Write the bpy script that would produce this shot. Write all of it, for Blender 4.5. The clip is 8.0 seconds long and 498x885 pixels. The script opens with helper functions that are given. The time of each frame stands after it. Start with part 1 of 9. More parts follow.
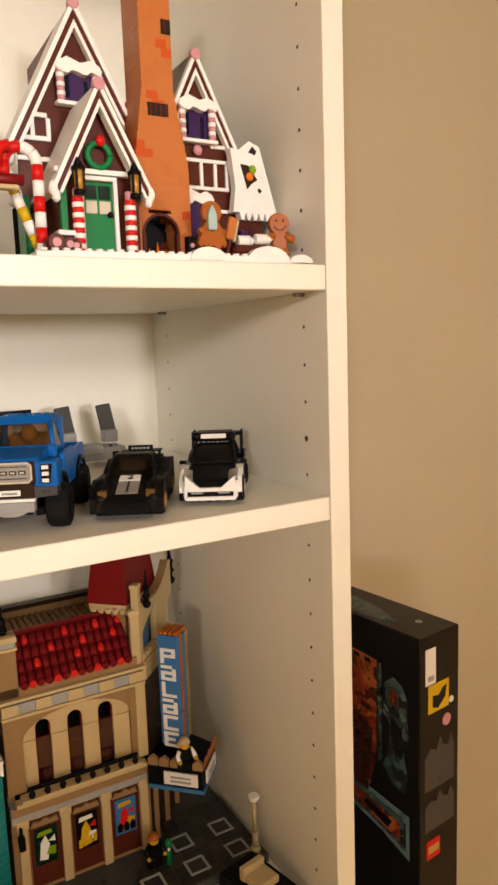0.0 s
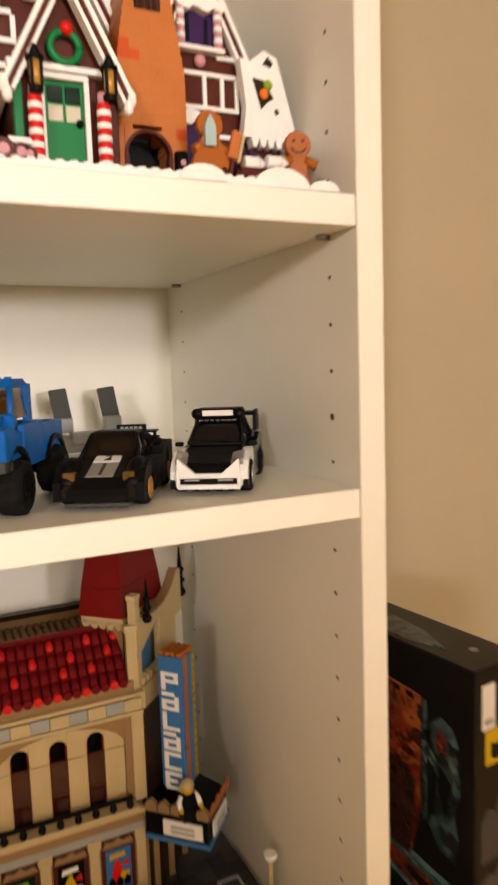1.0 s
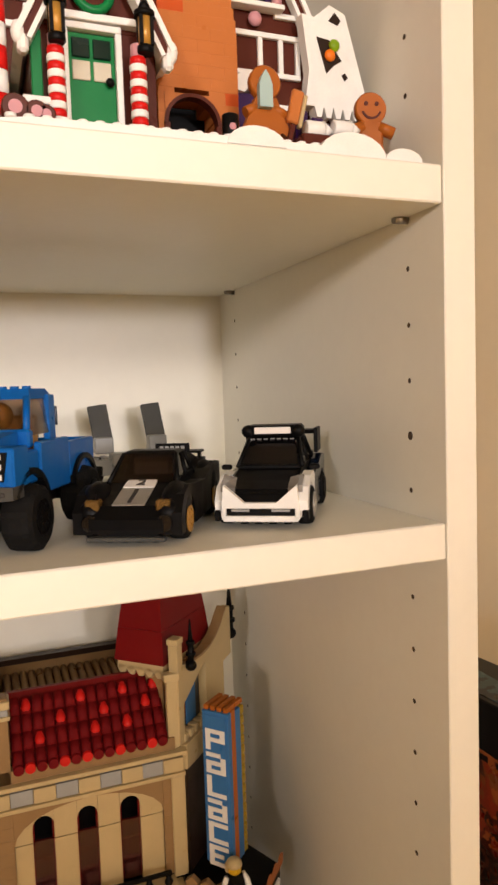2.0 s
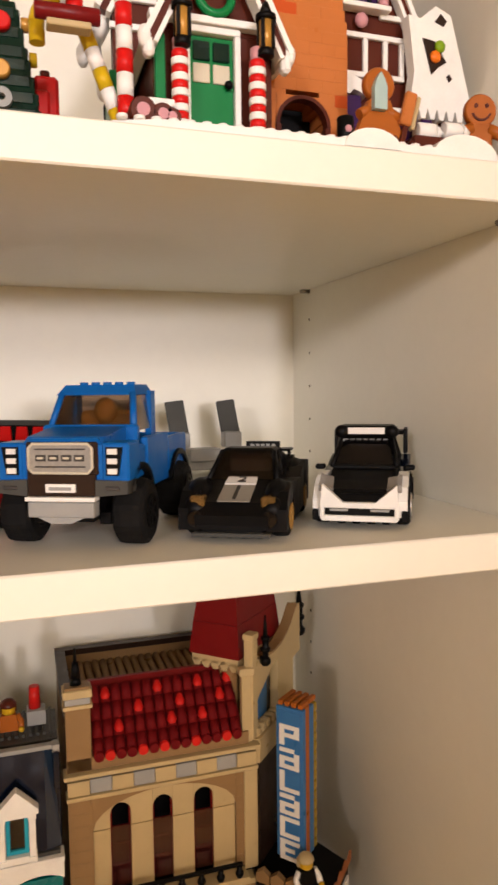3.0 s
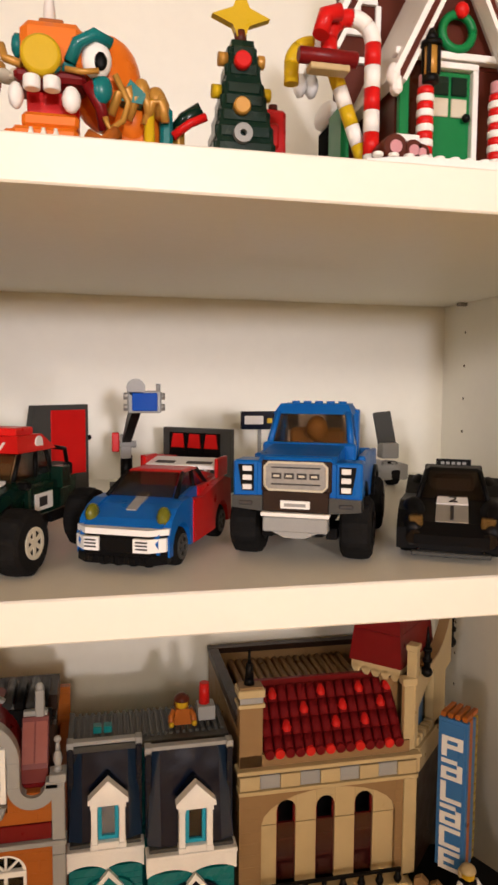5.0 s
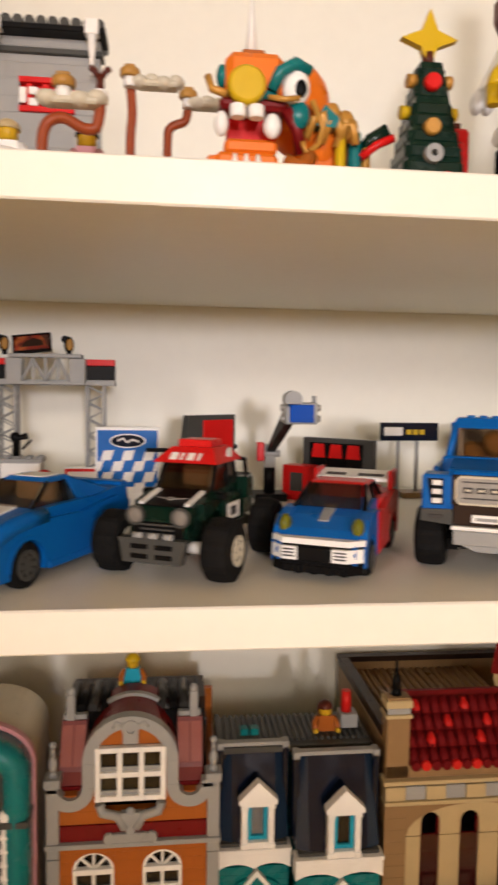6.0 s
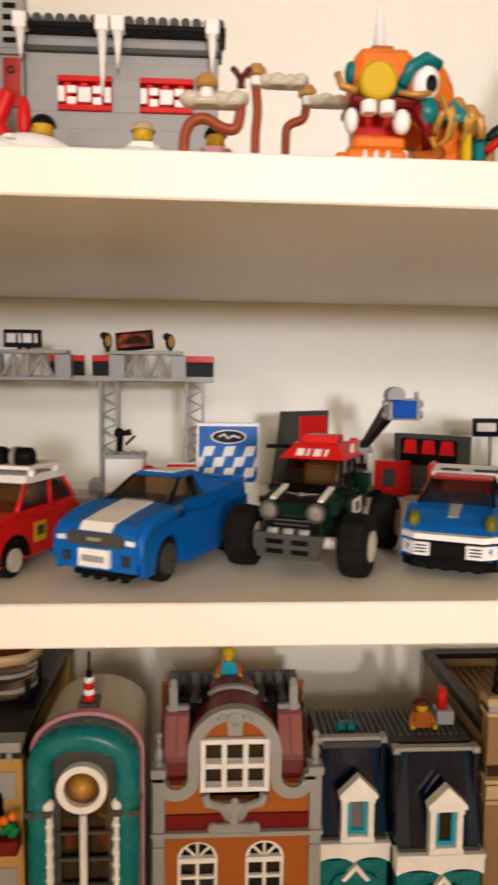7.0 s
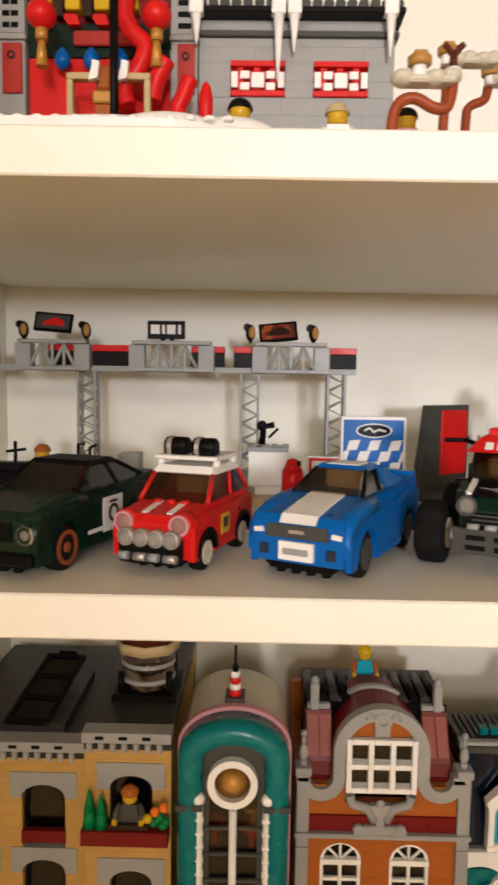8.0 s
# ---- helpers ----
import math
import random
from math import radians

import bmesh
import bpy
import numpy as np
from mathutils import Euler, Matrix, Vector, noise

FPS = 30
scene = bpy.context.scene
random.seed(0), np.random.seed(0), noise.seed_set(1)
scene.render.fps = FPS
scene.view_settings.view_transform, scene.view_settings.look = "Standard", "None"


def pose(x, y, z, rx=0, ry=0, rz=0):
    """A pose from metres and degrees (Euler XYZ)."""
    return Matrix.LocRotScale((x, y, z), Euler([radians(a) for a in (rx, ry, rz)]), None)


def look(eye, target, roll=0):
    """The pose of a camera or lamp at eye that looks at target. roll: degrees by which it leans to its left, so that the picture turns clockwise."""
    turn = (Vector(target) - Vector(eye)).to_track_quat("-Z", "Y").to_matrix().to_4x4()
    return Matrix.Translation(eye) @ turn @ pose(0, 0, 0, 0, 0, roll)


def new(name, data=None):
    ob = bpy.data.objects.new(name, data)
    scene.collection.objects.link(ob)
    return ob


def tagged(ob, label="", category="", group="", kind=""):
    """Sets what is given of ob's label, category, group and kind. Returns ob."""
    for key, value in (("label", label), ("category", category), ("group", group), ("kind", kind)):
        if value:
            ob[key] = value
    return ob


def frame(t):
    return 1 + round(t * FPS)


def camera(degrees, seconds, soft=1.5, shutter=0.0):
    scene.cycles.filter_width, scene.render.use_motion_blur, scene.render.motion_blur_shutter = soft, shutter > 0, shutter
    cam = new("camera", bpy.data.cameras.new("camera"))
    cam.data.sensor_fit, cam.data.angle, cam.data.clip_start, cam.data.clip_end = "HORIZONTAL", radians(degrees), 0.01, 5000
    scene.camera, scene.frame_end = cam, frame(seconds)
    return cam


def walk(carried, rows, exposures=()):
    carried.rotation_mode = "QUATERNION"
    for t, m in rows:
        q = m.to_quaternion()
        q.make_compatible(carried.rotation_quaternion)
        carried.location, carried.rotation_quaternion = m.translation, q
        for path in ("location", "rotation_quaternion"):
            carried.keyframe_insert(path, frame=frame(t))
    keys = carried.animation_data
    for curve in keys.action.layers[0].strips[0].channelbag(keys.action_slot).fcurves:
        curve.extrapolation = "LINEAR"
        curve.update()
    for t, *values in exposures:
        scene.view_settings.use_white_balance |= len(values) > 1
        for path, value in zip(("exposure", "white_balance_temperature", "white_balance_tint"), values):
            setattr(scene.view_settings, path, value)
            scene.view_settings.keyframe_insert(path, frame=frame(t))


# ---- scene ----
cam = camera(38.8, 8.0, soft=2.6, shutter=0.6)
PATH = [
    (0, (-0.344, -0.473, 1.531), (0.629, 1.251, 1.25), -2.0),
    (0.3, (-0.339, -0.464, 1.522), (0.607, 1.276, 1.246), -2.4),
    (0.5, (-0.327, -0.453, 1.515), (0.578, 1.309, 1.24), -2.9),
    (0.7, (-0.309, -0.43, 1.503), (0.62, 1.325, 1.262), -2.1),
    (1, (-0.265, -0.389, 1.486), (0.582, 1.408, 1.261), -1.9),
    (1.2, (-0.242, -0.349, 1.483), (0.539, 1.481, 1.278), -2.0),
    (2.3, (-0.233, -0.316, 1.476), (0.448, 1.559, 1.329), -1.5),
    (2.5, (-0.247, -0.314, 1.479), (0.408, 1.569, 1.324), -1.0),
    (3, (-0.268, -0.31, 1.479), (0.34, 1.589, 1.319), -0.7),
    (3.5, (-0.286, -0.308, 1.478), (0.278, 1.603, 1.3), -0.5),
    (4, (-0.327, -0.3, 1.482), (0.142, 1.636, 1.309), 0.2),
    (4.2, (-0.338, -0.3, 1.484), (0.102, 1.643, 1.307), 0.1),
    (5.3, (-0.354, -0.305, 1.494), (0.025, 1.652, 1.327), 0.8),
    (5.5, (-0.366, -0.305, 1.494), (-0.031, 1.659, 1.327), 0.9),
    (6, (-0.411, -0.304, 1.497), (-0.192, 1.677, 1.34), 0.8),
    (6.5, (-0.435, -0.304, 1.498), (-0.267, 1.681, 1.33), 0.8),
    (7, (-0.459, -0.303, 1.497), (-0.344, 1.686, 1.326), 0.6),
    (7.5, (-0.503, -0.3, 1.494), (-0.476, 1.692, 1.316), 0.7),
    (8, (-0.529, -0.292, 1.493), (-0.558, 1.7, 1.31), 0.9),
]
walk(cam, [(t, look(eye, target, roll)) for t, eye, target, roll in PATH], [(0.0, -0.2, 6800, 17.5), (1.0, -0.2, 6800, 17.5), (3.0, -0.18, 6650, 20), (4.0, -0.26, 6600, 21), (5.5, -0.22, 6550, 19.5), (6.5, -0.2, 6420, 18), (8.0, -0.1, 6200, 15)])


# ---- light ----
world = bpy.data.worlds.new("world")
scene.world = world
world.use_nodes = True
world.node_tree.nodes["Background"].inputs[0].default_value = (1.0, 0.86, 0.68, 1)
world.node_tree.nodes["Background"].inputs[1].default_value = 0.02


def spot_light(name, place, target, power, degrees, size, colour):
    light = bpy.data.lights.new(name, "SPOT")
    light.energy, light.shadow_soft_size, light.color = power, size, colour
    light.spot_size, light.spot_blend = radians(degrees), 1.0
    ob = new(name, light)
    ob.matrix_basis = look(place, target)
    return ob


# two unseen spots aimed at the bookcase, plus an added warm lamp as fill
spot_light("ceiling_spot_light", (0.12, -4.5, 1.8), (-0.36, 0.2, 1.64), 425, 14.5, 0.19, (0.985, 0.98, 1.0))
spot_light("track_spot_light", (-2.45, -3.3, 2.14), (0.2, 0.3, 1.72), 215, 22, 0.22, (1.0, 0.975, 0.945))
fill_lamp = bpy.data.lights.new("pendant_light", "POINT")
fill_lamp.energy, fill_lamp.shadow_soft_size, fill_lamp.color = 74, 0.2, (1.0, 0.942, 0.82)
new("pendant_light", fill_lamp).location = (-0.4, -3.0, 2.2)


# ---- materials ----
def srgb(r, g, b):
    return tuple(((v / 255 + 0.055) / 1.055) ** 2.4 if v > 10 else v / 255 / 12.92 for v in (r, g, b)) + (1,)


def material(name, rgb, rough=0.3, metal=0.0, grain=0.06, size=60, bump=0.0, clear=0.0, spread=0.0, speck=0.3, spec=0.5):
    """A surface with its colour varied at two scales, uneven gloss and fine relief."""
    m = bpy.data.materials.new(name)
    m.use_nodes = True
    nt = m.node_tree
    p = nt.nodes["Principled BSDF"]
    base = srgb(*rgb)
    tex = nt.nodes.new("ShaderNodeTexCoord")
    big = nt.nodes.new("ShaderNodeTexNoise")
    big.inputs["Scale"].default_value, big.inputs["Detail"].default_value = size, 4
    fine = nt.nodes.new("ShaderNodeTexNoise")
    fine.inputs["Scale"].default_value, fine.inputs["Detail"].default_value = size * 14, 2
    for n in (big, fine):
        nt.links.new(tex.outputs["Object"], n.inputs["Vector"])
    both = nt.nodes.new("ShaderNodeMix")
    both.data_type = "FLOAT"
    both.inputs[0].default_value = speck
    nt.links.new(big.outputs["Fac"], both.inputs[2])
    nt.links.new(fine.outputs["Fac"], both.inputs[3])
    ramp = nt.nodes.new("ShaderNodeMapRange")
    ramp.inputs["From Min"].default_value, ramp.inputs["From Max"].default_value = 0.3, 0.7
    ramp.inputs["To Min"].default_value, ramp.inputs["To Max"].default_value = 1 - grain, 1 + grain
    nt.links.new(both.outputs[0], ramp.inputs["Value"])
    value = ramp.outputs["Result"]
    if spread:
        info = nt.nodes.new("ShaderNodeObjectInfo")
        shift = nt.nodes.new("ShaderNodeMapRange")
        shift.inputs["To Min"].default_value, shift.inputs["To Max"].default_value = 1 - spread, 1 + spread
        nt.links.new(info.outputs["Random"], shift.inputs["Value"])
        mul = nt.nodes.new("ShaderNodeMath")
        mul.operation = "MULTIPLY"
        nt.links.new(value, mul.inputs[0])
        nt.links.new(shift.outputs["Result"], mul.inputs[1])
        value = mul.outputs[0]
    hsv = nt.nodes.new("ShaderNodeHueSaturation")
    hsv.inputs["Color"].default_value = base
    nt.links.new(value, hsv.inputs["Value"])
    nt.links.new(hsv.outputs["Color"], p.inputs["Base Color"])
    gloss = nt.nodes.new("ShaderNodeMapRange")
    gloss.inputs["From Min"].default_value, gloss.inputs["From Max"].default_value = 0.3, 0.7
    gloss.inputs["To Min"].default_value, gloss.inputs["To Max"].default_value = max(rough - 0.06, 0.03), min(rough + 0.08, 1)
    nt.links.new(big.outputs["Fac"], gloss.inputs["Value"])
    nt.links.new(gloss.outputs["Result"], p.inputs["Roughness"])
    p.inputs["Metallic"].default_value = metal
    p.inputs["Specular IOR Level"].default_value = spec
    if clear:
        p.inputs["Transmission Weight"].default_value = clear
        p.inputs["IOR"].default_value = 1.45
    if bump:
        b = nt.nodes.new("ShaderNodeBump")
        b.inputs["Strength"].default_value, b.inputs["Distance"].default_value = bump, 0.0006
        nt.links.new(fine.outputs["Fac"], b.inputs["Height"])
        nt.links.new(b.outputs["Normal"], p.inputs["Normal"])
    return m


def plastic(name, r, g, b, rough=0.33, deep=0.84, spec=0.2):
    return material(name, (r * deep, g * deep, b * deep), rough, grain=0.05, size=70, bump=0.06, spec=spec)


SHELF = material("white foil on board", (241, 237, 223), 0.38, grain=0.025, size=9, bump=0.10)
BACK = material("white hardboard", (243, 239, 224), 0.5, grain=0.03, size=6, bump=0.15)
HOLE = material("raw chipboard in a hole", (84, 68, 52), 0.9)
PIN = material("nickel pin", (150, 145, 138), 0.3, metal=0.9)
WALL = material("beige wall paint", (206, 195, 172), 0.75, grain=0.035, size=5, bump=0.35)
# ROOM and FLOOR are out of view, coloured warm to bounce fill onto the shelves
ROOM = material("warm cream wall paint", (240, 214, 172), 0.8, grain=0.03, size=5, bump=0.3)
CEIL = material("white ceiling paint", (232, 228, 220), 0.8, grain=0.03, size=4, bump=0.3)
FLOOR = material("pale oak floor boards", (232, 206, 148), 0.45, grain=0.16, size=7, bump=0.3, spread=0.18)

RED = plastic("red plastic", 208, 28, 24, deep=1.0)
BRED = plastic("bright red roof plastic", 200, 32, 26, deep=1.0)
DRED = plastic("dark red plastic", 118, 18, 20, deep=0.95)
SANDRED = plastic("sand red plastic", 142, 66, 62)
ROSE = plastic("pale sand red plastic", 186, 110, 100, 0.2)
BLUE = plastic("blue plastic", 0, 95, 174, deep=1.0)
DEEPBLUE = plastic("deep blue plastic", 0, 74, 172, 0.45, deep=1.0, spec=0.1)
MATT = plastic("matt black plastic", 10, 10, 10, 0.8, spec=0.02)
SANDBLUE = plastic("dull blue plastic", 34, 54, 76, 0.1, spec=0.5)
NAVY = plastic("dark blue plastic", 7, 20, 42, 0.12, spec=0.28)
MIDBLUE = plastic("medium blue plastic", 66, 132, 196)
TEAL = plastic("dark turquoise plastic", 0, 118, 120, 0.24, deep=0.95, spec=0.3)
AZURE = plastic("medium azure plastic", 28, 168, 196, deep=0.95)
GREEN = plastic("green plastic", 0, 118, 62, deep=1.0)
DGREEN = plastic("dark green plastic", 10, 44, 32, 0.24, spec=0.25)
ROOFRED = plastic("dull dark red roof plastic", 112, 18, 20, 0.62, deep=0.95, spec=0.08)
LIME = plastic("lime plastic", 150, 190, 30)
YELLOW = plastic("yellow plastic", 244, 202, 30)
CREAM = plastic("light yellow plastic", 222, 176, 98)
TAN = plastic("tan plastic", 226, 200, 148)
NOUGAT = plastic("dark tan plastic", 172, 136, 92)
BROWN = plastic("reddish brown plastic", 100, 42, 28, spec=0.2)
DBROWN = plastic("dark brown plastic", 54, 36, 26)
CLAY = plastic("dark orange plastic", 198, 108, 38)
CLAY2 = plastic("lighter orange plastic", 206, 122, 62, deep=0.92)
ORANGE = plastic("orange plastic", 244, 124, 30, deep=0.95)
BEIGE = plastic("pale beige plastic", 214, 206, 184, deep=0.95)
RBROWN = plastic("brown branch plastic", 156, 72, 36, deep=0.95)
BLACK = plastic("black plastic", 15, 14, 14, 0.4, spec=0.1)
TYRE = material("black rubber", (24, 23, 22), 0.75, spec=0.1, grain=0.12, size=90, bump=0.3)
DGREY = plastic("dark grey plastic", 84, 84, 80)
ROOFGREY = plastic("very dark grey plastic", 60, 58, 54)
PAVE = plastic("dark stone grey plastic", 74, 70, 64)
GREY = plastic("light grey plastic", 172, 172, 168, deep=0.9)
SILVER = material("silver plastic", (176, 172, 164), 0.34, metal=0.55)
GOLD = material("pearl gold plastic", (190, 138, 58), 0.36, metal=0.2)
WHITE = plastic("white plastic", 240, 238, 232, deep=1.0)
PINK = plastic("pink plastic", 240, 172, 178)
PURPLE = plastic("dark purple plastic", 70, 38, 96)
GRILLE = material("grey metallic grille plastic", (150, 146, 138), 0.4, metal=0.2, grain=0.18, size=420)
SMOKE = material("smoke brown clear plastic", (138, 116, 98), 0.08, clear=1.0)
DARKGLASS = material("black clear plastic", (46, 42, 42), 0.08, clear=0.9)
WINE = material("wine red clear plastic", (120, 52, 48), 0.1, clear=0.85)
GLASS = material("clear plastic", (228, 234, 236), 0.06, clear=0.92)
LAMPGLASS = material("clear lamp plastic", (160, 152, 142), 0.12, clear=0.5)
OCHRE = plastic("dull yellow plastic", 190, 156, 44)
FACE = plastic("minifigure yellow plastic", 240, 190, 40)
CARD = material("printed black card", (14, 15, 17), 0.34, spec=0.25, grain=0.2, size=12, bump=0.05)


def printed(name, size, *cols):
    """A busy print: patches of several inks."""
    m = material(name, (90, 90, 90), 0.3, grain=0.3, size=size)
    nt = m.node_tree
    tex = nt.nodes.new("ShaderNodeTexCoord")
    spots = nt.nodes.new("ShaderNodeTexVoronoi")
    spots.inputs["Scale"].default_value = size
    warp = nt.nodes.new("ShaderNodeTexNoise")
    warp.inputs["Scale"].default_value, warp.inputs["Detail"].default_value = size * 0.6, 5
    add = nt.nodes.new("ShaderNodeMix")
    add.data_type = "VECTOR"
    add.inputs[0].default_value = 0.12
    nt.links.new(tex.outputs["Object"], warp.inputs["Vector"])
    nt.links.new(tex.outputs["Object"], add.inputs[4])
    nt.links.new(warp.outputs["Color"], add.inputs[5])
    nt.links.new(add.outputs[1], spots.inputs["Vector"])
    ramp = nt.nodes.new("ShaderNodeValToRGB")
    ramp.color_ramp.interpolation = "LINEAR"
    while len(ramp.color_ramp.elements) < len(cols):
        ramp.color_ramp.elements.new(0.5)
    for k, c in enumerate(cols):
        ramp.color_ramp.elements[k].position = 0.15 + 0.7 * k / (len(cols) - 1)
        ramp.color_ramp.elements[k].color = srgb(*c)
    part_of = nt.nodes.new("ShaderNodeSeparateColor")
    nt.links.new(spots.outputs["Color"], part_of.inputs[0])
    nt.links.new(part_of.outputs[0], ramp.inputs[0])
    for n in nt.nodes:
        if n.bl_idname == "ShaderNodeHueSaturation":
            nt.links.new(ramp.outputs["Color"], n.inputs["Color"])
    return m


ARTRUST = printed("rust street print", 60, (60, 18, 12), (150, 52, 26), (120, 34, 18), (30, 16, 14), (160, 84, 40))
ARTTEAL = printed("teal scenery print", 50, (10, 20, 26), (50, 92, 98), (24, 52, 60), (96, 128, 124), (14, 18, 22))
ARTDARK = printed("dark crowd print", 90, (16, 10, 10), (60, 22, 14), (30, 16, 14), (90, 42, 22), (20, 18, 20))
PALEBLUE = material("printed pale blue card", (92, 128, 138), 0.3, grain=0.2, size=60)
CARDGREY = material("printed grey card", (60, 60, 62), 0.3, grain=0.15, size=40)
PAPER = material("white sticker paper", (232, 228, 222), 0.5, grain=0.03, size=40)
INK = material("dark print", (52, 48, 46), 0.5)


# ---- shapes: millimetres in, metres out ----
class Shape:
    """Collects solids in millimetres; o is taken off every point."""

    def __init__(self, o=(0, 0, 0)):
        self.bm = bmesh.new()
        self.o = Vector(o)
        self.mats = []
        self.slot = 0
        self.turn = None
        self.only = None

    def use(self, mat):
        if mat not in self.mats:
            self.mats.append(mat)
        self.slot = self.mats.index(mat)
        return self

    def v(self, p):
        p = Vector(p)
        if self.turn is not None:
            p = self.turn @ p
        return self.bm.verts.new((p - self.o) * 0.001)

    def f(self, verts, smooth=False):
        face = self.bm.faces.new(verts)
        face.material_index, face.smooth = self.slot, smooth
        return face

    def box(self, x0, x1, y0, y1, z0, z1, c=0.3):
        """A box with chamfered edges."""
        lo, hi = (min(x0, x1), min(y0, y1), min(z0, z1)), (max(x0, x1), max(y0, y1), max(z0, z1))
        c = min(c, *((b - a) * 0.45 for a, b in zip(lo, hi)))
        if c <= 0.02:
            k = [self.v((x, y, z)) for x in (lo[0], hi[0]) for y in (lo[1], hi[1]) for z in (lo[2], hi[2])]
            for q in ((0, 1, 3, 2), (4, 6, 7, 5), (0, 4, 5, 1), (2, 3, 7, 6), (0, 2, 6, 4), (1, 5, 7, 3)):
                self.f([k[i] for i in q])
            return self
        k = {}
        for s in ((a, b, d) for a in (0, 1) for b in (0, 1) for d in (0, 1)):
            for ax in range(3):
                p = [(hi[i] if s[i] else lo[i]) + (0 if i == ax else (-c if s[i] else c)) for i in range(3)]
                k[s, ax] = self.v(p)
        for ax in range(3):
            a, b = [i for i in range(3) if i != ax]
            for side in (0, 1):
                ring = []
                for u, w in ((0, 0), (1, 0), (1, 1), (0, 1)):
                    s = [0, 0, 0]
                    s[ax], s[a], s[b] = side, u, w
                    ring.append(k[tuple(s), ax])
                self.f(ring)
            for u, w in ((0, 0), (1, 0), (1, 1), (0, 1)):
                s, t = [0, 0, 0], [0, 0, 0]
                s[a], s[b], t[a], t[b], t[ax] = u, w, u, w, 1
                s, t = tuple(s), tuple(t)
                self.f([k[s, a], k[s, b], k[t, b], k[t, a]])
        for s in ((a, b, d) for a in (0, 1) for b in (0, 1) for d in (0, 1)):
            self.f([k[s, 0], k[s, 1], k[s, 2]])
        return self

    def rings(self, rings, closed=(True, True), smooth=True):
        made = [[self.v(p) for p in r] for r in rings]
        n = len(made[0])
        for a, b in zip(made, made[1:]):
            for i in range(n):
                self.f([a[i], a[(i + 1) % n], b[(i + 1) % n], b[i]], smooth)
        if closed[0]:
            self.f(made[0][::-1])
        if closed[1]:
            self.f(made[-1])
        return self

    def cyl(self, p, r, h, ax="z", n=16, r2=None, c=0.0):
        """A round bar from p along ax; c chamfers its ends."""
        r2 = r if r2 is None else r2
        steps = [(0, r), (h, r2)] if not c else [(0, r - c), (c, r), (h - c, r2), (h, r2 - c)]
        out = []
        for d, rr in steps:
            ring = []
            for i in range(n):
                a = 2 * math.pi * i / n
                u, w = rr * math.cos(a), rr * math.sin(a)
                ring.append({"z": (p[0] + u, p[1] + w, p[2] + d), "x": (p[0] + d, p[1] + u, p[2] + w), "y": (p[0] + w, p[1] + d, p[2] + u)}[ax])
            out.append(ring)
        return self.rings(out)

    def ring(self, p, r_out, r_in, h, ax="y", n=24, a0=0, a1=360):
        """A flat ring, or a piece of one between two angles, seen along ax."""
        full = a1 - a0 >= 360
        m = n if full else n + 1
        rows = []
        for i in range(m):
            a = radians(a0 + (a1 - a0) * i / n)
            q = []
            for rr, d in ((r_in, 0), (r_out, 0), (r_out, h), (r_in, h)):
                u, w = rr * math.cos(a), rr * math.sin(a)
                q.append({"y": (p[0] + u, p[1] + d, p[2] + w), "x": (p[0] + d, p[1] + u, p[2] + w), "z": (p[0] + u, p[1] + w, p[2] + d)}[ax])
            rows.append(q)
        if full:
            rows.append(rows[0])
            made = [[self.v(c) for c in q] for q in rows[:-1]]
            made.append(made[0])
        else:
            made = [[self.v(c) for c in q] for q in rows]
        for a, b in zip(made, made[1:]):
            for i in range(4):
                self.f([a[i], a[(i + 1) % 4], b[(i + 1) % 4], b[i]])
        if not full:
            self.f(made[0][::-1])
            self.f(made[-1])
        return self

    def poly(self, pts, d0, d1, plane="xz"):
        """A flat outline pushed from d0 to d1 along the third axis."""
        put = {"xz": lambda a, b, d: (a, d, b), "yz": lambda a, b, d: (d, a, b), "xy": lambda a, b, d: (a, b, d)}[plane]
        return self.rings([[put(a, b, d0) for a, b in pts], [put(a, b, d1) for a, b in pts]], smooth=False)

    def tube(self, pts, r, n=10, r2=None):
        """A bent bar along points."""
        pts = [Vector(p) for p in pts]
        r2 = r if r2 is None else r2
        out, side = [], None
        for i, p in enumerate(pts):
            d = (pts[min(i + 1, len(pts) - 1)] - pts[max(i - 1, 0)]).normalized()
            if side is None:
                side = d.orthogonal().normalized()
            side = (side - d * side.dot(d)).normalized()
            up = d.cross(side)
            rr = r + (r2 - r) * i / max(len(pts) - 1, 1)
            out.append([p + side * rr * math.cos(2 * math.pi * k / n) + up * rr * math.sin(2 * math.pi * k / n) for k in range(n)])
        return self.rings(out)

    def ball(self, c, rx, ry=None, rz=None, n=14, z0=-1.0):
        ry, rz = ry or rx, rz or rx
        out = []
        m = n // 2 + 1
        low = math.asin(max(z0, -0.995))
        for j in range(m):
            a = low + (math.asin(0.995) - low) * j / (m - 1)
            out.append([(c[0] + rx * math.cos(a) * math.cos(2 * math.pi * i / n), c[1] + ry * math.cos(a) * math.sin(2 * math.pi * i / n), c[2] + rz * math.sin(a)) for i in range(n)])
        return self.rings(out)

    def studs(self, x0, nx, y0, ny, z, pitch=8.0):
        for i in range(nx):
            for j in range(ny):
                self.cyl((x0 + i * pitch, y0 + j * pitch, z), 2.4, 1.7, n=12, c=0.2)
        return self

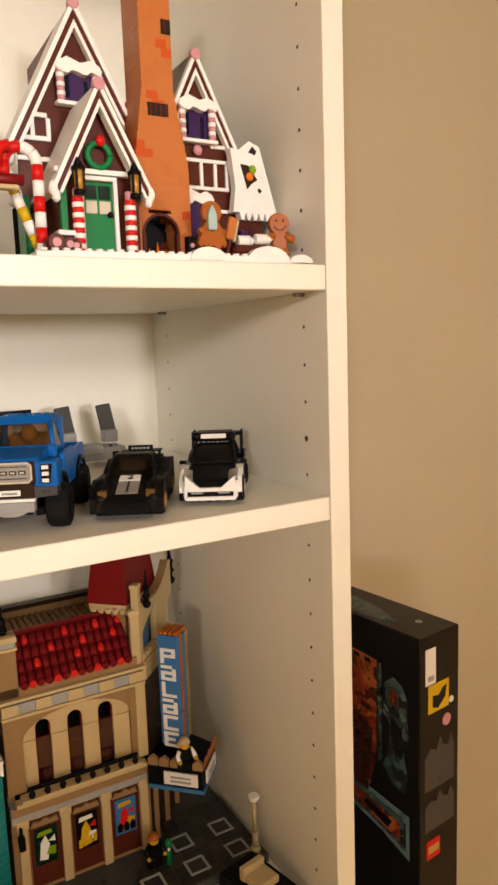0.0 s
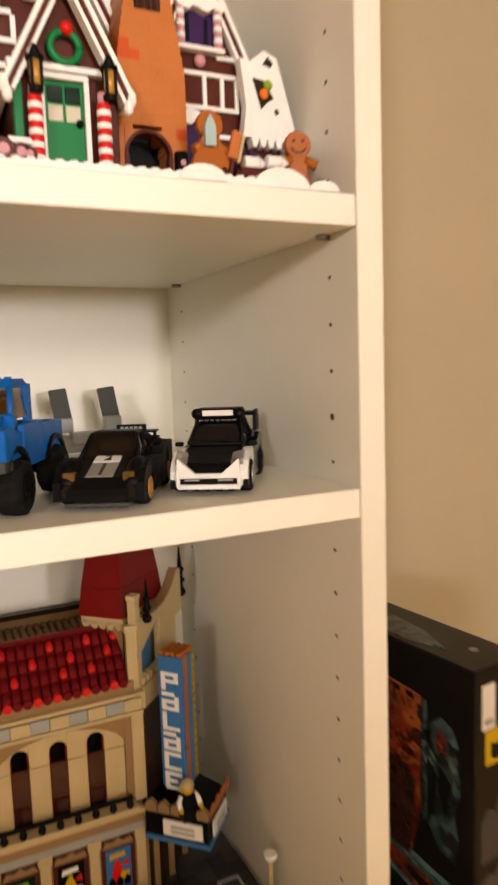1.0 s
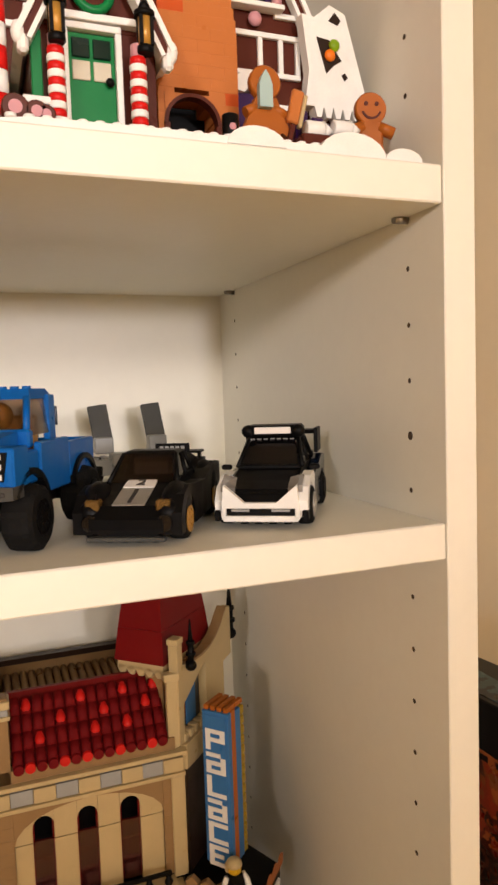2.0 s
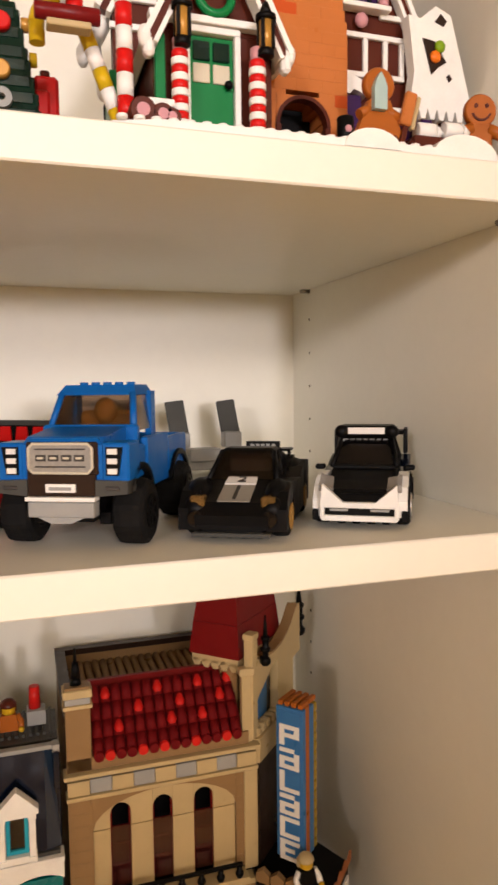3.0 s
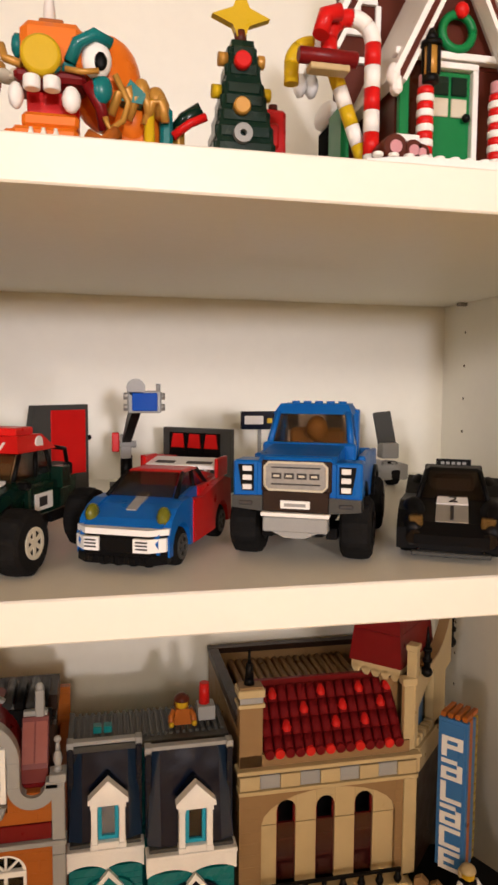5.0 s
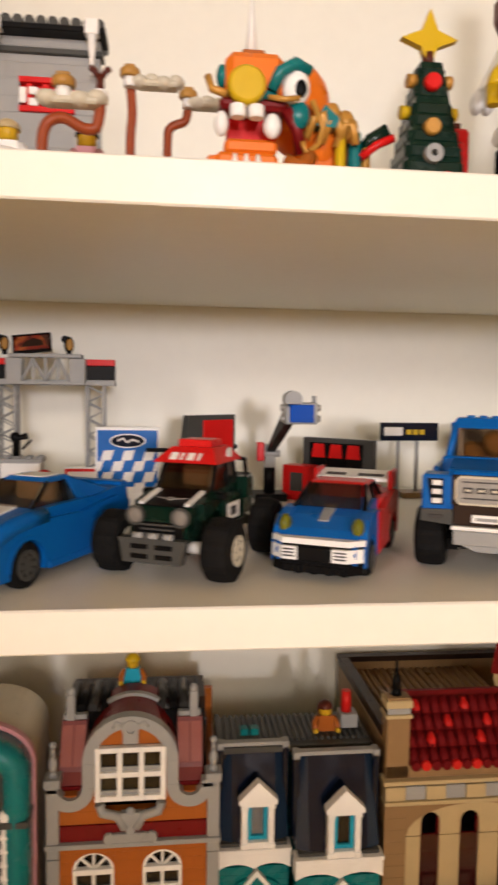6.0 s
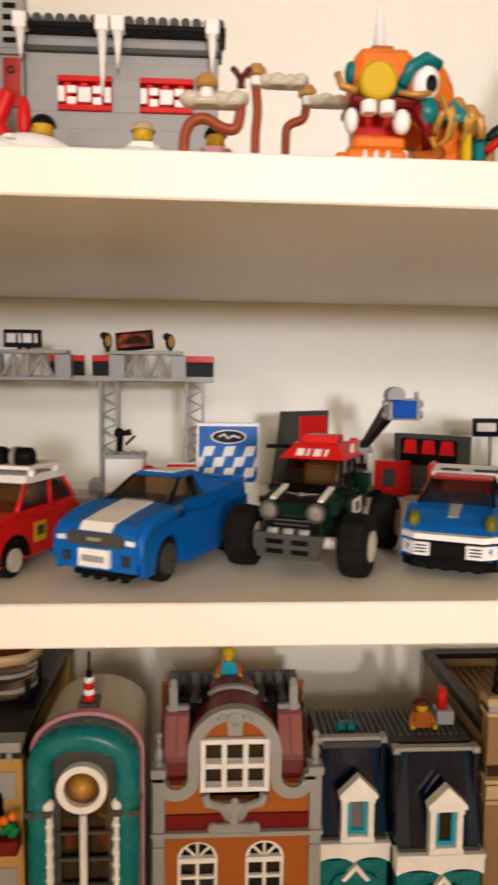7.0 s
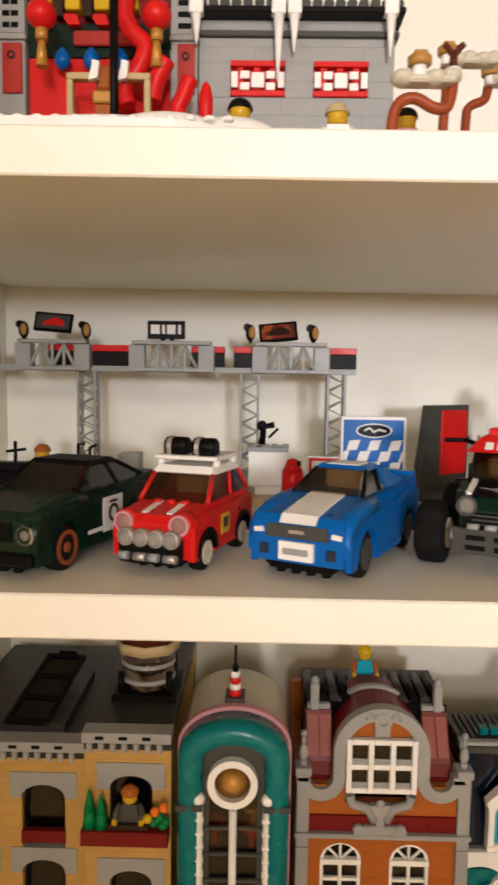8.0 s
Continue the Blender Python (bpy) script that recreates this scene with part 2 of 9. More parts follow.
    def wall(self, x0, x1, z0, z1, y0, y1, holes=(), course=9.6, brick=32.0, c=0.18):
        """A brick-built wall along x with openings: courses in running bond, each brick with its own edges."""
        row = 0
        z = z0
        while z < z1 - 0.5:
            zt = min(z + course, z1)
            cuts = {z, zt}
            for h in holes:
                for q in (h[2], h[3]):
                    if z + 0.3 < q < zt - 0.3:
                        cuts.add(q)
            cuts = sorted(cuts)
            for za, zb in zip(cuts, cuts[1:]):
                xs = [x0]
                x = x0 + (brick if row % 2 == 0 else brick / 2)
                while x < x1 - 1:
                    xs.append(x)
                    x += brick
                xs.append(x1)
                for h in holes:
                    if h[2] < zb - 0.1 and h[3] > za + 0.1:
                        xs = [q for q in xs if not h[0] < q < h[1]] + [max(h[0], x0), min(h[1], x1)]
                xs = sorted(set(xs))
                for xa, xb in zip(xs, xs[1:]):
                    mid = (xa + xb) / 2
                    if xb - xa < 0.3 or any(h[0] - 0.01 < mid < h[1] + 0.01 and h[2] < zb - 0.1 and h[3] > za + 0.1 for h in holes):
                        continue
                    if self.only is not None:
                        self.only.append((xa + 0.02, xb - 0.02, y0, y1, za + 0.02, zb - 0.02))
                    else:
                        self.box(xa + 0.04, xb - 0.04, y0, y1, za + 0.04, zb - 0.04, c)
            z = zt
            row += 1
        return self

    def spandrels(self, x0, x1, z0, z1, y0, y1, n=8):
        """The two corners over a round-headed opening."""
        xm, rx, rz = (x0 + x1) / 2, (x1 - x0) / 2, z1 - z0
        for s in (-1, 1):
            pts = [(xm + s * rx, z1)]
            for i in range(n + 1):
                a = math.pi / 2 * i / n
                pts.append((xm + s * rx * math.cos(a), z0 + rz * math.sin(a)))
            if s > 0:
                pts = pts[::-1]
            self.poly(pts[:-1] + [(xm, z1 - 0.02)] if s < 0 else [(xm, z1 - 0.02)] + pts[1:], y0, y1)
        return self


def mesh_of(shape, name, mats):
    bmesh.ops.recalc_face_normals(shape.bm, faces=shape.bm.faces)
    data = bpy.data.meshes.new(name)
    shape.bm.to_mesh(data)
    shape.bm.free()
    for m in mats:
        data.materials.append(m)
    return data


def part(name, shape, mat, parent, label=""):
    """One mesh object under a thing or under a part."""
    ob = new(name, mesh_of(shape, name, shape.mats or [mat]))
    ob.parent = parent
    if any(m in (SMOKE, GLASS, LAMPGLASS, DARKGLASS, WINE) for m in ob.data.materials):
        ob.visible_shadow = False
    return tagged(ob, label)


BRICKS = {}


def brick_wall(parent, o, mat, *args, **kw):
    """A wall of single bricks, each an object; alike bricks share a mesh."""
    g = Shape()
    g.only = []
    g.wall(*args, **kw)
    g.bm.free()
    for x0, x1, y0, y1, z0, z1 in g.only:
        size = (round(x1 - x0, 1), round(y1 - y0, 1), round(z1 - z0, 1), mat.name)
        if size not in BRICKS:
            b = Shape()
            b.box(-size[0] / 2, size[0] / 2, -size[1] / 2, size[1] / 2, -size[2] / 2, size[2] / 2, 0.16)
            BRICKS[size] = mesh_of(b, "brick", [mat])
        piece("brick", BRICKS[size], parent, (((x0 + x1) / 2 - o[0]) / 1000, ((y0 + y1) / 2 - o[1]) / 1000, ((z0 + z1) / 2 - o[2]) / 1000))


def piece(name, data, parent, place, turn=(0, 0, 0)):
    ob = new(name, data)
    ob.parent, ob.location, ob.rotation_euler = parent, place, [radians(a) for a in turn]
    return ob


def thing(name, place, rz, label, category, group="", kind=""):
    """An empty at a thing's base; place in millimetres."""
    ob = new(name)
    ob.empty_display_size = 0.01
    ob.matrix_basis = pose(place[0] / 1000, place[1] / 1000, place[2] / 1000, 0, 0, rz)
    return tagged(ob, label, category, group, kind)


def single(name, shape, mat, label, category, place=None, rz=0, group="", kind=""):
    """A thing of one mesh; its points are taken from shape.o."""
    ob = new(name, mesh_of(shape, name, shape.mats or [mat]))
    p = shape.o if place is None else Vector(place)
    ob.matrix_basis = pose(p[0] / 1000, p[1] / 1000, p[2] / 1000, 0, 0, rz)
    return tagged(ob, label, category, group, kind)


# ---- the room ----
FZ = 0.0    # floor
LOW, MID, UP, T = 984.0, 1400.0, 1592.0, 20.0    # shelf tops and thickness
XL, XR, YB = -768.0, 0.0, 374.0    # inside of the bookcase

# unseen floor and cream walls also serve as warm reflectors
s = Shape((0, 0, 0)).use(FLOOR)
s.box(-3000, 1300, -5000, 400, FZ - 60, FZ, 0)
(single("floor", s, FLOOR, "brown wooden floor of the room", "floor", kind="structure"))
for nm, b, mt, lb, ct in (
        ("wall_north", (-3000, 1300, 400, 500, FZ - 60, 2560), WALL, "plain beige painted wall behind the bookcase", "wall"),
        ("wall_east", (1300, 1400, -5100, 500, FZ - 60, 2560), ROOM, "plain cream painted wall at the side of the room", "wall"),
        ("wall_west", (-3100, -3000, -5100, 500, FZ - 60, 2560), ROOM, "plain cream painted wall across the room", "wall"),
        ("wall_south", (-3000, 1300, -5100, -5000, FZ - 60, 2560), ROOM, "plain cream painted wall behind the walker", "wall"),
        ("ceiling", (-3100, 1400, -5100, 500, 2560, 2660), CEIL, "plain white ceiling", "ceiling")):
    s = Shape((0, 0, 0))
    s.box(*b, 0)
    single(nm, s, mt, lb, ct, kind="structure")

# ---- the bookcase ----
case = thing("bookcase", (-384, 0, FZ), 0, "white foil-covered bookcase with adjustable shelves and peg holes", "bookcase")
CO = (-384, 0, FZ)
TOPZ = 2330.0
holes = []
for k in range(-46, 25):
    z = 1542.0 + 32.0 * k
    if FZ + 120 < z < TOPZ - 60:
        holes += [(34.5, z, 1.6), (331.0, z, 1.5)]
holes.append((34.5, 1446.0, 2.6))


def side_panel(x0, x1, face, name):
    s = Shape(CO)
    s.box(x0, x1, 0, 394, FZ, TOPZ, 0.7)
    ob = part(name, s, SHELF, case)
    cut = Shape(CO)
    d = 9 if face == x0 else -9
    for y, z, r in holes:
        cut.cyl((face - d * 0.2, y, z), r, d * 1.2, ax="x", n=10)
    cutter = new("cutter", mesh_of(cut, "cutter", [HOLE]))
    cutter.parent = case
    mod = ob.modifiers.new("holes", "BOOLEAN")
    mod.operation, mod.object, mod.solver = "DIFFERENCE", cutter, "EXACT"
    mod.material_mode = "TRANSFER"
    bpy.context.view_layer.update()
    data = bpy.data.meshes.new_from_object(ob.evaluated_get(bpy.context.evaluated_depsgraph_get()))
    ob.modifiers.clear()
    ob.data = data
    bpy.data.objects.remove(cutter)
    return ob


side_panel(XR, XR + 20, XR, "side_panel")
side_panel(XL - 20, XL, XL, "side_panel")
s = Shape(CO)
s.box(XL - 1, XR + 1, YB, YB + 6, FZ + 70, TOPZ, 0)
part("back_panel", s, BACK, case, "thin white hardboard back")
for z in (FZ + 90, LOW, MID, UP, 1976.0, TOPZ):
    s = Shape(CO)
    if z == UP:
        s.turn = pose(-384, 0, UP, 0, 0.24, 0) @ pose(384, 0, -UP)    # this shelf hangs a little lower at one end
    s.box(XL + 0.6, XR - 0.6, 0.4, YB - 0.5, z - T, z, 0.9)
    s.turn = None
    part("shelf", s, SHELF, case)
    if z not in (FZ + 90, TOPZ):
        for x, d in ((XR, -1), (XL, 1)):
            for y in (34.5, 331.0):
                s = Shape(CO)
                s.cyl((x, y, z - T - 2.6), 2.4, d * 9, ax="x", n=10)
                s.box(x + d * 1, x + d * 8, y - 4, y + 4, z - T - 1.6, z - T - 0.2, 0.2)
                part("shelf_pin", s, PIN, case, "small metal shelf pin")
s = Shape(CO)
s.box(XL, XR, 12, 28, FZ, FZ + 70, 0.5)
part("plinth", s, SHELF, case)


# ---- the upper shelf: winter village and festival models ----
def frustum(g, b, t):
    """A block between two level rectangles: (x0, x1, y0, y1, z) below and above."""
    return g.rings([[(b[0], b[2], b[4]), (b[1], b[2], b[4]), (b[1], b[3], b[4]), (b[0], b[3], b[4])],
                    [(t[0], t[2], t[4]), (t[1], t[2], t[4]), (t[1], t[3], t[4]), (t[0], t[3], t[4])]], smooth=False)


def striped(parent, o, x, y, z0, z1, r, n, cols=(RED, WHITE), name="candy_band", lean=(0, 0)):
    """A pole of stacked round bricks, band by band."""
    for k in range(n):
        g = Shape(o)
        za, zb = z0 + (z1 - z0) * k / n, z0 + (z1 - z0) * (k + 1) / n
        g.cyl((x + lean[0] * k, y + lean[1] * k, za), r * (1.0 if k % 2 else 0.94), zb - za - 0.05, n=14, c=0.35)
        part(name, g, cols[k % 2], parent)


def barge(parent, o, xm, zp, half, drop, y0, y1, w=4.2):
    """White, brown, white boards down both sides of a gable."""
    L = math.hypot(half, drop)
    nx, nz = drop / L, half / L
    for sx in (-1, 1):
        for k, (d0, d1, mt, dy) in enumerate(((0, w * 0.75, WHITE, 0), (w * 0.75, w * 1.6, BROWN, 1.4), (w * 1.6, w * 2.2, WHITE, 0.4))):
            pts = []
            for d, t in ((d0, 0), (d0, 1), (d1, 1), (d1, 0)):
                pts.append((xm + sx * (half * t - nx * d), zp - drop * t - nz * d))
            if k != 1:
                pts[0], pts[3] = (xm, zp - d0 / nz * 1.0), (xm, zp - d1 / nz)
            else:
                pts[0], pts[3] = (xm, zp - d0 / nz), (xm, zp - d1 / nz)
            g = Shape(o)
            g.poly(pts, y0 + dy, y1)
            part("bargeboard", g, mt, parent)
    g = Shape(o)
    g.cyl((xm, y0 - 1.2, zp - 3.5), 4.4, 6, ax="y", n=14, c=0.5)
    part("peak_stud", g, PINK, parent)


def snow_cap(parent, o, x0, x1, z, y0, y1):
    g = Shape(o)
    n = 5
    pts = [(x0, z)]
    for i in range(n):
        xa, xb = x0 + (x1 - x0) * i / n, x0 + (x1 - x0) * (i + 1) / n
        pts += [(xa + (xb - xa) * 0.3, z - 1.8 - (i % 2) * 2), (xa + (xb - xa) * 0.75, z - 1.2 - ((i + 1) % 2) * 2)]
    pts += [(x1, z), (x1 - 2, z + 4)]
    m = (x0 + x1) / 2
    pts += [(m + (x1 - m) * 0.5, z + 7), (m + 1, z + 4.5), (m - (m - x0) * 0.5, z + 8), (x0 + 1.5, z + 4)]
    g.poly(pts, y0, y1)
    part("snow_cap", g, WHITE, parent, "white snow over the window")


def candy_window(parent, o, x0, x1, z0, z1, y, cap=True):
    g = Shape(o)
    g.box(x0 + 5, x1 - 5, y - 1, y + 1, z0, z1, 0.3)
    win = part("window", g, PURPLE, parent, "dark purple clear window")
    # reflections in the pane are painted as two navy bars
    g = Shape(o)
    g.box(x0 + 7, x0 + 10.5, y - 1.6, y - 1, z0 + 3, z1 - 3, 0.2)
    g.box(x1 - 12, x1 - 9, y - 1.6, y - 1, z0 + 1, z1 - 6, 0.2)
    part("reflection_strip", g, NAVY, win)
    for x in (x0 + 3, x1 - 3):
        striped(parent, o, x, y - 4, z0 - 1, z1, 3.2, 7, (PINK, WHITE))
    g = Shape(o)
    g.box(x0 - 1, x1 + 1, y - 7, y + 1, z0 - 4, z0 - 1.2, 0.4)
    part("sill", g, WHITE, parent)
    if cap:
        snow_cap(parent, o, x0 - 1, x1 + 1, z1, y - 8, y + 1)


BRIGHTCLAY = plastic("bright orange-brown plastic", 204, 86, 34, deep=0.95)


def gingerbread():
    Z = 1591.0
    o = (-115, 90, Z)
    b = thing("toy_gingerbread_house", o, 0, "brown brick-built gingerbread house with white icing and orange chimney", "toy house")
    g = Shape(o)
    front = [(-10, 30), (-14, 12), (-34, 7), (-70, 5), (-110, 5), (-150, 4), (-205, 5), (-226, 12)]
    g.poly(front + [(-226, 240), (-10, 240)], Z, Z + 4.6, "xy")
    plate = part("snow_base", g, WHITE, b, "white snow base plate")
    for k in range(26):
        g = Shape(o)
        x = -222 + k * 7.6
        g.cyl((x, 9 + (3 if x > -60 else 0), Z + 4.6), 2.5, 1.8, n=12, c=0.3)
        part("stud", g, WHITE, plate)
    for xc, w, h in ((-103, 30, 9), (-50, 38, 11.5), (-20, 22, 6)):
        g = Shape(o)
        n = 10
        g.poly([(xc - w / 2, Z + 1)] + [(xc - w / 2 * math.cos(math.pi * i / n), Z + 1.2 + h * math.sin(math.pi * i / n)) for i in range(n + 1)] + [(xc + w / 2, Z + 1)], 3.5 + (2 if xc > -60 else 0), 12)
        part("snow_mound", g, WHITE, b, "rounded white snow mound")
    # main gable
    xm, zp, yf = -168.0, 1791.0, 92.0
    g = Shape(o)
    g.poly([(-214, Z + 4.7), (-214, 1686), (xm, zp - 12), (-122, 1686), (-122, Z + 4.7)], yf, yf + 8)
    part("main_wall", g, BROWN, b, "reddish brown gable wall")
    barge(b, o, xm, zp, 56, 110, yf - 8, yf - 1)
    for sx in (-1, 1):
        g = Shape(o)
        L = math.hypot(56, 110)
        nx, nz = 110 / L, 56 / L
        g.poly([(xm, zp - 1), (xm + sx * 56, zp - 111), (xm + sx * (56 - nx * 7), zp - 111 - nz * 7), (xm, zp - 16)], yf - 0.8, 136 if sx < 0 else 236)
        part("main_roof", g, WHITE if sx < 0 else BROWN, b, "snow-white roof slope" if sx < 0 else "")
    candy_window(b, o, -184, -150, 1718, 1740, yf - 2)
    for x0, x1, z in ((-216, -190, 1687), (-206, -192, 1704), (-216, -192, 1672)):
        g = Shape(o)
        g.box(x0, x1, yf - 3, yf - 0.2, z, z + 3.4, 0.4)
        part("timber", g, WHITE, b)
    for x, z0, z1 in ((-205, 1690, 1704), (-193, 1690, 1704)):
        g = Shape(o)
        g.box(x, x + 3.2, yf - 2.8, yf - 0.2, z0, z1, 0.4)
        part("timber", g, WHITE, b)
    g = Shape(o)
    g.box(-214, -208, yf + 8.2, 118, Z + 4.7, 1652, 0.5)
    part("side_wall", g, BROWN, b)
    g = Shape(o)
    g.box(-150, -15, 228, 235, Z + 4.7, 1690, 0.5)
    part("back_wall", g, BROWN, b)
    for x in (-231, -224):
        for k in range(2):
            g = Shape(o)
            g.ball((x + 4, 98 + k * 26, 1676 - (k % 2) * 5), 4, 7, 7, n=12)
            part("icing_drip", g, WHITE, b)
    g = Shape(o)
    g.box(-219, -214.2, 70, 92, Z + 4.7, 1642, 0.6)
    part("shutter", g, GREEN, b)
    g = Shape(o)
    g.box(-217, -214.2, 92.2, 118, Z + 4.7, 1641, 0.6)
    part("dark_panel", g, MATT, b)
    g = Shape(o)
    g.ball((-217, 104, 1647), 5, 16, 7, n=12)
    part("icing_drip", g, WHITE, b)
    # porch
    xp, zq, yp = -173.0, 1713.5, 26.0
    g = Shape(o)
    g.poly([(-203, 1650), (xp, zq - 8), (-143, 1650)], 36, 41)
    g.box(-203, -188.6, 36, 90, Z + 4.7, 1650, 0.4)
    g.box(-160, -143, 36, 90, Z + 4.7, 1650, 0.4)
    part("porch_wall", g, BROWN, b)
    barge(b, o, xp, zq, 37, 74, yp - 4, yp + 5, 3.6)
    for sx in (-1, 1):
        g = Shape(o)
        g.ball((xp + sx * 35.2, yp, zq - 74), 3.4, 4, 5.5, n=12)
        g.box(xp + sx * 31, xp + sx * 36, yp - 3, yp + 4, zq - 83, zq - 74, 1.6)
        part("icing_end", g, WHITE, b)
        g = Shape(o)
        L = math.hypot(37, 74)
        nx, nz = 74 / L, 37 / L
        g.poly([(xp, zq - 1), (xp + sx * 37, zq - 75), (xp + sx * (37 - nx * 5), zq - 75 - nz * 5), (xp, zq - 12)], yp + 5.2, 92)
        part("porch_roof", g, WHITE, b)
    g = Shape(o)
    g.box(-205, -141, 31, 37, 1652, 1655.5, 0.4)
    part("lintel", g, WHITE, b)
    g = Shape(o)
    for x in (-188.5, -163.2):
        g.box(x, x + 3, 32, 38, Z + 4.7, 1648, 0.4)
    g.box(-188.5, -160.2, 32, 38, 1648.1, 1651.2, 0.4)
    part("door_frame", g, WHITE, b)
    g = Shape(o)
    g.box(-185.4, -163.3, 35, 39, Z + 4.7, 1647.5, 0.5)
    door = part("door", g, GREEN, b, "glossy green door")
    for i in range(2):
        for j in range(2):
            g = Shape(o)
            g.box(-183.8 + i * 10, -175.4 + i * 10, 33.8, 35.2, 1625.5 + j * 10.4, 1634.5 + j * 10.4, 0.4)
            part("door_pane", g, BEIGE if j == 0 else DGREEN, door)
    g = Shape(o)
    g.ball((-166.4, 32.6, 1625), 2.2, 2.0, 2.2, n=10)
    part("door_knob", g, BLACK, door)
    g = Shape(o)
    pts = [(xp + 8.2 * math.cos(2 * math.pi * i / 20), 31.5, 1665 + 8.2 * math.sin(2 * math.pi * i / 20)) for i in range(21)]
    g.tube(pts, 2.2, 10)
    wr = part("wreath", g, GREEN, b, "green wreath")
    g = Shape(o)
    g.ball((xp + 1, 29.5, 1674.5), 3.7, 3.2, 3.8, n=14)
    part("wreath_ball", g, RED, wr)
    for x in (-192.5, -154.6):
        striped(b, o, x, 24, Z + 4.7, 1634, 4.2, 11)
        g = Shape(o)
        g.cyl((x, 24, 1634), 3.4, 6, n=14, c=0.6)
        part("pole_top", g, PINK, b)
    for x in (-192, -151.5):
        g = Shape(o)
        g.cyl((x, 20, 1638), 3.2, 13, n=12)
        lant = part("lantern", g, GOLD, b, "black lantern with yellow glass")
        g = Shape(o)
        g.cyl((x, 20, 1634.5), 4, 3.6, n=12, c=0.5)
        g.cyl((x, 20, 1651), 5, 2.4, n=12)
        g.cyl((x, 20, 1653.4), 3.6, 6, n=12, r2=1.2)
        part("lantern_cage", g, BLACK, lant)
        for a in (0.8, 2.4, 4.0, 5.6):
            g = Shape(o)
            g.box(x + 3.6 * math.cos(a) - 0.8, x + 3.6 * math.cos(a) + 0.8, 20 + 3.6 * math.sin(a) - 0.8, 20 + 3.6 * math.sin(a) + 0.8, 1638, 1651, 0.1)
            part("lantern_bar", g, BLACK, lant)
    g = Shape(o)
    g.box(-203, -198, 30, 34, Z + 4.7, 1644, 0.5)
    part("shutter", g, GREEN, b)
    for x, r in ((-212, 6), (-203, 5), (-199, 4.2)):
        g = Shape(o)
        g.cyl((x, 12, Z + 4.7 + r), r, 18, ax="y", n=16, c=0.6)
        log = part("log", g, BROWN, b, "reddish brown log end")
        g = Shape(o)
        g.cyl((x, 11.6, Z + 4.7 + r), r * 0.5, 1, ax="y", n=14)
        part("log_core", g, PINK, log)
    g = Shape(o)
    g.box(-208, -195, 22, 34, 1608, 1611.4, 0.5)
    part("bench", g, WHITE, b)
    # right wing
    xr, zr, yr = -73.0, 1766.0, 80.0
    g = Shape(o)
    g.poly([(-108, Z + 4.7), (-108, 1690), (xr, zr - 10), (-38, 1690), (-38, Z + 4.7)], yr, yr + 7)
    part("wing_wall", g, BROWN, b)
    barge(b, o, xr, zr, 38, 78, yr - 7, yr - 1, 3.8)
    for sx in (-1, 1):
        g = Shape(o)
        L = math.hypot(38, 78)
        nx, nz = 78 / L, 38 / L
        g.poly([(xr, zr - 1), (xr + sx * 38, zr - 79), (xr + sx * (38 - nx * 6), zr - 79 - nz * 6), (xr, zr - 14)], yr - 0.8, 228)
        part("wing_roof", g, BROWN, b)
    candy_window(b, o, -90, -57, 1698, 1722, yr - 2)
    g = Shape(o)
    g.ball((-73, yr - 4, 1689), 4.2, 3, 4.2, n=12)
    part("gumdrop", g, PINK, b)
    for x0, x1, z in ((-60, -38, 1692), (-92, -44, 1680), (-92, -44, 1658), (-60, -40, 1640)):
        g = Shape(o)
        g.box(x0, x1, yr - 3, yr - 0.2, z, z + 3, 0.4)
        part("timber", g, WHITE, b)
    for x in (-92, -71, -58, -47):
        g = Shape(o)
        g.box(x, x + 3, yr - 2.8, yr - 0.3, 1661, 1680, 0.4)
        part("timber", g, WHITE, b)
    snow_cap(b, o, -90, -62, 1649, yr - 9, yr - 1)
    g = Shape(o)
    g.box(-88, -74, yr - 6, yr - 0.5, 1618, 1646, 0.5)
    part("low_window", g, PURPLE, b)
    # snowy lean-to at the right
    g = Shape(o)
    n = 6
    low = []
    for i in range(n):
        xa = -4 - i * 6.2
        low += [(xa, 1640), (xa - 1.6, 1634), (xa - 4.4, 1634), (xa - 6, 1640)]
    g.poly([(-48, 1691), (-40, 1690), (-30, 1698), (-20, 1694), (-6, 1646)] + low + [(-47, 1640), (-44, 1660)], yr - 14, yr - 6)
    snow = part("snow_roof", g, WHITE, b, "white snow roof with candy windows")
    for pts, mt in ((((-31, 1689), (-27, 1694), (-23, 1690), (-25, 1687)), DBROWN), (((-39, 1679), (-31, 1678), (-23, 1667), (-28, 1664), (-33, 1659)), DBROWN), (((-23, 1659), (-21, 1660.5), (-19, 1658), (-21, 1656)), DBROWN)):
        g = Shape(o)
        g.poly(list(pts), yr - 14.6, yr - 13.8)
        part("snow_gap", g, mt, snow)
    for x, z, mt in ((-28, 1675, LIME), (-31, 1669, ORANGE)):
        g = Shape(o)
        g.ball((x, yr - 15.4, z), 3.6, 2, 3.6, n=10)
        part("candy", g, mt, snow)
    g = Shape(o)
    g.box(-38, -12, yr - 4, 225, Z + 4.7, 1640, 0.5)
    part("lean_to_wall", g, BROWN, b)
    # chimney: stacked courses, some bricks in another shade
    def width_at(z):
        if z < 1664:
            return -139.0, -94.5, 50.0, 92.0
        if z < 1724:
            t = (z - 1664) / 60
            return -139 + 12 * t, -94.5 - 6.5 * t, 50 + 8 * t, 92.0
        return -127.0, -101.0, 58.0, 92.0
    cx, cr, cz = -120.5, 15.0, 1616.0
    z = Z + 4.7
    row = 0
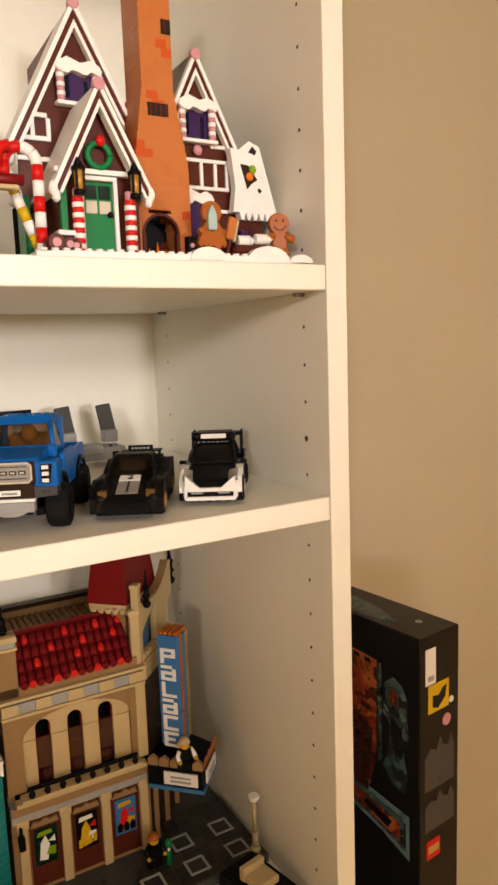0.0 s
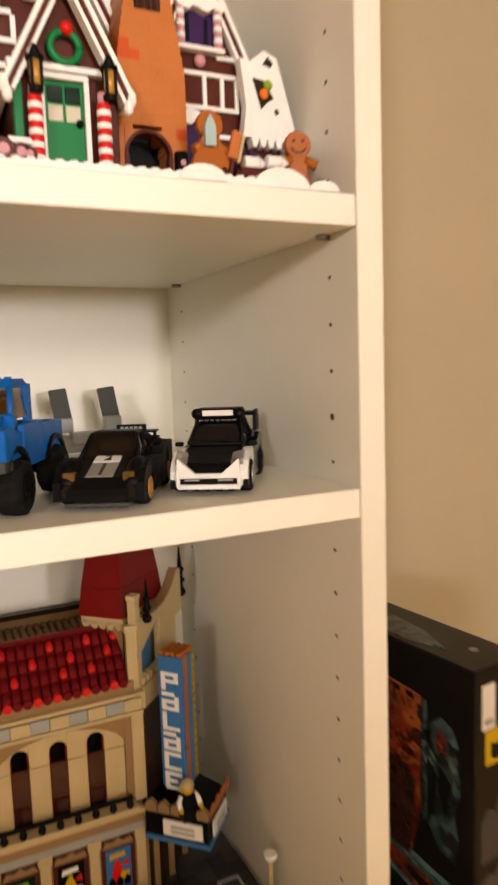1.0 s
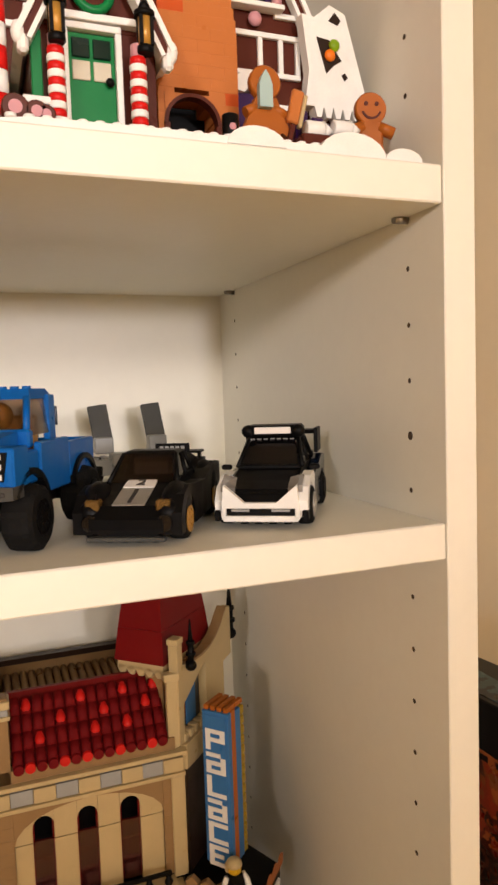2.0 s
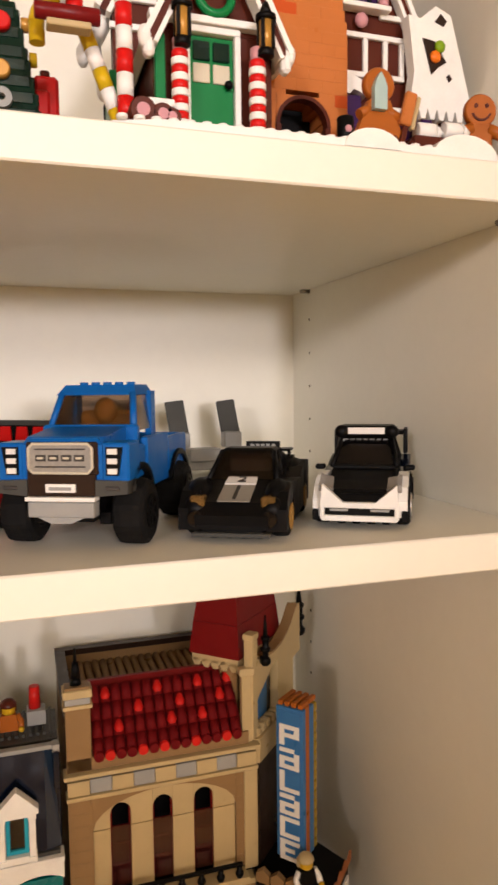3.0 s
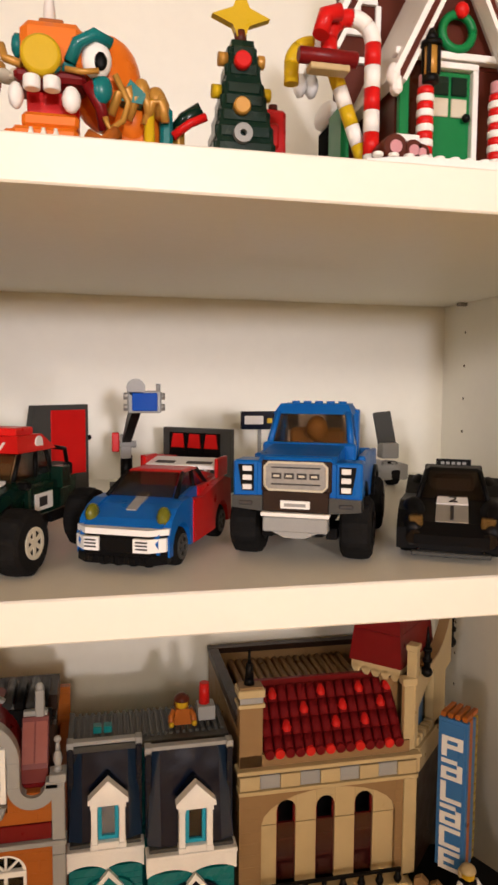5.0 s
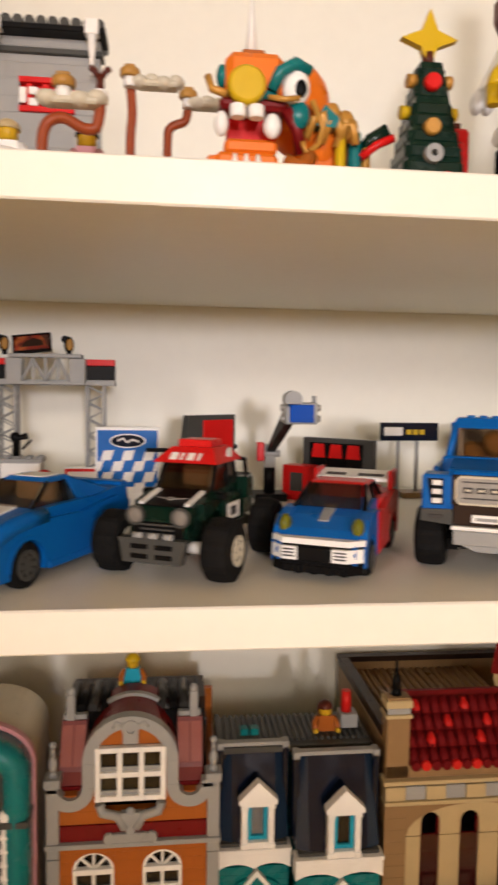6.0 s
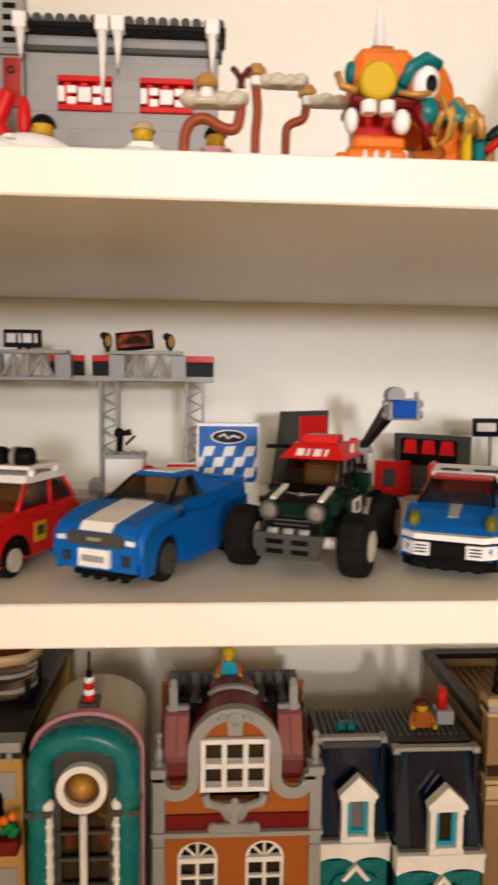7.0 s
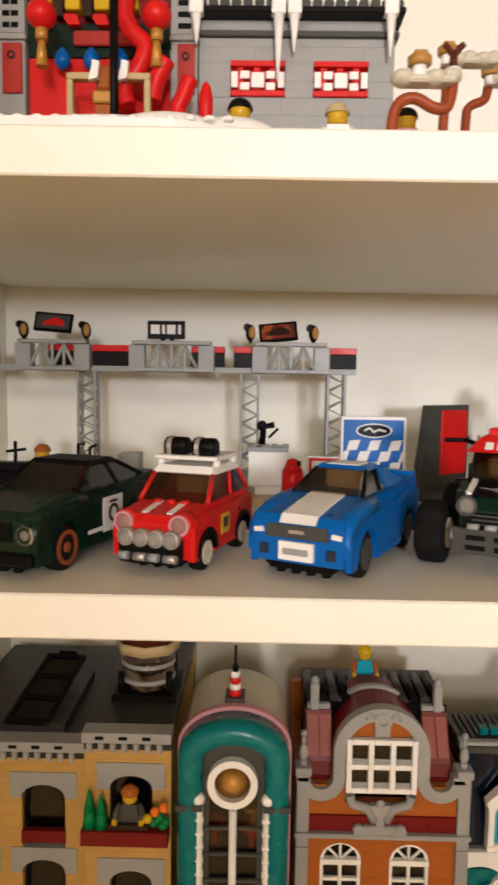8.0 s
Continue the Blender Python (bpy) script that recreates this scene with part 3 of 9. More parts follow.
    while z < 1850:
        xa, xb, ya, yb = width_at(z)
        zt = z + 6.4
        n = 3
        off = 0.5 if row % 2 else 0.0
        cuts = [xa] + [xa + (xb - xa) * (k + off) / n for k in range(0 if off else 1, n)] + [xb]
        for k, (u, w) in enumerate(zip(cuts, cuts[1:])):
            spans = [(u, w)]
            if zt < cz + cr + 6.4:
                top = min(z, cz + cr)
                hw = cr if z < cz else math.sqrt(max(cr * cr - (z - cz) ** 2, 0))
                spans = [(s, e) for s, e in ((u, min(w, cx - hw)), (max(u, cx + hw), w)) if e - s > 0.4]
            for s_, e_ in spans:
                g = Shape(o)
                g.box(s_ + 0.01, e_ - 0.01, ya, yb, z + 0.01, zt - 0.01, 0.08)
                odd = ((row // 2) * 7 + k * 5) % 13 == 3
                part("brick", g, BRIGHTCLAY if odd else CLAY2, b)
        z = zt
        row += 1
    g = Shape(o)
    g.ring((cx, 48.6, cz), cr + 0.6, cr - 1.4, 6, ax="y", n=16, a0=0, a1=180)
    for sx in (-1, 1):
        g.box(cx + sx * (cr - 2.4), cx + sx * (cr + 0.6), 48.6, 54.6, Z + 4.7, cz, 0.3)
    part("hearth_arch", g, BROWN, b)
    g = Shape(o)
    g.spandrels(cx - cr, cx + cr, cz, cz + cr + 0.3, 49.4, 56)
    part("hearth_corner", g, CLAY2, b)
    g = Shape(o)
    g.box(cx - cr - 1, cx + cr + 1, 74, 78, Z + 4.7, cz + cr + 2, 0)
    part("hearth_back", g, BLACK, b)
    g = Shape(o)
    for k, a in enumerate((-30, 12, 40)):
        g.tube([(cx - 8 + k * 6, 60, Z + 8 + k), (cx + 2 + k * 3, 64, Z + 14 + k * 3)], 2.6, 8)
    part("hearth_logs", g, BROWN, b)
    for k in range(3):
        g = Shape(o)
        g.cyl((cx - 7 + k * 7, 58, Z + 5), 2.0, 10 + (k % 2) * 5, n=8, r2=0.3)
        part("flame", g, ORANGE, b)
    for x0, x1, z0, yy in ((-124, -107, 1704, 55.5), (-109, -101.5, 1766, 57.2)):
        g = Shape(o)
        g.box(x0, x1, yy - 0.6, yy + 4, z0, z0 + 10.5, 0.3)
        gr = part("chimney_grille", g, DBROWN, b)
        g = Shape(o)
        m = int((x1 - x0) / 4.2)
        for k in range(m):
            g.box(x0 + 1.4 + k * 4.2, x0 + 2.9 + k * 4.2, yy - 1.4, yy - 0.6, z0 + 1, z0 + 9.5, 0.2)
        part("grille_bar", g, BROWN, gr)
    return b


gingerbread()

# gingerbread figures and sweets before the house
def gingerbread_man(x, y, z, s, rz=0):
    g = Shape((x, y, z))
    g.turn = pose(x, y, z, 0, 0, rz)
    g.use(CLAY).cyl((0, -2.4, 25 * s), 7.6 * s, 5, ax="y", n=18, c=0.8)
    g.box(-6 * s, 6 * s, -2.4, 2.6, 6 * s, 20 * s, 1.6)
    for sx in (-1, 1):
        g.tube([(sx * 4 * s, 0, 17 * s), (sx * 11 * s, -1, 14 * s)], 3 * s, 8)
        g.tube([(sx * 3 * s, 0, 8 * s), (sx * 5 * s, 0, 2.6 * s)], 3.1 * s, 8)
    g.use(BROWN).ring((0, -3.0, 25 * s), 5 * s, 4 * s, 0.7, ax="y", n=14, a0=200, a1=340)
    for sx in (-1, 1):
        g.cyl((sx * 2.6 * s, -3.0, 27 * s), 1.0 * s, 0.8, ax="y", n=8)
    return single("toy_gingerbread_man", g, CLAY, "brown plastic gingerbread man on the snow", "toy figure", group="gingerbread figures")


ICE = plastic("pale ice blue plastic", 196, 226, 222)


def gingerbread_woman(x, y, z):
    g = Shape((x, y, z))
    g.use(CLAY).cyl((x, y - 2.4, z + 33.5), 8.4, 5, ax="y", n=20, c=0.8)
    skirt = [(-5.5, 26), (-12.5, 10)] + [(-12.5 + 25 * i / 12, 9.4 - 1.6 * (i % 2)) for i in range(1, 12)] + [(12.5, 10), (5.5, 26)]
    g.poly([(x + a, z + c) for a, c in skirt], y - 2.6, y + 2.6)
    for sx in (-1, 1):
        g.tube([(x + sx * 4, y, z + 22), (x + sx * 11, y - 1, z + 18)], 2.8, 8)
        g.tube([(x + sx * 4, y, z + 10), (x + sx * 5, y, z + 0.5)], 3.0, 8)
    g.use(ICE).poly([(x - 5, z + 20), (x - 5, z + 31), (x - 3.5, z + 35), (x - 1.5, z + 38), (x + 0.5, z + 35), (x + 2, z + 31), (x + 2, z + 20)], y - 6.2, y - 2.6)
    return single("toy_gingerbread_woman", g, CLAY, "brown plastic gingerbread woman holding a pale blue candle", "toy figure", group="gingerbread figures")


gingerbread_woman(-91, 22, 1595.6)
gingerbread_man(-28, 26, 1595.6, 1.15, -12)
s = Shape((-80, 20, 1595.6))
s.turn = pose(-81, 18, 1595.6, 0, 14, 0)
s.use(CLAY2).box(-4, 2.4, -2, 1.5, 14, 31, 0.8)
s.use(TAN).box(2.5, 4.6, -2, 1.5, 13, 30, 0.6)
s.use(BROWN).box(-1.4, 1.4, -1.2, 1.0, 0, 13.9, 0.4)
s.turn = None
single("toy_biscuit", s, CLAY2, "flat tan biscuit tile standing in snow", "toy biscuit", rz=0)
o = (-52, 28, 1595.6)
sl = thing("toy_sledge", o, 0, "dark brown sledge loaded with white sweets", "toy sledge")
g = Shape(o)
g.box(-72, -36, 18, 40, 1600, 1606, 0.6)
g.tube([(-74, 20, 1603), (-66, 20, 1597), (-40, 20, 1597), (-34, 20, 1602)], 1.6, 8)
part("deck", g, BROWN, sl)
for x, z, r in ((-62, 1609, 4.5), (-46, 1611, 4.2)):
    g = Shape(o)
    g.cyl((x - 7, 22, z), r, 10, ax="x", n=12, c=0.6)
    g.cyl((x + 3, 22, z), r * 1.1, 6, ax="x", n=12, r2=0.8)
    part("sweet", g, WHITE, sl, "white cone-ended sweet")
g = Shape(o)
for k in range(3):
    g.box(-70 + k * 9, -63 + k * 9, 30, 38, 1606.2, 1622 - k * 3, 0.8)
part("parcel", g, PURPLE, sl)
s = Shape((-112, 16, 1595.6))
s.use(BLACK).cyl((-112, 16, 1595.6), 4.2, 14, n=12, c=0.6)
s.use(PINK).ball((-112, 13, 1603), 2.2, 2, 2.2, n=8)
single("toy_milk_can", s, BLACK, "small black can with pink stud", "toy can")


# candy canes
def cane(x, y, z, rz, col, h, hook, label, lean=0, r=3.7):
    o_ = (x, y, z)
    th = thing("toy_candy_cane", o_, rz, label, "toy candy cane", "candy canes")
    a = radians(lean)
    n = 6
    for k in range(n):
        g = Shape()
        z0, z1 = h * k / n, h * (k + 1) / n
        g.tube([(-math.tan(a) * z0, 0, z0 + 0.05), (-math.tan(a) * z1, 0, z1 - 0.05)], r, 16)
        part("band", g, (WHITE, col)[k % 2], th)
    tx = -math.tan(a) * h
    for k in range(4):
        g = Shape()
        pts = []
        for i in range(6):
            t = math.pi * (k + i / 5) / 4
            pts.append((tx - hook + hook * math.cos(t), 0, h + hook * math.sin(t)))
        g.tube(pts, r, 16)
        part("band", g, (WHITE, col)[k // 2], th)
    g = Shape()
    g.tube([(tx - 2 * hook, 0, h), (tx - 2 * hook, 0, h - 9)], r, 16)
    part("band", g, col, th)
    return th


cane(-217, 31, 1592.5, 0, RED, 62, 11, "red and white striped candy cane", r=3.9)
cane(-214.5, 38, 1592.5, 0, YELLOW, 52, 10.5, "yellow and white striped candy cane leaning over", lean=21, r=3.6)
o = (-242, 26, 1640)
bar = thing("toy_sign_bar", o, 0, "dark red sign bar fixed to a candy cane", "toy sign")
g = Shape(o)
g.cyl((-257, 20, 1641.5), 3.7, 28, ax="x", n=14, c=0.6)
part("bar", g, DRED, bar)
g = Shape(o)
g.box(-252, -233, 17, 25, 1635, 1637.9, 0.5)
part("tan_plate", g, TAN, bar)
g = Shape(o)
g.tube([(-246, 22, 1652), (-243, 24, 1662), (-236, 24, 1664)], 4.0, 10)
part("hook", g, RED, bar)


# Christmas tree
def fir():
    Z = 1592.0
    o_ = (-270, 92, Z)
    t = thing("toy_christmas_tree", o_, 0, "dark green brick-built Christmas tree with baubles and yellow star", "toy tree")
    for k, (h0, h1, w0, w1) in enumerate(((0, 32, 19.5, 15), (30, 56, 15.5, 10.5), (54, 84, 11, 6))):
        g = Shape()
        frustum(g, (-w0, w0, -w0, w0, h0), (-w1, w1, -w1, w1, h1))
        for sx in (-1, 1):
            for j in range(3):
                zz = h0 + (h1 - h0) * j / 3
                ww = w0 + (w1 - w0) * j / 3
                g.box(sx * (ww - 4), sx * (ww + 0.5), -ww + 2, ww - 2, zz + 0.4, zz + 7, 0.8)
                g.box(-ww + 2, ww - 2, sx * (ww - 4), sx * (ww + 0.4), zz + 0.4, zz + 6.4, 0.6)
        part("tier", g, DGREEN, t)
    for x, y, z, r, mt in ((-1, -14.5, 71, 4.6, RED), (-2, -18.5, 46, 4.6, GOLD), (5, -23, 17, 4.4, RED)):
        g = Shape()
        g.cyl((x, y, z), r, 6, ax="y", n=18, c=0.9)
        part("bauble", g, mt, t)
    g = Shape()
    g.ring((-2, -21, 31), 5.0, 1.8, 4, ax="y", n=18)
    part("bauble", g, GREY, t, "light grey ring bauble")
    for sx in (-1, 1):
        for z, w, mt in ((74, 8.5, GOLD), (57, 12, YELLOW), (14, 19, RED)):
            g = Shape()
            g.cyl((sx * w, -4, z), 3.6, sx * 4, ax="x", n=12, c=0.5)
            part("bauble", g, mt, t)
    g = Shape()
    g.cyl((0, 0, 84), 3.4, 7, n=12)
    part("star_foot", g, BROWN, t)
    g = Shape()
    pts = []
    for k in range(8):
        rr = 16 if k % 2 == 0 else 6.5
        a = math.pi / 2 + k * math.pi / 4
        pts.append((rr * math.cos(a), 98 + rr * math.sin(a)))
    g.poly(pts, -2.6, 2.6)
    part("star", g, YELLOW, t, "yellow clear four-pointed star")


fir()
o = (-243, 100, 1592)
gift = thing("toy_gift", o, 0, "red toy rucksack beside the tree", "toy gift")
g = Shape(o)
g.box(-256, -243, 94, 106, 1592, 1645, 1.8)
g.box(-256, -248, 89, 93.9, 1622, 1636, 1.5)
part("bag", g, RED, gift)
g = Shape(o)
g.cyl((-250, 98, 1645), 2.6, 3, n=10)
part("roll", g, BROWN, gift)


# festival lion
def lion():
    Z = 1592.5
    o_ = (-365, 70, Z)
    d = thing("toy_lion", o_, 0, "orange and turquoise brick-built festival lion with open mouth", "toy lion")

    def add(name, mat, fn, label=""):
        g = Shape(o_)
        fn(g)
        return part(name, g, mat, d, label)
    add("lower_jaw", ORANGE, lambda g: (g.box(-389, -356, 72, 105, Z, 1619, 2.4), g.box(-393, -387, 76, 88, 1608, 1618, 1.5)))
    add("tongue", ORANGE, lambda g: (g.box(-384, -356, 76, 100, 1619.1, 1627, 2), g.box(-356, -346, 78, 100, 1598, 1614, 2)))
    for k in range(3):
        add("low_tooth", WHITE, lambda g: g.cyl((-379 + k * 6, 70, 1608), 2.6, 9, n=10, r2=0.8))
    add("upper_lip", DRED, lambda g: (g.box(-387, -352, 71, 100, 1640, 1646, 2), g.tube([(-352, 74, 1642), (-345, 78, 1632), (-343, 80, 1621)], 3.2, 8)))
    add("mouth", RED, lambda g: g.box(-382, -356, 84, 100, 1627, 1640, 1))
    for x in (-378, -368.5):
        add("upper_tooth", WHITE, lambda g: g.cyl((x, 68, 1634), 4.2, 6.5, n=14, c=0.6), "white round tooth")
    for x, r in ((-386, 3.8), (-359.5, 4.8)):
        add("fang", WHITE, lambda g: g.ball((x, 73, 1632.5), r, 4.4, 6.6, n=12))
    add("nose", YELLOW, lambda g: g.cyl((-373.5, 65, 1650.5), 9.8, 8, ax="y", n=24, c=1.8), "large round yellow nose")
    add("forehead", ORANGE, lambda g: g.box(-384, -353, 72, 104, 1646.1, 1670, 4))
    add("head", ORANGE, lambda g: g.ball((-342, 102, 1652), 19, 20, 25, n=20))
    add("crest", CLAY, lambda g: g.box(-375, -363, 78, 90, 1670.1, 1673, 0.8))
    add("crest_block", RED, lambda g: g.box(-360, -352, 84, 96, 1664, 1671, 1.5))
    add("crest_bump", SANDRED, lambda g: g.ball((-347, 90, 1664), 6, 6, 4.5, n=10))
    add("horn", WHITE, lambda g: g.cyl((-370, 82, 1673), 3.3, 28, n=14, r2=0.8), "white tapered horn")
    add("brow", TEAL, lambda g: g.tube([(-360, 72, 1650), (-356, 70, 1659), (-348, 71, 1664), (-340, 75, 1662)], 3.2, 10))
    add("ear", TEAL, lambda g: g.ball((-385.5, 80, 1659), 3.2, 5, 6, n=12))
    add("cheek", TEAL, lambda g: g.ball((-345, 76, 1640), 6, 4.5, 7.5, n=14))
    add("snout_edge", TEAL, lambda g: g.ball((-372, 69, 1645.5), 8, 4, 3.4, n=12))
    add("eye_socket", TEAL, lambda g: g.box(-364, -357, 72, 80, 1645, 1652, 1.2))
    add("eye", WHITE, lambda g: g.ball((-347, 75, 1653.5), 7.6, 5, 9.6, n=18), "large white eye with dark pupil")
    add("pupil", BLACK, lambda g: g.ball((-345, 70.8, 1651.5), 3.3, 1.8, 4.6, n=14))
    for k in range(7):
        add("mane_curl", GOLD, lambda g: g.ball((-334 + k * 3.4, 92 + (k % 3) * 6, 1644 - k * 0.8 + (k % 2) * 5), 5, 6, 7, n=10))
    for k in range(0, 6, 2):
        add("mane_curl", GOLD, lambda g: g.tube([(-340 + k * 4.4, 82 + k, 1630 - k * 0.6), (-336 + k * 4.4, 80 + k, 1640 - k * 0.4), (-331 + k * 4.4, 81 + k, 1644 - k * 0.8), (-329 + k * 4.4, 83 + k, 1634 - k)], 2.4, 8))
    add("whisker", GOLD, lambda g: g.tube([(-338, 76, 1648), (-331, 80, 1636), (-334, 78, 1626), (-341, 75, 1620), (-343, 74, 1626)], 1.6, 8))
    add("whisker", GOLD, lambda g: g.tube([(-362, 70, 1646), (-354, 68, 1644.5), (-346, 69, 1646)], 1.5, 8))
    add("whisker", GOLD, lambda g: g.tube([(-393, 76, 1657), (-391, 74, 1650), (-383, 72, 1647)], 2.1, 8))
    add("mane", ORANGE, lambda g: g.ball((-329, 101, 1634), 14, 13, 17, n=16))
    add("jaw_ruff", CLAY, lambda g: g.tube([(-352, 76, 1616), (-344, 74, 1612), (-338, 78, 1620)], 4.5, 8))
    add("body", ORANGE, lambda g: g.box(-344, -313, 92, 122, Z, 1641, 6))
    add("saddle", TEAL, lambda g: g.poly([(-336, 1637), (-330, 1648), (-322, 1641), (-324, 1636)], 80, 90))
    add("leg_band", TEAL, lambda g: g.box(-314, -307, 90, 106, Z, 1640, 2))
    add("tassel", YELLOW, lambda g: g.cyl((-320, 86, Z), 3.4, 48, n=10, r2=2.6))
    add("tail_base", GOLD, lambda g: g.box(-307, -300, 94, 110, Z, 1634, 3))
    add("tail_curl", GOLD, lambda g: g.ball((-316, 95, 1643), 6, 7, 8, n=12))
    add("tail", DGREEN, lambda g: g.tube([(-306, 100, 1628), (-300, 97, 1636), (-291, 94, 1641)], 4.2, 10))
    add("tail_ribbon", RED, lambda g: g.tube([(-307, 92, 1625), (-298, 91, 1632), (-289, 90, 1636)], 2.3, 8))


lion()


# curled branches with cloud plates
def cloud(parent, o_, x, y, z, w):
    g = Shape(o_)
    for k in range(4):
        g.ball((x + (k - 1.5) * w / 3.4, y + (k % 2) * 3, z + (k % 2) * 2), w / 4.6, 6, 3.6, n=10)
    g.box(x - w / 2, x + w / 2, y - 4, y + 6, z - 2.6, z + 0.6, 1)
    part("cloud", g, BEIGE, parent, "pale beige cloud plate")


NUTGOLD = plastic("warm gold plastic", 206, 152, 74)


def branch(x, y, path, top, clouds, gold, label):
    Z = 1593.0
    o_ = (x, y, Z)
    t = thing("toy_branch", o_, 0, label, "toy branch", "curled branches")
    g = Shape(o_)
    g.tube([(px, y, pz) for px, pz in path], 2.6, 12)
    part("stem", g, RBROWN, t)
    for cx, cz, w in clouds:
        cloud(t, o_, cx, y - 4, cz, w)
    for gx, gz in gold:
        g = Shape(o_)
        g.cyl((gx, y - 4, gz), 5.4, 4.6, n=12, c=0.8)
        g.box(gx - 3, gx + 3, y - 7, y - 1, gz + 4.4, gz + 6.4, 0.6)
        part("gold_cap", g, NUTGOLD, t)
        g = Shape(o_)
        g.cyl((gx, y - 4, gz - 5), 3.4, 5, n=10)
        part("white_stud", g, WHITE, t)
    if top:
        tx, tz = top
        g = Shape(o_)
        g.cyl((tx, y, tz - 3), 3.8, 6, n=14, c=0.6)
        part("collar", g, WHITE, t)
        g = Shape(o_)
        g.tube([(tx, y, tz + 3), (tx, y, tz + 9)], 1.9, 8)
        for sx in (-1, 1):
            g.tube([(tx, y, tz + 8), (tx + sx * 2.6, y, tz + 12), (tx + sx * 4.4, y, tz + 13.4)], 1.5, 8)
        part("twig", g, BROWN, t)


def bend(p, n=6):
    """Round off a path through points."""
    out = []
    for i in range(len(p) - 1):
        p0, p1, p2, p3 = p[max(i - 1, 0)], p[i], p[i + 1], p[min(i + 2, len(p) - 1)]
        for k in range(n):
            t = k / n
            out.append(tuple(0.5 * (2 * b + (c - a) * t + (2 * a - 5 * b + 4 * c - d) * t * t + (3 * b - a - 3 * c + d) * t ** 3) for a, b, c, d in zip(p0, p1, p2, p3)))
    return out + [p[-1]]


branch(-458, 42, bend([(-471, 1593), (-471, 1610), (-468, 1618), (-461, 1620), (-453, 1616), (-447, 1616), (-445, 1622), (-444.5, 1629)]), (-444.5, 1630), [(-457, 1627, 25)], [(-460.5, 1632)], "curled brown branch with white collar and cloud")
branch(-434, 100, bend([(-434, 1593), (-434, 1630), (-433, 1645), (-434, 1660)]), None, [(-419, 1660, 22)], [(-434, 1662)], "upright brown branch with gold cap and cloud")
branch(-411, 130, bend([(-414, 1593), (-414, 1640), (-412, 1649), (-404, 1653), (-402, 1660)]), None, [(-387, 1662, 25)], [(-402, 1664)], "bent brown branch with gold cap and cloud")


SOFTRED = plastic("soft red plastic", 200, 62, 52)


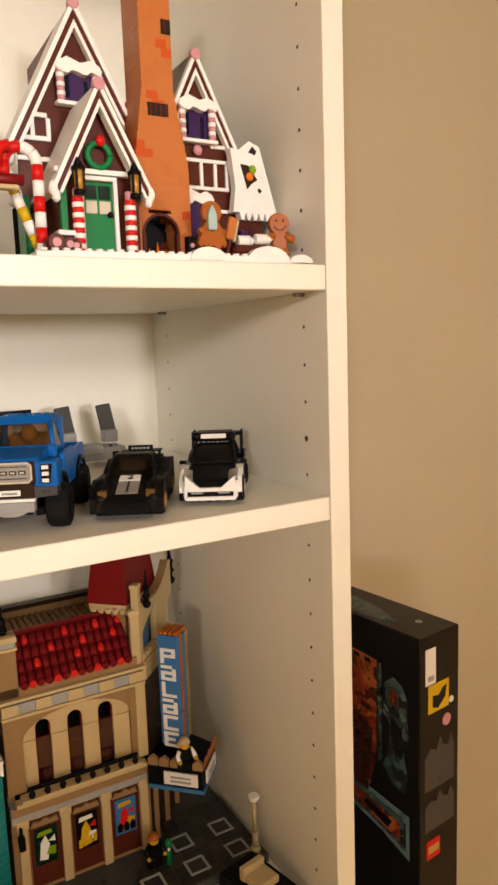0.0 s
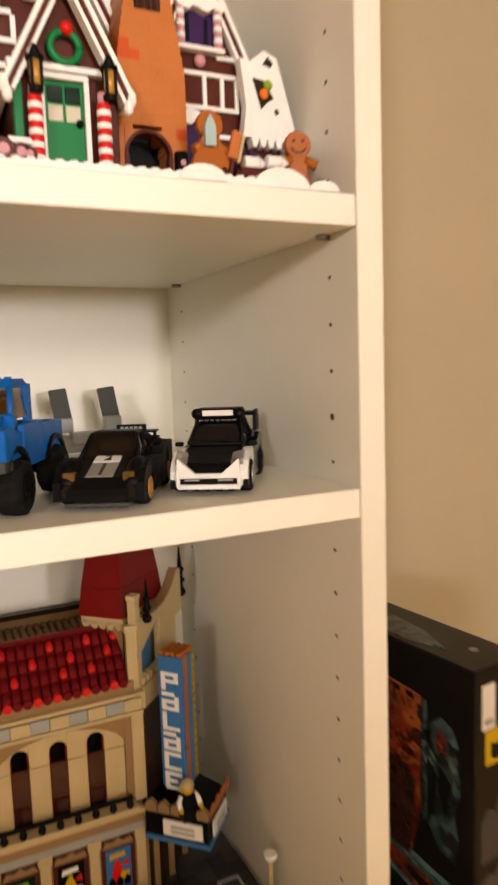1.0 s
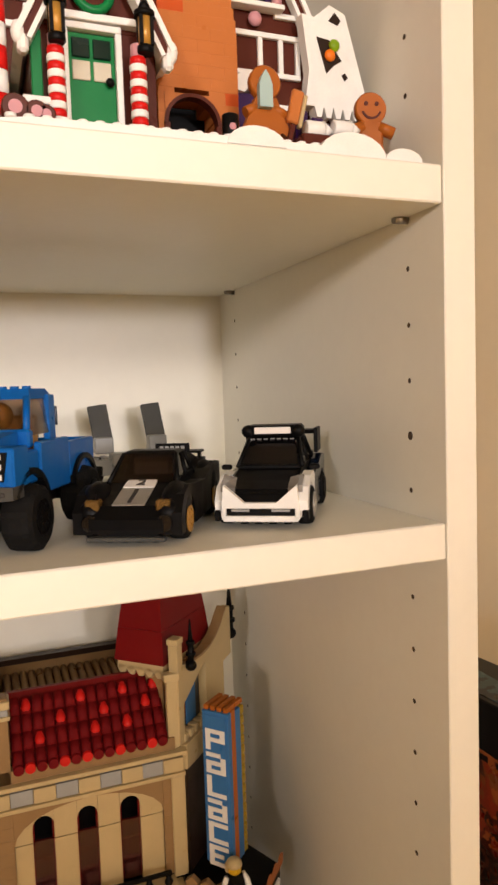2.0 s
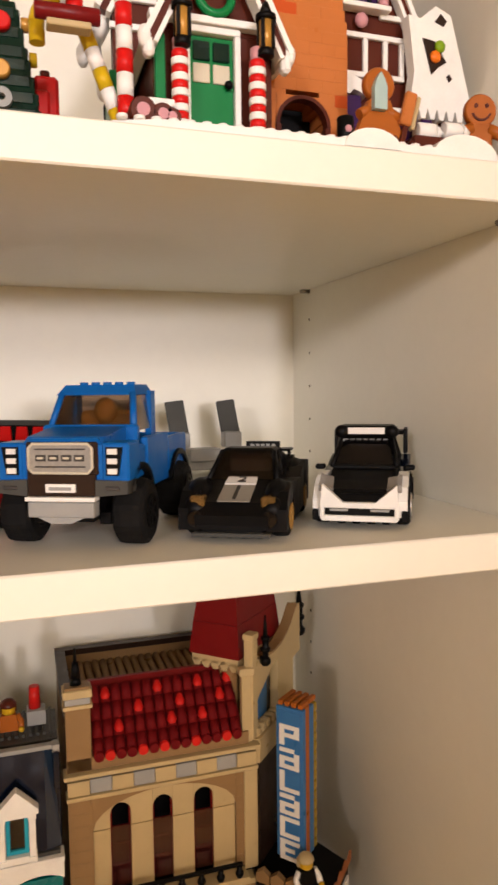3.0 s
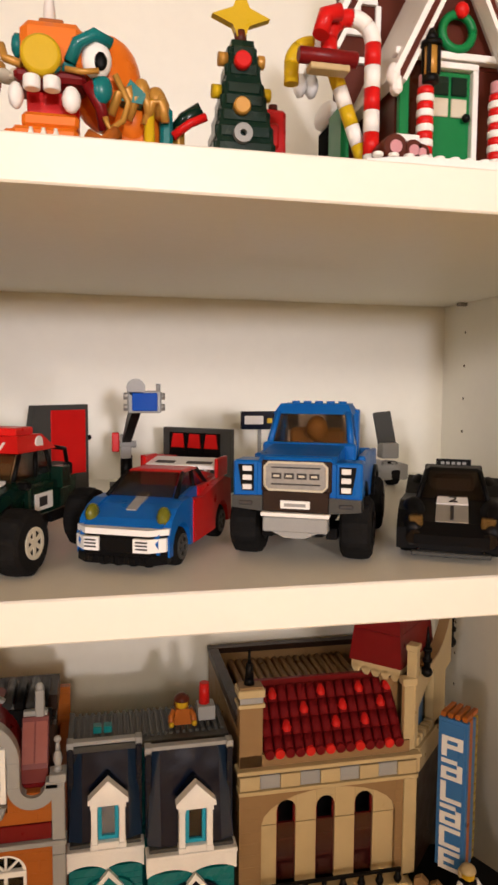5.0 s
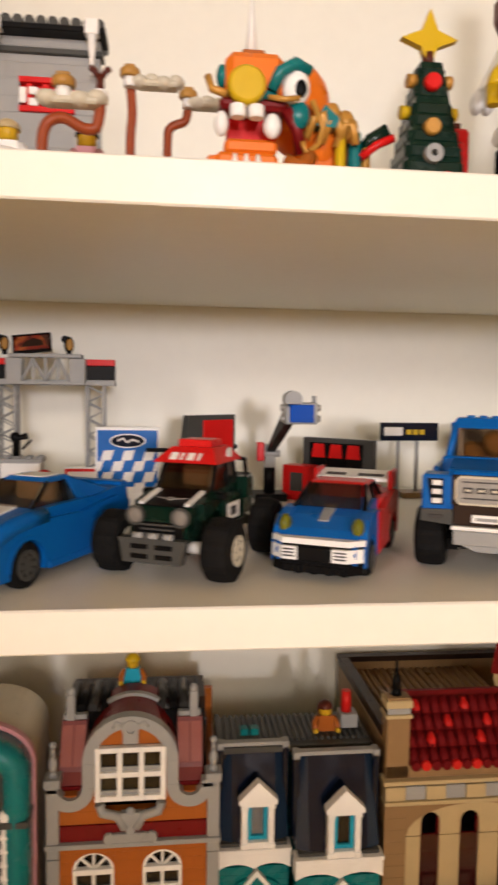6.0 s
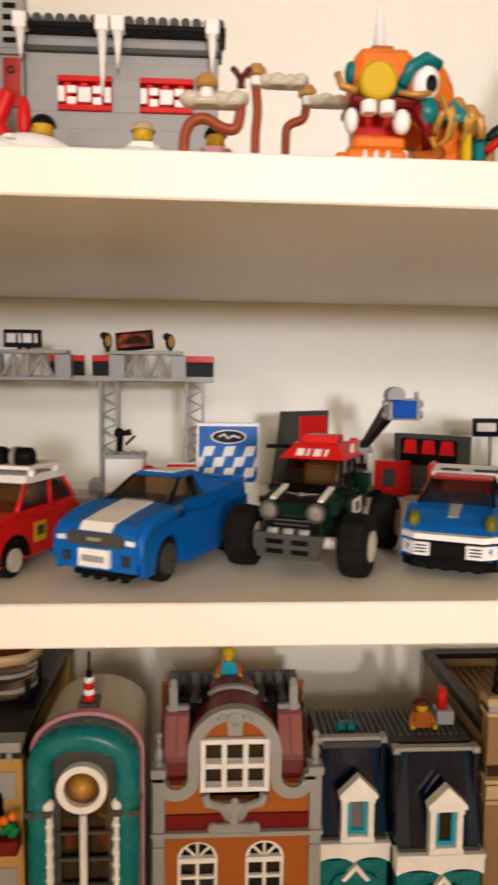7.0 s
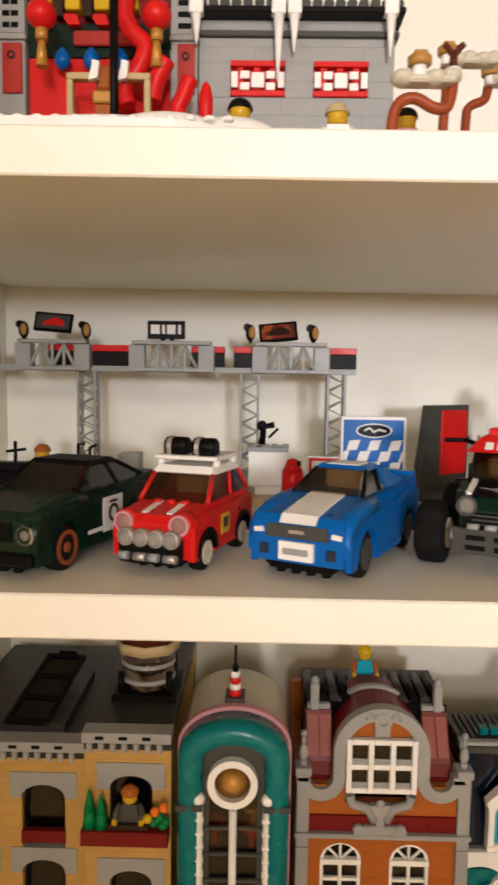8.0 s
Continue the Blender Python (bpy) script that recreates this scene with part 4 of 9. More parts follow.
# grey festival gate
def festival_gate():
    Z = 1592.5
    o_ = (-590, 140, Z)
    b = thing("toy_festival_gate", o_, 0, "grey and red brick-built festival gate on a snowy base", "toy building")
    F = 140.0
    g = Shape(o_)
    g.box(-764, -452, 84, 250, Z, Z + 6.4, 0.5)
    g.poly([(-764, 83.9), (-764, 9), (-600, 8), (-566, 10), (-538, 20), (-500, 40), (-470, 60), (-456, 78), (-452, 83.9)], Z, Z + 6.4, "xy")
    base = part("snow_base", g, WHITE, b, "white snow base plate")
    for k in range(28):
        g = Shape(o_)
        g.cyl((-760 + k * 8, 13, Z + 6.4), 2.4, 1.8, n=12, c=0.3)
        part("stud", g, WHITE, base)
    for xc, w, yc, h in ((-600, 96, 30, 8), (-572, 50, 26, 8), (-544, 48, 44, 13), (-494, 38, 56, 12), (-462, 30, 70, 8), (-672, 44, 24, 4)):
        g = Shape(o_)
        g.ball((xc, yc, Z + 6.0), w / 2, 12, h, n=18, z0=0.0)
        part("snow_mound", g, WHITE, b)
    # grey wall with two chequered windows
    wins = [(-549.5, -517.5), (-501, -469)]
    brick_wall(b, o_, GREY, -568, -454, Z + 6.4, 1700, F, F + 8, holes=[(a, c, 1657, 1677) for a, c in wins])
    for a, c in wins:
        g = Shape(o_)
        g.box(a, c, F - 2, F + 3, 1657, 1660.4, 0.4)
        g.box(a, c, F - 2, F + 3, 1673.6, 1677, 0.4)
        for k in range(3):
            g.box(a + 4 + k * 9.4, a + 8.4 + k * 9.4 - 0.4, F - 1, F + 3, 1660.6, 1673.4, 0.3)
        win = part("window", g, RED, b, "red lattice window")
        g = Shape(o_)
        g.box(a, c, F + 3.2, F + 4, 1657, 1677, 0)
        part("window_back", g, RED, win)
        for k, (dx, dz, w, h) in enumerate(((0.4, 4.6, 4, 9), (5.8, 9.6, 5.4, 4.4), (5.8, 3.2, 5.4, 4.4), (12.2, 4.6, 7.6, 8.6), (20.8, 9.6, 5.4, 4.4), (20.8, 3.2, 5.4, 4.4), (27.6, 4.6, 4, 9))):
            g = Shape(o_)
            g.box(a + dx, a + dx + w, F - 2.6, F - 1.1, 1657 + dz, 1657 + dz + h, 0.4)
            part("white_tile", g, WHITE, win)
    g = Shape(o_)
    g.box(-570, -452, F - 3, F + 9, 1690, 1693.2, 0.4)
    part("dark_band", g, DGREY, b)
    g = Shape(o_)
    g.box(-572, -450, F - 10, F + 12, 1700, 1703.4, 0.4)
    part("black_eave", g, BLACK, b)
    for k in range(18):
        g = Shape(o_)
        g.cyl((-566 + k * 6.6, F - 8, 1705.8), 3.0, 34, ax="y", n=10)
        part("roof_tile", g, DGREY, b)
    for x, h in ((-569, 16), (-522, 36), (-513, 20), (-458, 22)):
        g = Shape(o_)
        g.box(x - 4, x + 4, F - 11, F - 4, 1699, 1708, 0.6)
        g.cyl((x, F - 8, 1699 - h), 0.6, h, n=10, r2=3.0)
        part("icicle", g, WHITE, b, "white hanging icicle")
    # grey pillars with grilles
    for xa, xb in ((-584, -568.5), (-686, -669)):
        g = Shape(o_)
        g.box(xa, xb, F - 4, F + 8, Z + 6.4, 1686, 0.4)
        g.box(xa - 1, xb + 1, F - 5.5, F + 8, 1686.2, 1689.4, 0.4)
        g.box(xa, xb, F - 4, F + 8, 1690, 1730, 0.4)
        pil = part("pillar", g, GREY, b, "light grey grille pillar")
        for k in range(4):
            for x in (xa + 4, xb - 8):
                g = Shape(o_)
                g.box(x, x + 4.2, F - 4.6, F - 3.9, 1693 + k * 6.4, 1696 + k * 6.4, 0.2)
                part("slot", g, BLACK, pil)
        g = Shape(o_)
        g.box(xa + 4, xb - 1.5, F - 6, F - 4.2, 1656, 1684, 0.4)
        ban = part("red_banner", g, SOFTRED, pil)
        g = Shape(o_)
        g.ring(((xa + xb) / 2 + 1, F - 6.6, 1677), 2.4, 1.2, 0.6, ax="y", n=12)
        part("banner_mark", g, DBROWN, ban)
    # the red gate
    g = Shape(o_)
    g.box(-668, -585, F, F + 8, Z + 6.4, 1677.8, 0.4)
    part("red_wall", g, RED, b)
    g = Shape(o_)
    g.box(-668, -585, F - 1, F + 8, 1678, 1697, 0.4)
    part("green_panel", g, DGREEN, b)
    g = Shape(o_)
    for x, w in ((-641, 22), (-617, 11)):
        g.box(x, x + w, F - 4, F - 1.2, 1683.6, 1692, 0.8)
    part("sign_plaque", g, SOFTRED, b, "pale red plaque with round marks")
    for k in range(4):
        x = -646 + k * 16.6
        g = Shape(o_)
        g.ball((x, F - 8, 1673.5), 4.8, 4.6, 5.6, n=10)
        g.cyl((x, F - 8, 1677.5), 3.4, 3, n=8, r2=0.6)
        part("blue_tulip", g, BLUE, b)
    g = Shape(o_)
    for k in range(4):
        g.box(-661 + k * 16.7, -652.4 + k * 16.7, F - 9, F - 0.2, 1701, 1707.5, 0.6)
    part("gold_bracket", g, YELLOW, b)
    g = Shape(o_)
    g.box(-668, -585, F, F + 8, 1697.2, 1770, 0.4)
    part("upper_wall", g, DRED, b, "dark red upper wall under the eave")
    for k in range(4):
        g = Shape(o_)
        g.poly([(-660 + k * 16.7, 1694), (-653 + k * 16.7, 1694), (-655 + k * 16.7, 1700), (-664 + k * 16.7, 1700)], F - 6, F - 1.2)
        part("red_bracket", g, RED, b)
    for k in range(3):
        g = Shape(o_)
        g.box(-651 + k * 16.7, -645.6 + k * 16.7, F - 7, F - 0.2, 1698, 1720, 0.6)
        part("dark_beam", g, DBROWN, b)
    for x in (-652.5, -589):
        g = Shape(o_)
        g.ball((x, F - 26, 1689.5), 8.2, 8.2, 7.8, n=18)
        lan = part("red_lantern", g, RED, b, "round red lantern with gold tassel")
        g = Shape(o_)
        g.cyl((x, F - 26, 1676), 3.4, 6, n=10)
        g.cyl((x, F - 26, 1662), 3.6, 15, n=10, r2=1.8)
        part("tassel", g, GOLD, lan)
    # red dragon coils
    g = Shape(o_)
    pts = bend([(-606, 1710), (-608, 1694), (-604, 1684), (-596, 1676), (-600, 1664), (-608, 1654), (-606, 1644)])
    g.tube([(x, F - 20, z) for x, z in pts], 5.2, 10)
    part("red_coil", g, RED, b, "red coiled dragon body")
    g = Shape(o_)
    g.tube([(x, F - 22, z) for x, z in bend([(-584, 1668), (-590, 1656), (-592, 1646)])], 5.0, 10)
    part("red_coil", g, RED, b)
    g = Shape(o_)
    g.tube([(x, F - 30, z) for x, z in bend([(-570, 1655), (-574, 1645), (-577, 1638), (-572, 1630)])], 4.6, 10)
    part("red_flame", g, RED, b)
    g = Shape(o_)
    g.ball((-561, F - 34, 1640), 4, 3.6, 12, n=12)
    part("red_flame", g, RED, b)
    # tan table, black pole and brown pot in front
    g = Shape(o_)
    g.box(-638, -622, F - 30, F - 24, 1654.5, 1658, 0.4)
    g.box(-638, -634.6, F - 30, F - 24, Z + 6.4, 1654.4, 0.4)
    part("tan_frame", g, TAN, b)
    g = Shape(o_)
    g.box(-607, -592, F - 30, F - 24, 1654.5, 1658, 0.4)
    g.box(-595.4, -592, F - 30, F - 24, Z + 6.4, 1654.4, 0.4)
    part("tan_frame", g, TAN, b)
    g = Shape(o_)
    g.cyl((-611, F - 34, Z + 6.4), 2.3, 110, n=12)
    part("black_pole", g, BLACK, b)
    for x in (-622.5, -606.5):
        g = Shape(o_)
        g.poly([(x - 3, 1653), (x + 2, 1654.6), (x + 3, 1663), (x - 0.6, 1664)], F - 32, F - 28)
        part("white_blade", g, WHITE, b)
    for x in (-690, -698):
        g = Shape(o_)
        g.cyl((x, F - 20, Z + 6.4), 6, 40, n=12)
        g.cyl((x, F - 20, Z + 46.6), 6, 66, n=12, r2=3)
        part("orange_flame", g, ORANGE, b)


festival_gate()
o = (-618, 119, 1599)
pot = thing("toy_pot_figure", o, 0, "reddish brown toy lion head with tan collar", "toy pot")
g = Shape(o)
g.box(-624, -613, 114, 124, 1599, 1643, 1)
g.box(-623, -614, 114, 124, 1650, 1664, 2)
part("pot", g, CLAY, pot)
g = Shape(o)
g.box(-624.6, -612.4, 113, 125, 1643.1, 1649.9, 1)
part("collar", g, GOLD, pot)


# ---- the middle shelf: toy cars ----
TYRES = {}


def tyre_mesh(r, w, tread):
    key = (r, w, tread)
    if key not in TYRES:
        g = Shape()
        prof = [(-w / 2, r * 0.55), (-w / 2, r * 0.82), (-w / 2 + w * 0.1, r * 0.96), (-w * 0.2, r), (w * 0.2, r), (w / 2 - w * 0.1, r * 0.96), (w / 2, r * 0.82), (w / 2, r * 0.55)]
        n = 40 if tread else 28
        rows = []
        for x, rr in prof:
            ring = []
            for i in range(n):
                a = 2 * math.pi * i / n
                q = rr * (0.955 if tread and rr > r * 0.9 and i % 4 < 2 else 1)
                ring.append((x, q * math.cos(a), q * math.sin(a)))
            rows.append(ring)
        g.rings(rows, closed=(True, True), smooth=not tread)
        TYRES[key] = mesh_of(g, "wheel", [TYRE])
    return TYRES[key]


RIMS = {}


def rim_mesh(r, w, mat, spokes, k=1.0):
    key = (r, w, mat.name, spokes, k)
    r = r * k
    if key not in RIMS:
        g = Shape()
        e = w / 2
        g.ring((e - 1.2, 0, 0), r * 0.66, r * 0.5, 2.0, ax="x", n=24)
        g.ring((-e - 0.8, 0, 0), r * 0.66, r * 0.5, 2.0, ax="x", n=24)
        for sx in (e - 0.6, -e - 0.6):
            g.cyl((sx, 0, 0), r * 0.2, 1.2, ax="x", n=12)
        for i in range(spokes):
            a = 2 * math.pi * i / spokes
            g.turn = Matrix.Rotation(a, 4, "X")
            for sx in (e - 0.7, -e - 0.5):
                g.box(sx, sx + 1.2, -r * 0.09, r * 0.09, r * 0.15, r * 0.56, 0.1)
            g.turn = None
        RIMS[key] = mesh_of(g, "rim", [mat])
    return RIMS[key]


def wheel(car, x, y, r, w, rim, tread=False, spokes=5, k=1.0):
    ob = piece("wheel", tyre_mesh(r, w, tread), car, (x / 1000, y / 1000, r / 1000))
    piece("rim", rim_mesh(r, w, rim, spokes, k), ob, (0, 0, 0))
    return ob


def profile(top, zb, arches, r, zc):
    """A car's side outline: the top from nose to tail, then the sill with its wheel arches."""
    pts = list(top) + [(top[-1][0], zb)]
    for c in sorted(arches, reverse=True):
        low = math.asin(max(min((zb - zc) / r, 0.9), -0.9))
        for i in range(9):
            a = low + (math.pi - 2 * low) * i / 8
            pts.append((c + r * math.cos(a), zc + r * math.sin(a)))
    pts.append((top[0][0], zb))
    return pts


def at_front(fx, fy, rz, length):
    a = radians(rz)
    return (fx - math.sin(a) * length / 2, fy + math.cos(a) * length / 2, MID)


def quad(g, a, b, c, d, n, t=0.6):
    """A thin plate over four corners, t thick along n."""
    n = Vector(n).normalized() * t
    lo = [Vector(p) for p in (a, b, c, d)]
    return g.rings([lo, [p + n for p in lo]], smooth=False)


def cabin(car, yb0, yb1, zb, yt0, yt1, zt, wb, wt, roof, glass, pillar, seat=TAN, roof_t=3.2, back_solid=None):
    """Windscreen, side windows, rear window, pillars and roof."""
    g = Shape()
    quad(g, (-wb + 2, yb0, zb), (wb - 2, yb0, zb), (wt - 2, yt0, zt), (-wt + 2, yt0, zt), (0, -1, 0.6), 0.8)
    part("windscreen", g, glass, car, "dark clear windscreen")
    for sx in (-1, 1):
        g = Shape()
        quad(g, (sx * wb, yb0 + 3, zb), (sx * wb, yb1 - 3, zb), (sx * wt, yt1, zt), (sx * wt, yt0 + 2, zt), (sx, 0, 0.1), -0.8)
        part("side_window", g, glass, car)
    g = Shape()
    quad(g, (-wb, yb1, zb), (wb, yb1, zb), (wt, yt1, zt), (-wt, yt1, zt), (0, 1, 0.5), 0.8)
    part("rear_window", g, back_solid or glass, car)
    g = Shape()
    for sx in (-1, 1):
        for (ya, yc) in ((yb0, yt0), (yb1, yt1), ((yb0 * 0.45 + yb1 * 0.55), (yt0 * 0.4 + yt1 * 0.6))):
            g = Shape()
            g.tube([(sx * wb, ya, zb), (sx * wt, yc, zt)], 1.3, 6)
            part("pillar", g, pillar, car)
    g = Shape()
    frustum(g, (-wt - 1, wt + 1, yt0 - 1, yt1 + 1, zt), (-wt + 1.5, wt - 1.5, yt0 + 2.5, yt1 - 2, zt + roof_t))
    part("roof", g, roof, car)
    g = Shape()
    g.box(-wb * 0.62, wb * 0.62, (yb0 + yb1) / 2 - 2, (yb0 + yb1) / 2 + 6, zb - 14, zb + 11, 2)
    part("seat", g, seat, car)


def chassis(car, w, length, z0=4.5, z1=14):
    g = Shape()
    g.box(-w, w, -length / 2 + 3, length / 2 - 3, z0, z1, 0.6)
    for i in range(int(2 * w / 8)):
        g.cyl((-w + 6 + i * 8, -length / 2 + 5, z0 - 1.5), 2.4, 2, n=8)
    part("chassis", g, BLACK, car)


def bars(car, x0, x1, y, z, h, mat=INK, n=5, name="lettering"):
    """Lettering that is left as plain bars, on a face towards the nose."""
    g = Shape()
    step = (x1 - x0) / n
    for i in range(n):
        g.box(x0 + i * step + step * 0.14, x0 + (i + 1) * step - step * 0.14, y - 0.25, y + 0.2, z, z + h, 0.05)
    part(name, g, mat, car)


def round_lamp(car, x, y, z, r, mat=LAMPGLASS, back=SILVER):
    g = Shape()
    g.ring((x, y - 0.4, z), r, r * 0.78, 2.2, ax="y", n=18)
    ob = part("headlight", g, back, car)
    g = Shape()
    g.ball((x, y + 0.6, z), r * 0.8, 1.3, r * 0.8, n=14)
    part("lens", g, mat, ob)


def blue_coupe():
    L = 120
    car = thing("toy_car", at_front(-511, 24, -27, L), -27, "blue brick-built coupe with a broad white bonnet stripe", "toy car", "toy cars on the shelf")
    W = 26.5
    g = Shape()
    top = [(-60, 14), (-60, 27), (-57, 30.5), (-40, 33.5), (-22, 36), (30, 36), (46, 38.5), (58, 38), (60, 33)]
    g.poly(profile(top, 9, (-36, 36), 13.2, 10.5), -W + 3, W - 3, "yz")
    part("body", g, BLUE, car)
    for sx in (-1, 1):
        g = Shape()
        t2 = [(-57, 14), (-57, 26), (-50, 29.5), (-36, 31.5), (-20, 31), (10, 30), (28, 32.5), (44, 34), (57, 30)]
        g.poly(profile(t2, 7, (-36, 36), 13.4, 10.5), sx * (W - 3.1), sx * W, "yz")
        g.ring((sx * (W + 0.6), -36, 10.5), 15.2, 13.0, -sx * 3.4, ax="x", n=14, a0=0, a1=180)
        g.ring((sx * (W + 0.6), 36, 10.5), 15.2, 13.0, -sx * 3.4, ax="x", n=14, a0=0, a1=180)
        g.box(sx * (W - 1), sx * (W + 0.5), -20, 20, 6, 10, 0.4)
        part("side_panel", g, BLUE, car)
        g = Shape()
        fen = []
        for y, z, w in ((-59.5, 20, 6.5), (-58.6, 27, 6.2), (-54, 31.6, 5.8), (-44, 34.6, 5.4), (-32, 36, 5.2), (-20, 36.4, 5.0)):
            fen.append([(sx * (W - w - 5), y, z - 7), (sx * (W + 0.3), y, z - 7), (sx * (W + 0.1), y, z - 2.4), (sx * (W - 2.2), y, z - 0.4), (sx * (W - 4.4), y, z), (sx * (W - w - 2.4), y, z - 0.8), (sx * (W - w - 5), y, z - 3.2)])
        g.rings(fen)
        part("front_fender", g, BLUE, car)
    chassis(car, 17, 118)
    g = Shape()
    for (ya, za), (yb, zb) in zip(top[2:4], top[3:5]):
        quad(g, (-9.4, ya, za), (9.4, ya, za), (9.4, yb, zb), (-9.4, yb, zb), (0, -0.1, 1), 0.7)
    quad(g, (-9.4, -60.2, 27), (9.4, -60.2, 27), (9.4, -57, 30.6), (-9.4, -57, 30.6), (0, -0.7, 0.7), 0.7)
    part("bonnet_stripe", g, WHITE, car, "broad white bonnet stripe")
    g = Shape()
    g.poly([(-16.4, 20.5), (16.4, 20.5), (15.6, 26.6), (-15.6, 26.6)], -61.2, -59.5)
    part("grille", g, DGREY, car)
    g = Shape()
    g.box(-4, 4, -61.8, -61, 22.8, 24.6, 0.2)
    part("badge", g, SILVER, car)
    g = Shape()
    g.box(-9, 9, -62.4, -59.8, 10.5, 19.2, 0.3)
    plate = part("number_plate", g, WHITE, car)
    g = Shape()
    g.box(-6.6, 6.6, -62.8, -62.3, 13.2, 16.2, 0.1)
    part("plate_bar", g, GREY, plate)
    for sx in (-1, 1):
        g = Shape()
        g.poly([(sx * 17.4, 22.2), (sx * 22.6, 21.8), (sx * 23, 24), (sx * 18, 24.6)], -60.9, -59.8)
        part("headlight", g, PAPER, car, "white printed headlight")
        g = Shape()
        g.box(sx * 15, sx * 20, -60.8, -59.8, 12, 17, 0.3)
        part("fog_light", g, SANDBLUE, car)
    cabin(car, -24, 26, 36, -6, 15, 46.5, 19, 14.2, BLUE, SMOKE, BLACK, roof_t=2.2)
    g = Shape()
    g.box(-9.4, 9.4, -3.6, 12.8, 48.5, 49.1, 0.2)
    part("roof_stripe", g, WHITE, car)
    for sx in (-1, 1):
        g = Shape()
        g.rings([[(sx * 20, 14, 35), (sx * 14, 14, 35), (sx * 13, 10, 48), (sx * 15, 10, 48)], [(sx * 21, 44, 37), (sx * 15, 44, 37), (sx * 15, 40, 39), (sx * 17, 40, 39)]], smooth=False)
        part("rear_quarter", g, BLUE, car)
    g = Shape()
    g.box(-23, 23, 52, 60, 37.5, 40.5, 0.5)
    part("spoiler", g, BLUE, car)
    for x in (-21.5, 21.5):
        for y in (-36, 36):
            wheel(car, x, y, 11.4, 9, DGREY, spokes=8)
    car.scale = (0.95, 1.0, 1.0)


def red_small_car():
    L = 92
    car = thing("toy_car", at_front(-578.5, 32, -18, L * 0.92), -18, "red brick-built small classic car with white roof and roof rack", "toy car", "toy cars on the shelf")
    W = 23
    g = Shape()
    top = [(-45, 14), (-45.5, 26), (-42, 30), (-18, 33.5), (40, 34), (46, 30)]
    g.poly(profile(top, 9, (-27, 28), 11.2, 9.5), -W + 3.2, W - 3.2, "yz")
    part("body", g, RED, car)
    for sx in (-1, 1):
        g = Shape()
        t2 = [(-44, 14), (-44, 25), (-40, 28.6), (-27, 30), (-15, 30), (40, 31), (45, 27)]
        g.poly(profile(t2, 8, (-27, 28), 11.6, 9.5), sx * (W - 3.3), sx * W, "yz")
        g.cyl((sx * 15.5, -46, 26.5), 6.2, 8, ax="y", n=18, c=1.2)
        part("side_panel", g, RED, car)
    chassis(car, 14, 88)
    for sx in (-1, 1):
        for y in (-27, 28):
            g = Shape()
            g.ring((sx * (W + 1.0), y, 9.5), 13.4, 11.2, -sx * 4.2, ax="x", n=14, a0=0, a1=180)
            part("wheel_arch", g, BLACK, car)
        round_lamp(car, sx * 15.5, -47.2, 26.5, 5.4, LAMPGLASS, PINK)
        g = Shape()
        quad(g, (sx * 7 - 1.6, -40, 30.4), (sx * 7 + 1.6, -40, 30.4), (sx * 7 + 1.6, -20, 33.4), (sx * 7 - 1.6, -20, 33.4), (0, -0.1, 1), 0.6)
        part("bonnet_stripe", g, WHITE, car, "narrow white bonnet stripe")
        g = Shape()
        g.box(sx * W, sx * (W + 0.5), -8, 4, 15, 26, 0.2)
        sign = part("door_panel", g, YELLOW, car, "yellow number panel on the door")
        g = Shape()
        g.box(sx * W, sx * (W + 0.8), -5.5, 1.5, 18.5, 24, 0.1)
        part("number_bar", g, INK, sign)
    g = Shape()
    g.box(-18, 18, -48.6, -45.6, 6, 20.5, 1.2)
    part("bumper_base", g, BLACK, car)
    for i in range(4):
        x = -12.6 + i * 8.4
        g = Shape()
        g.cyl((x, -51.5, 19.6), 4.6, 6, ax="y", n=16, c=0.6)
        lamp_ob = part("spotlight", g, SILVER, car, "round clear spotlight on the bumper")
        g = Shape()
        g.ball((x, -51.3, 19.6), 3.9, 1.4, 3.9, n=12)
        part("lens", g, LAMPGLASS, lamp_ob)
        g = Shape()
        g.cyl((x - 3.4, -50.5, 10.2), 2.2, 6.8 if i % 2 else 5.2, ax="x", n=12)
        part("bumper_bar", g, SILVER if i % 2 else GREY, car)
    cabin(car, -20, 42, 33.5, -7, 33, 47, 20, 17.5, WHITE, SMOKE, RED, seat=NOUGAT, roof_t=4)
    g = Shape()
    g.box(-19, 19, -5, 31, 54.2, 56.4, 0.6)
    rack = part("roof_rack", g, WHITE, car)
    for x in (-17, 17):
        for y in (0, 26):
            g = Shape()
            g.cyl((x, y, 50.5), 2.2, 3.7, n=10)
            part("rack_foot", g, WHITE, rack)
    for i in range(3):
        g = Shape()
        g.cyl((-8 + i * 8, -22.5, 32.4), 2.4, 2.4, n=12, c=0.2)
        part("bonnet_stud", g, RED, car)
    for x in (-8.5, 8.5):
        g = Shape()
        g.cyl((x - 7, 4, 61), 5.2, 14, ax="x", n=14, c=1)
        g.box(x - 7, x + 7, -1, 9, 56.5, 60, 1)
        case_ob = part("luggage", g, BLACK, car, "black bag strapped to the roof rack")
        g = Shape()
        g.ring((x - 4.6, 4, 60.5), 6.2, 5.3, 2.6, ax="x", n=16)
        part("strap", g, SILVER, case_ob)
    for x in (-18.5, 18.5):
        for y in (-27, 28):
            wheel(car, x, y, 9.5, 8, BEIGE, spokes=9)
    car.scale = (0.92, 0.92, 0.93)


COPPER = material("copper-coloured plastic", (168, 92, 48), 0.35, metal=0.4)


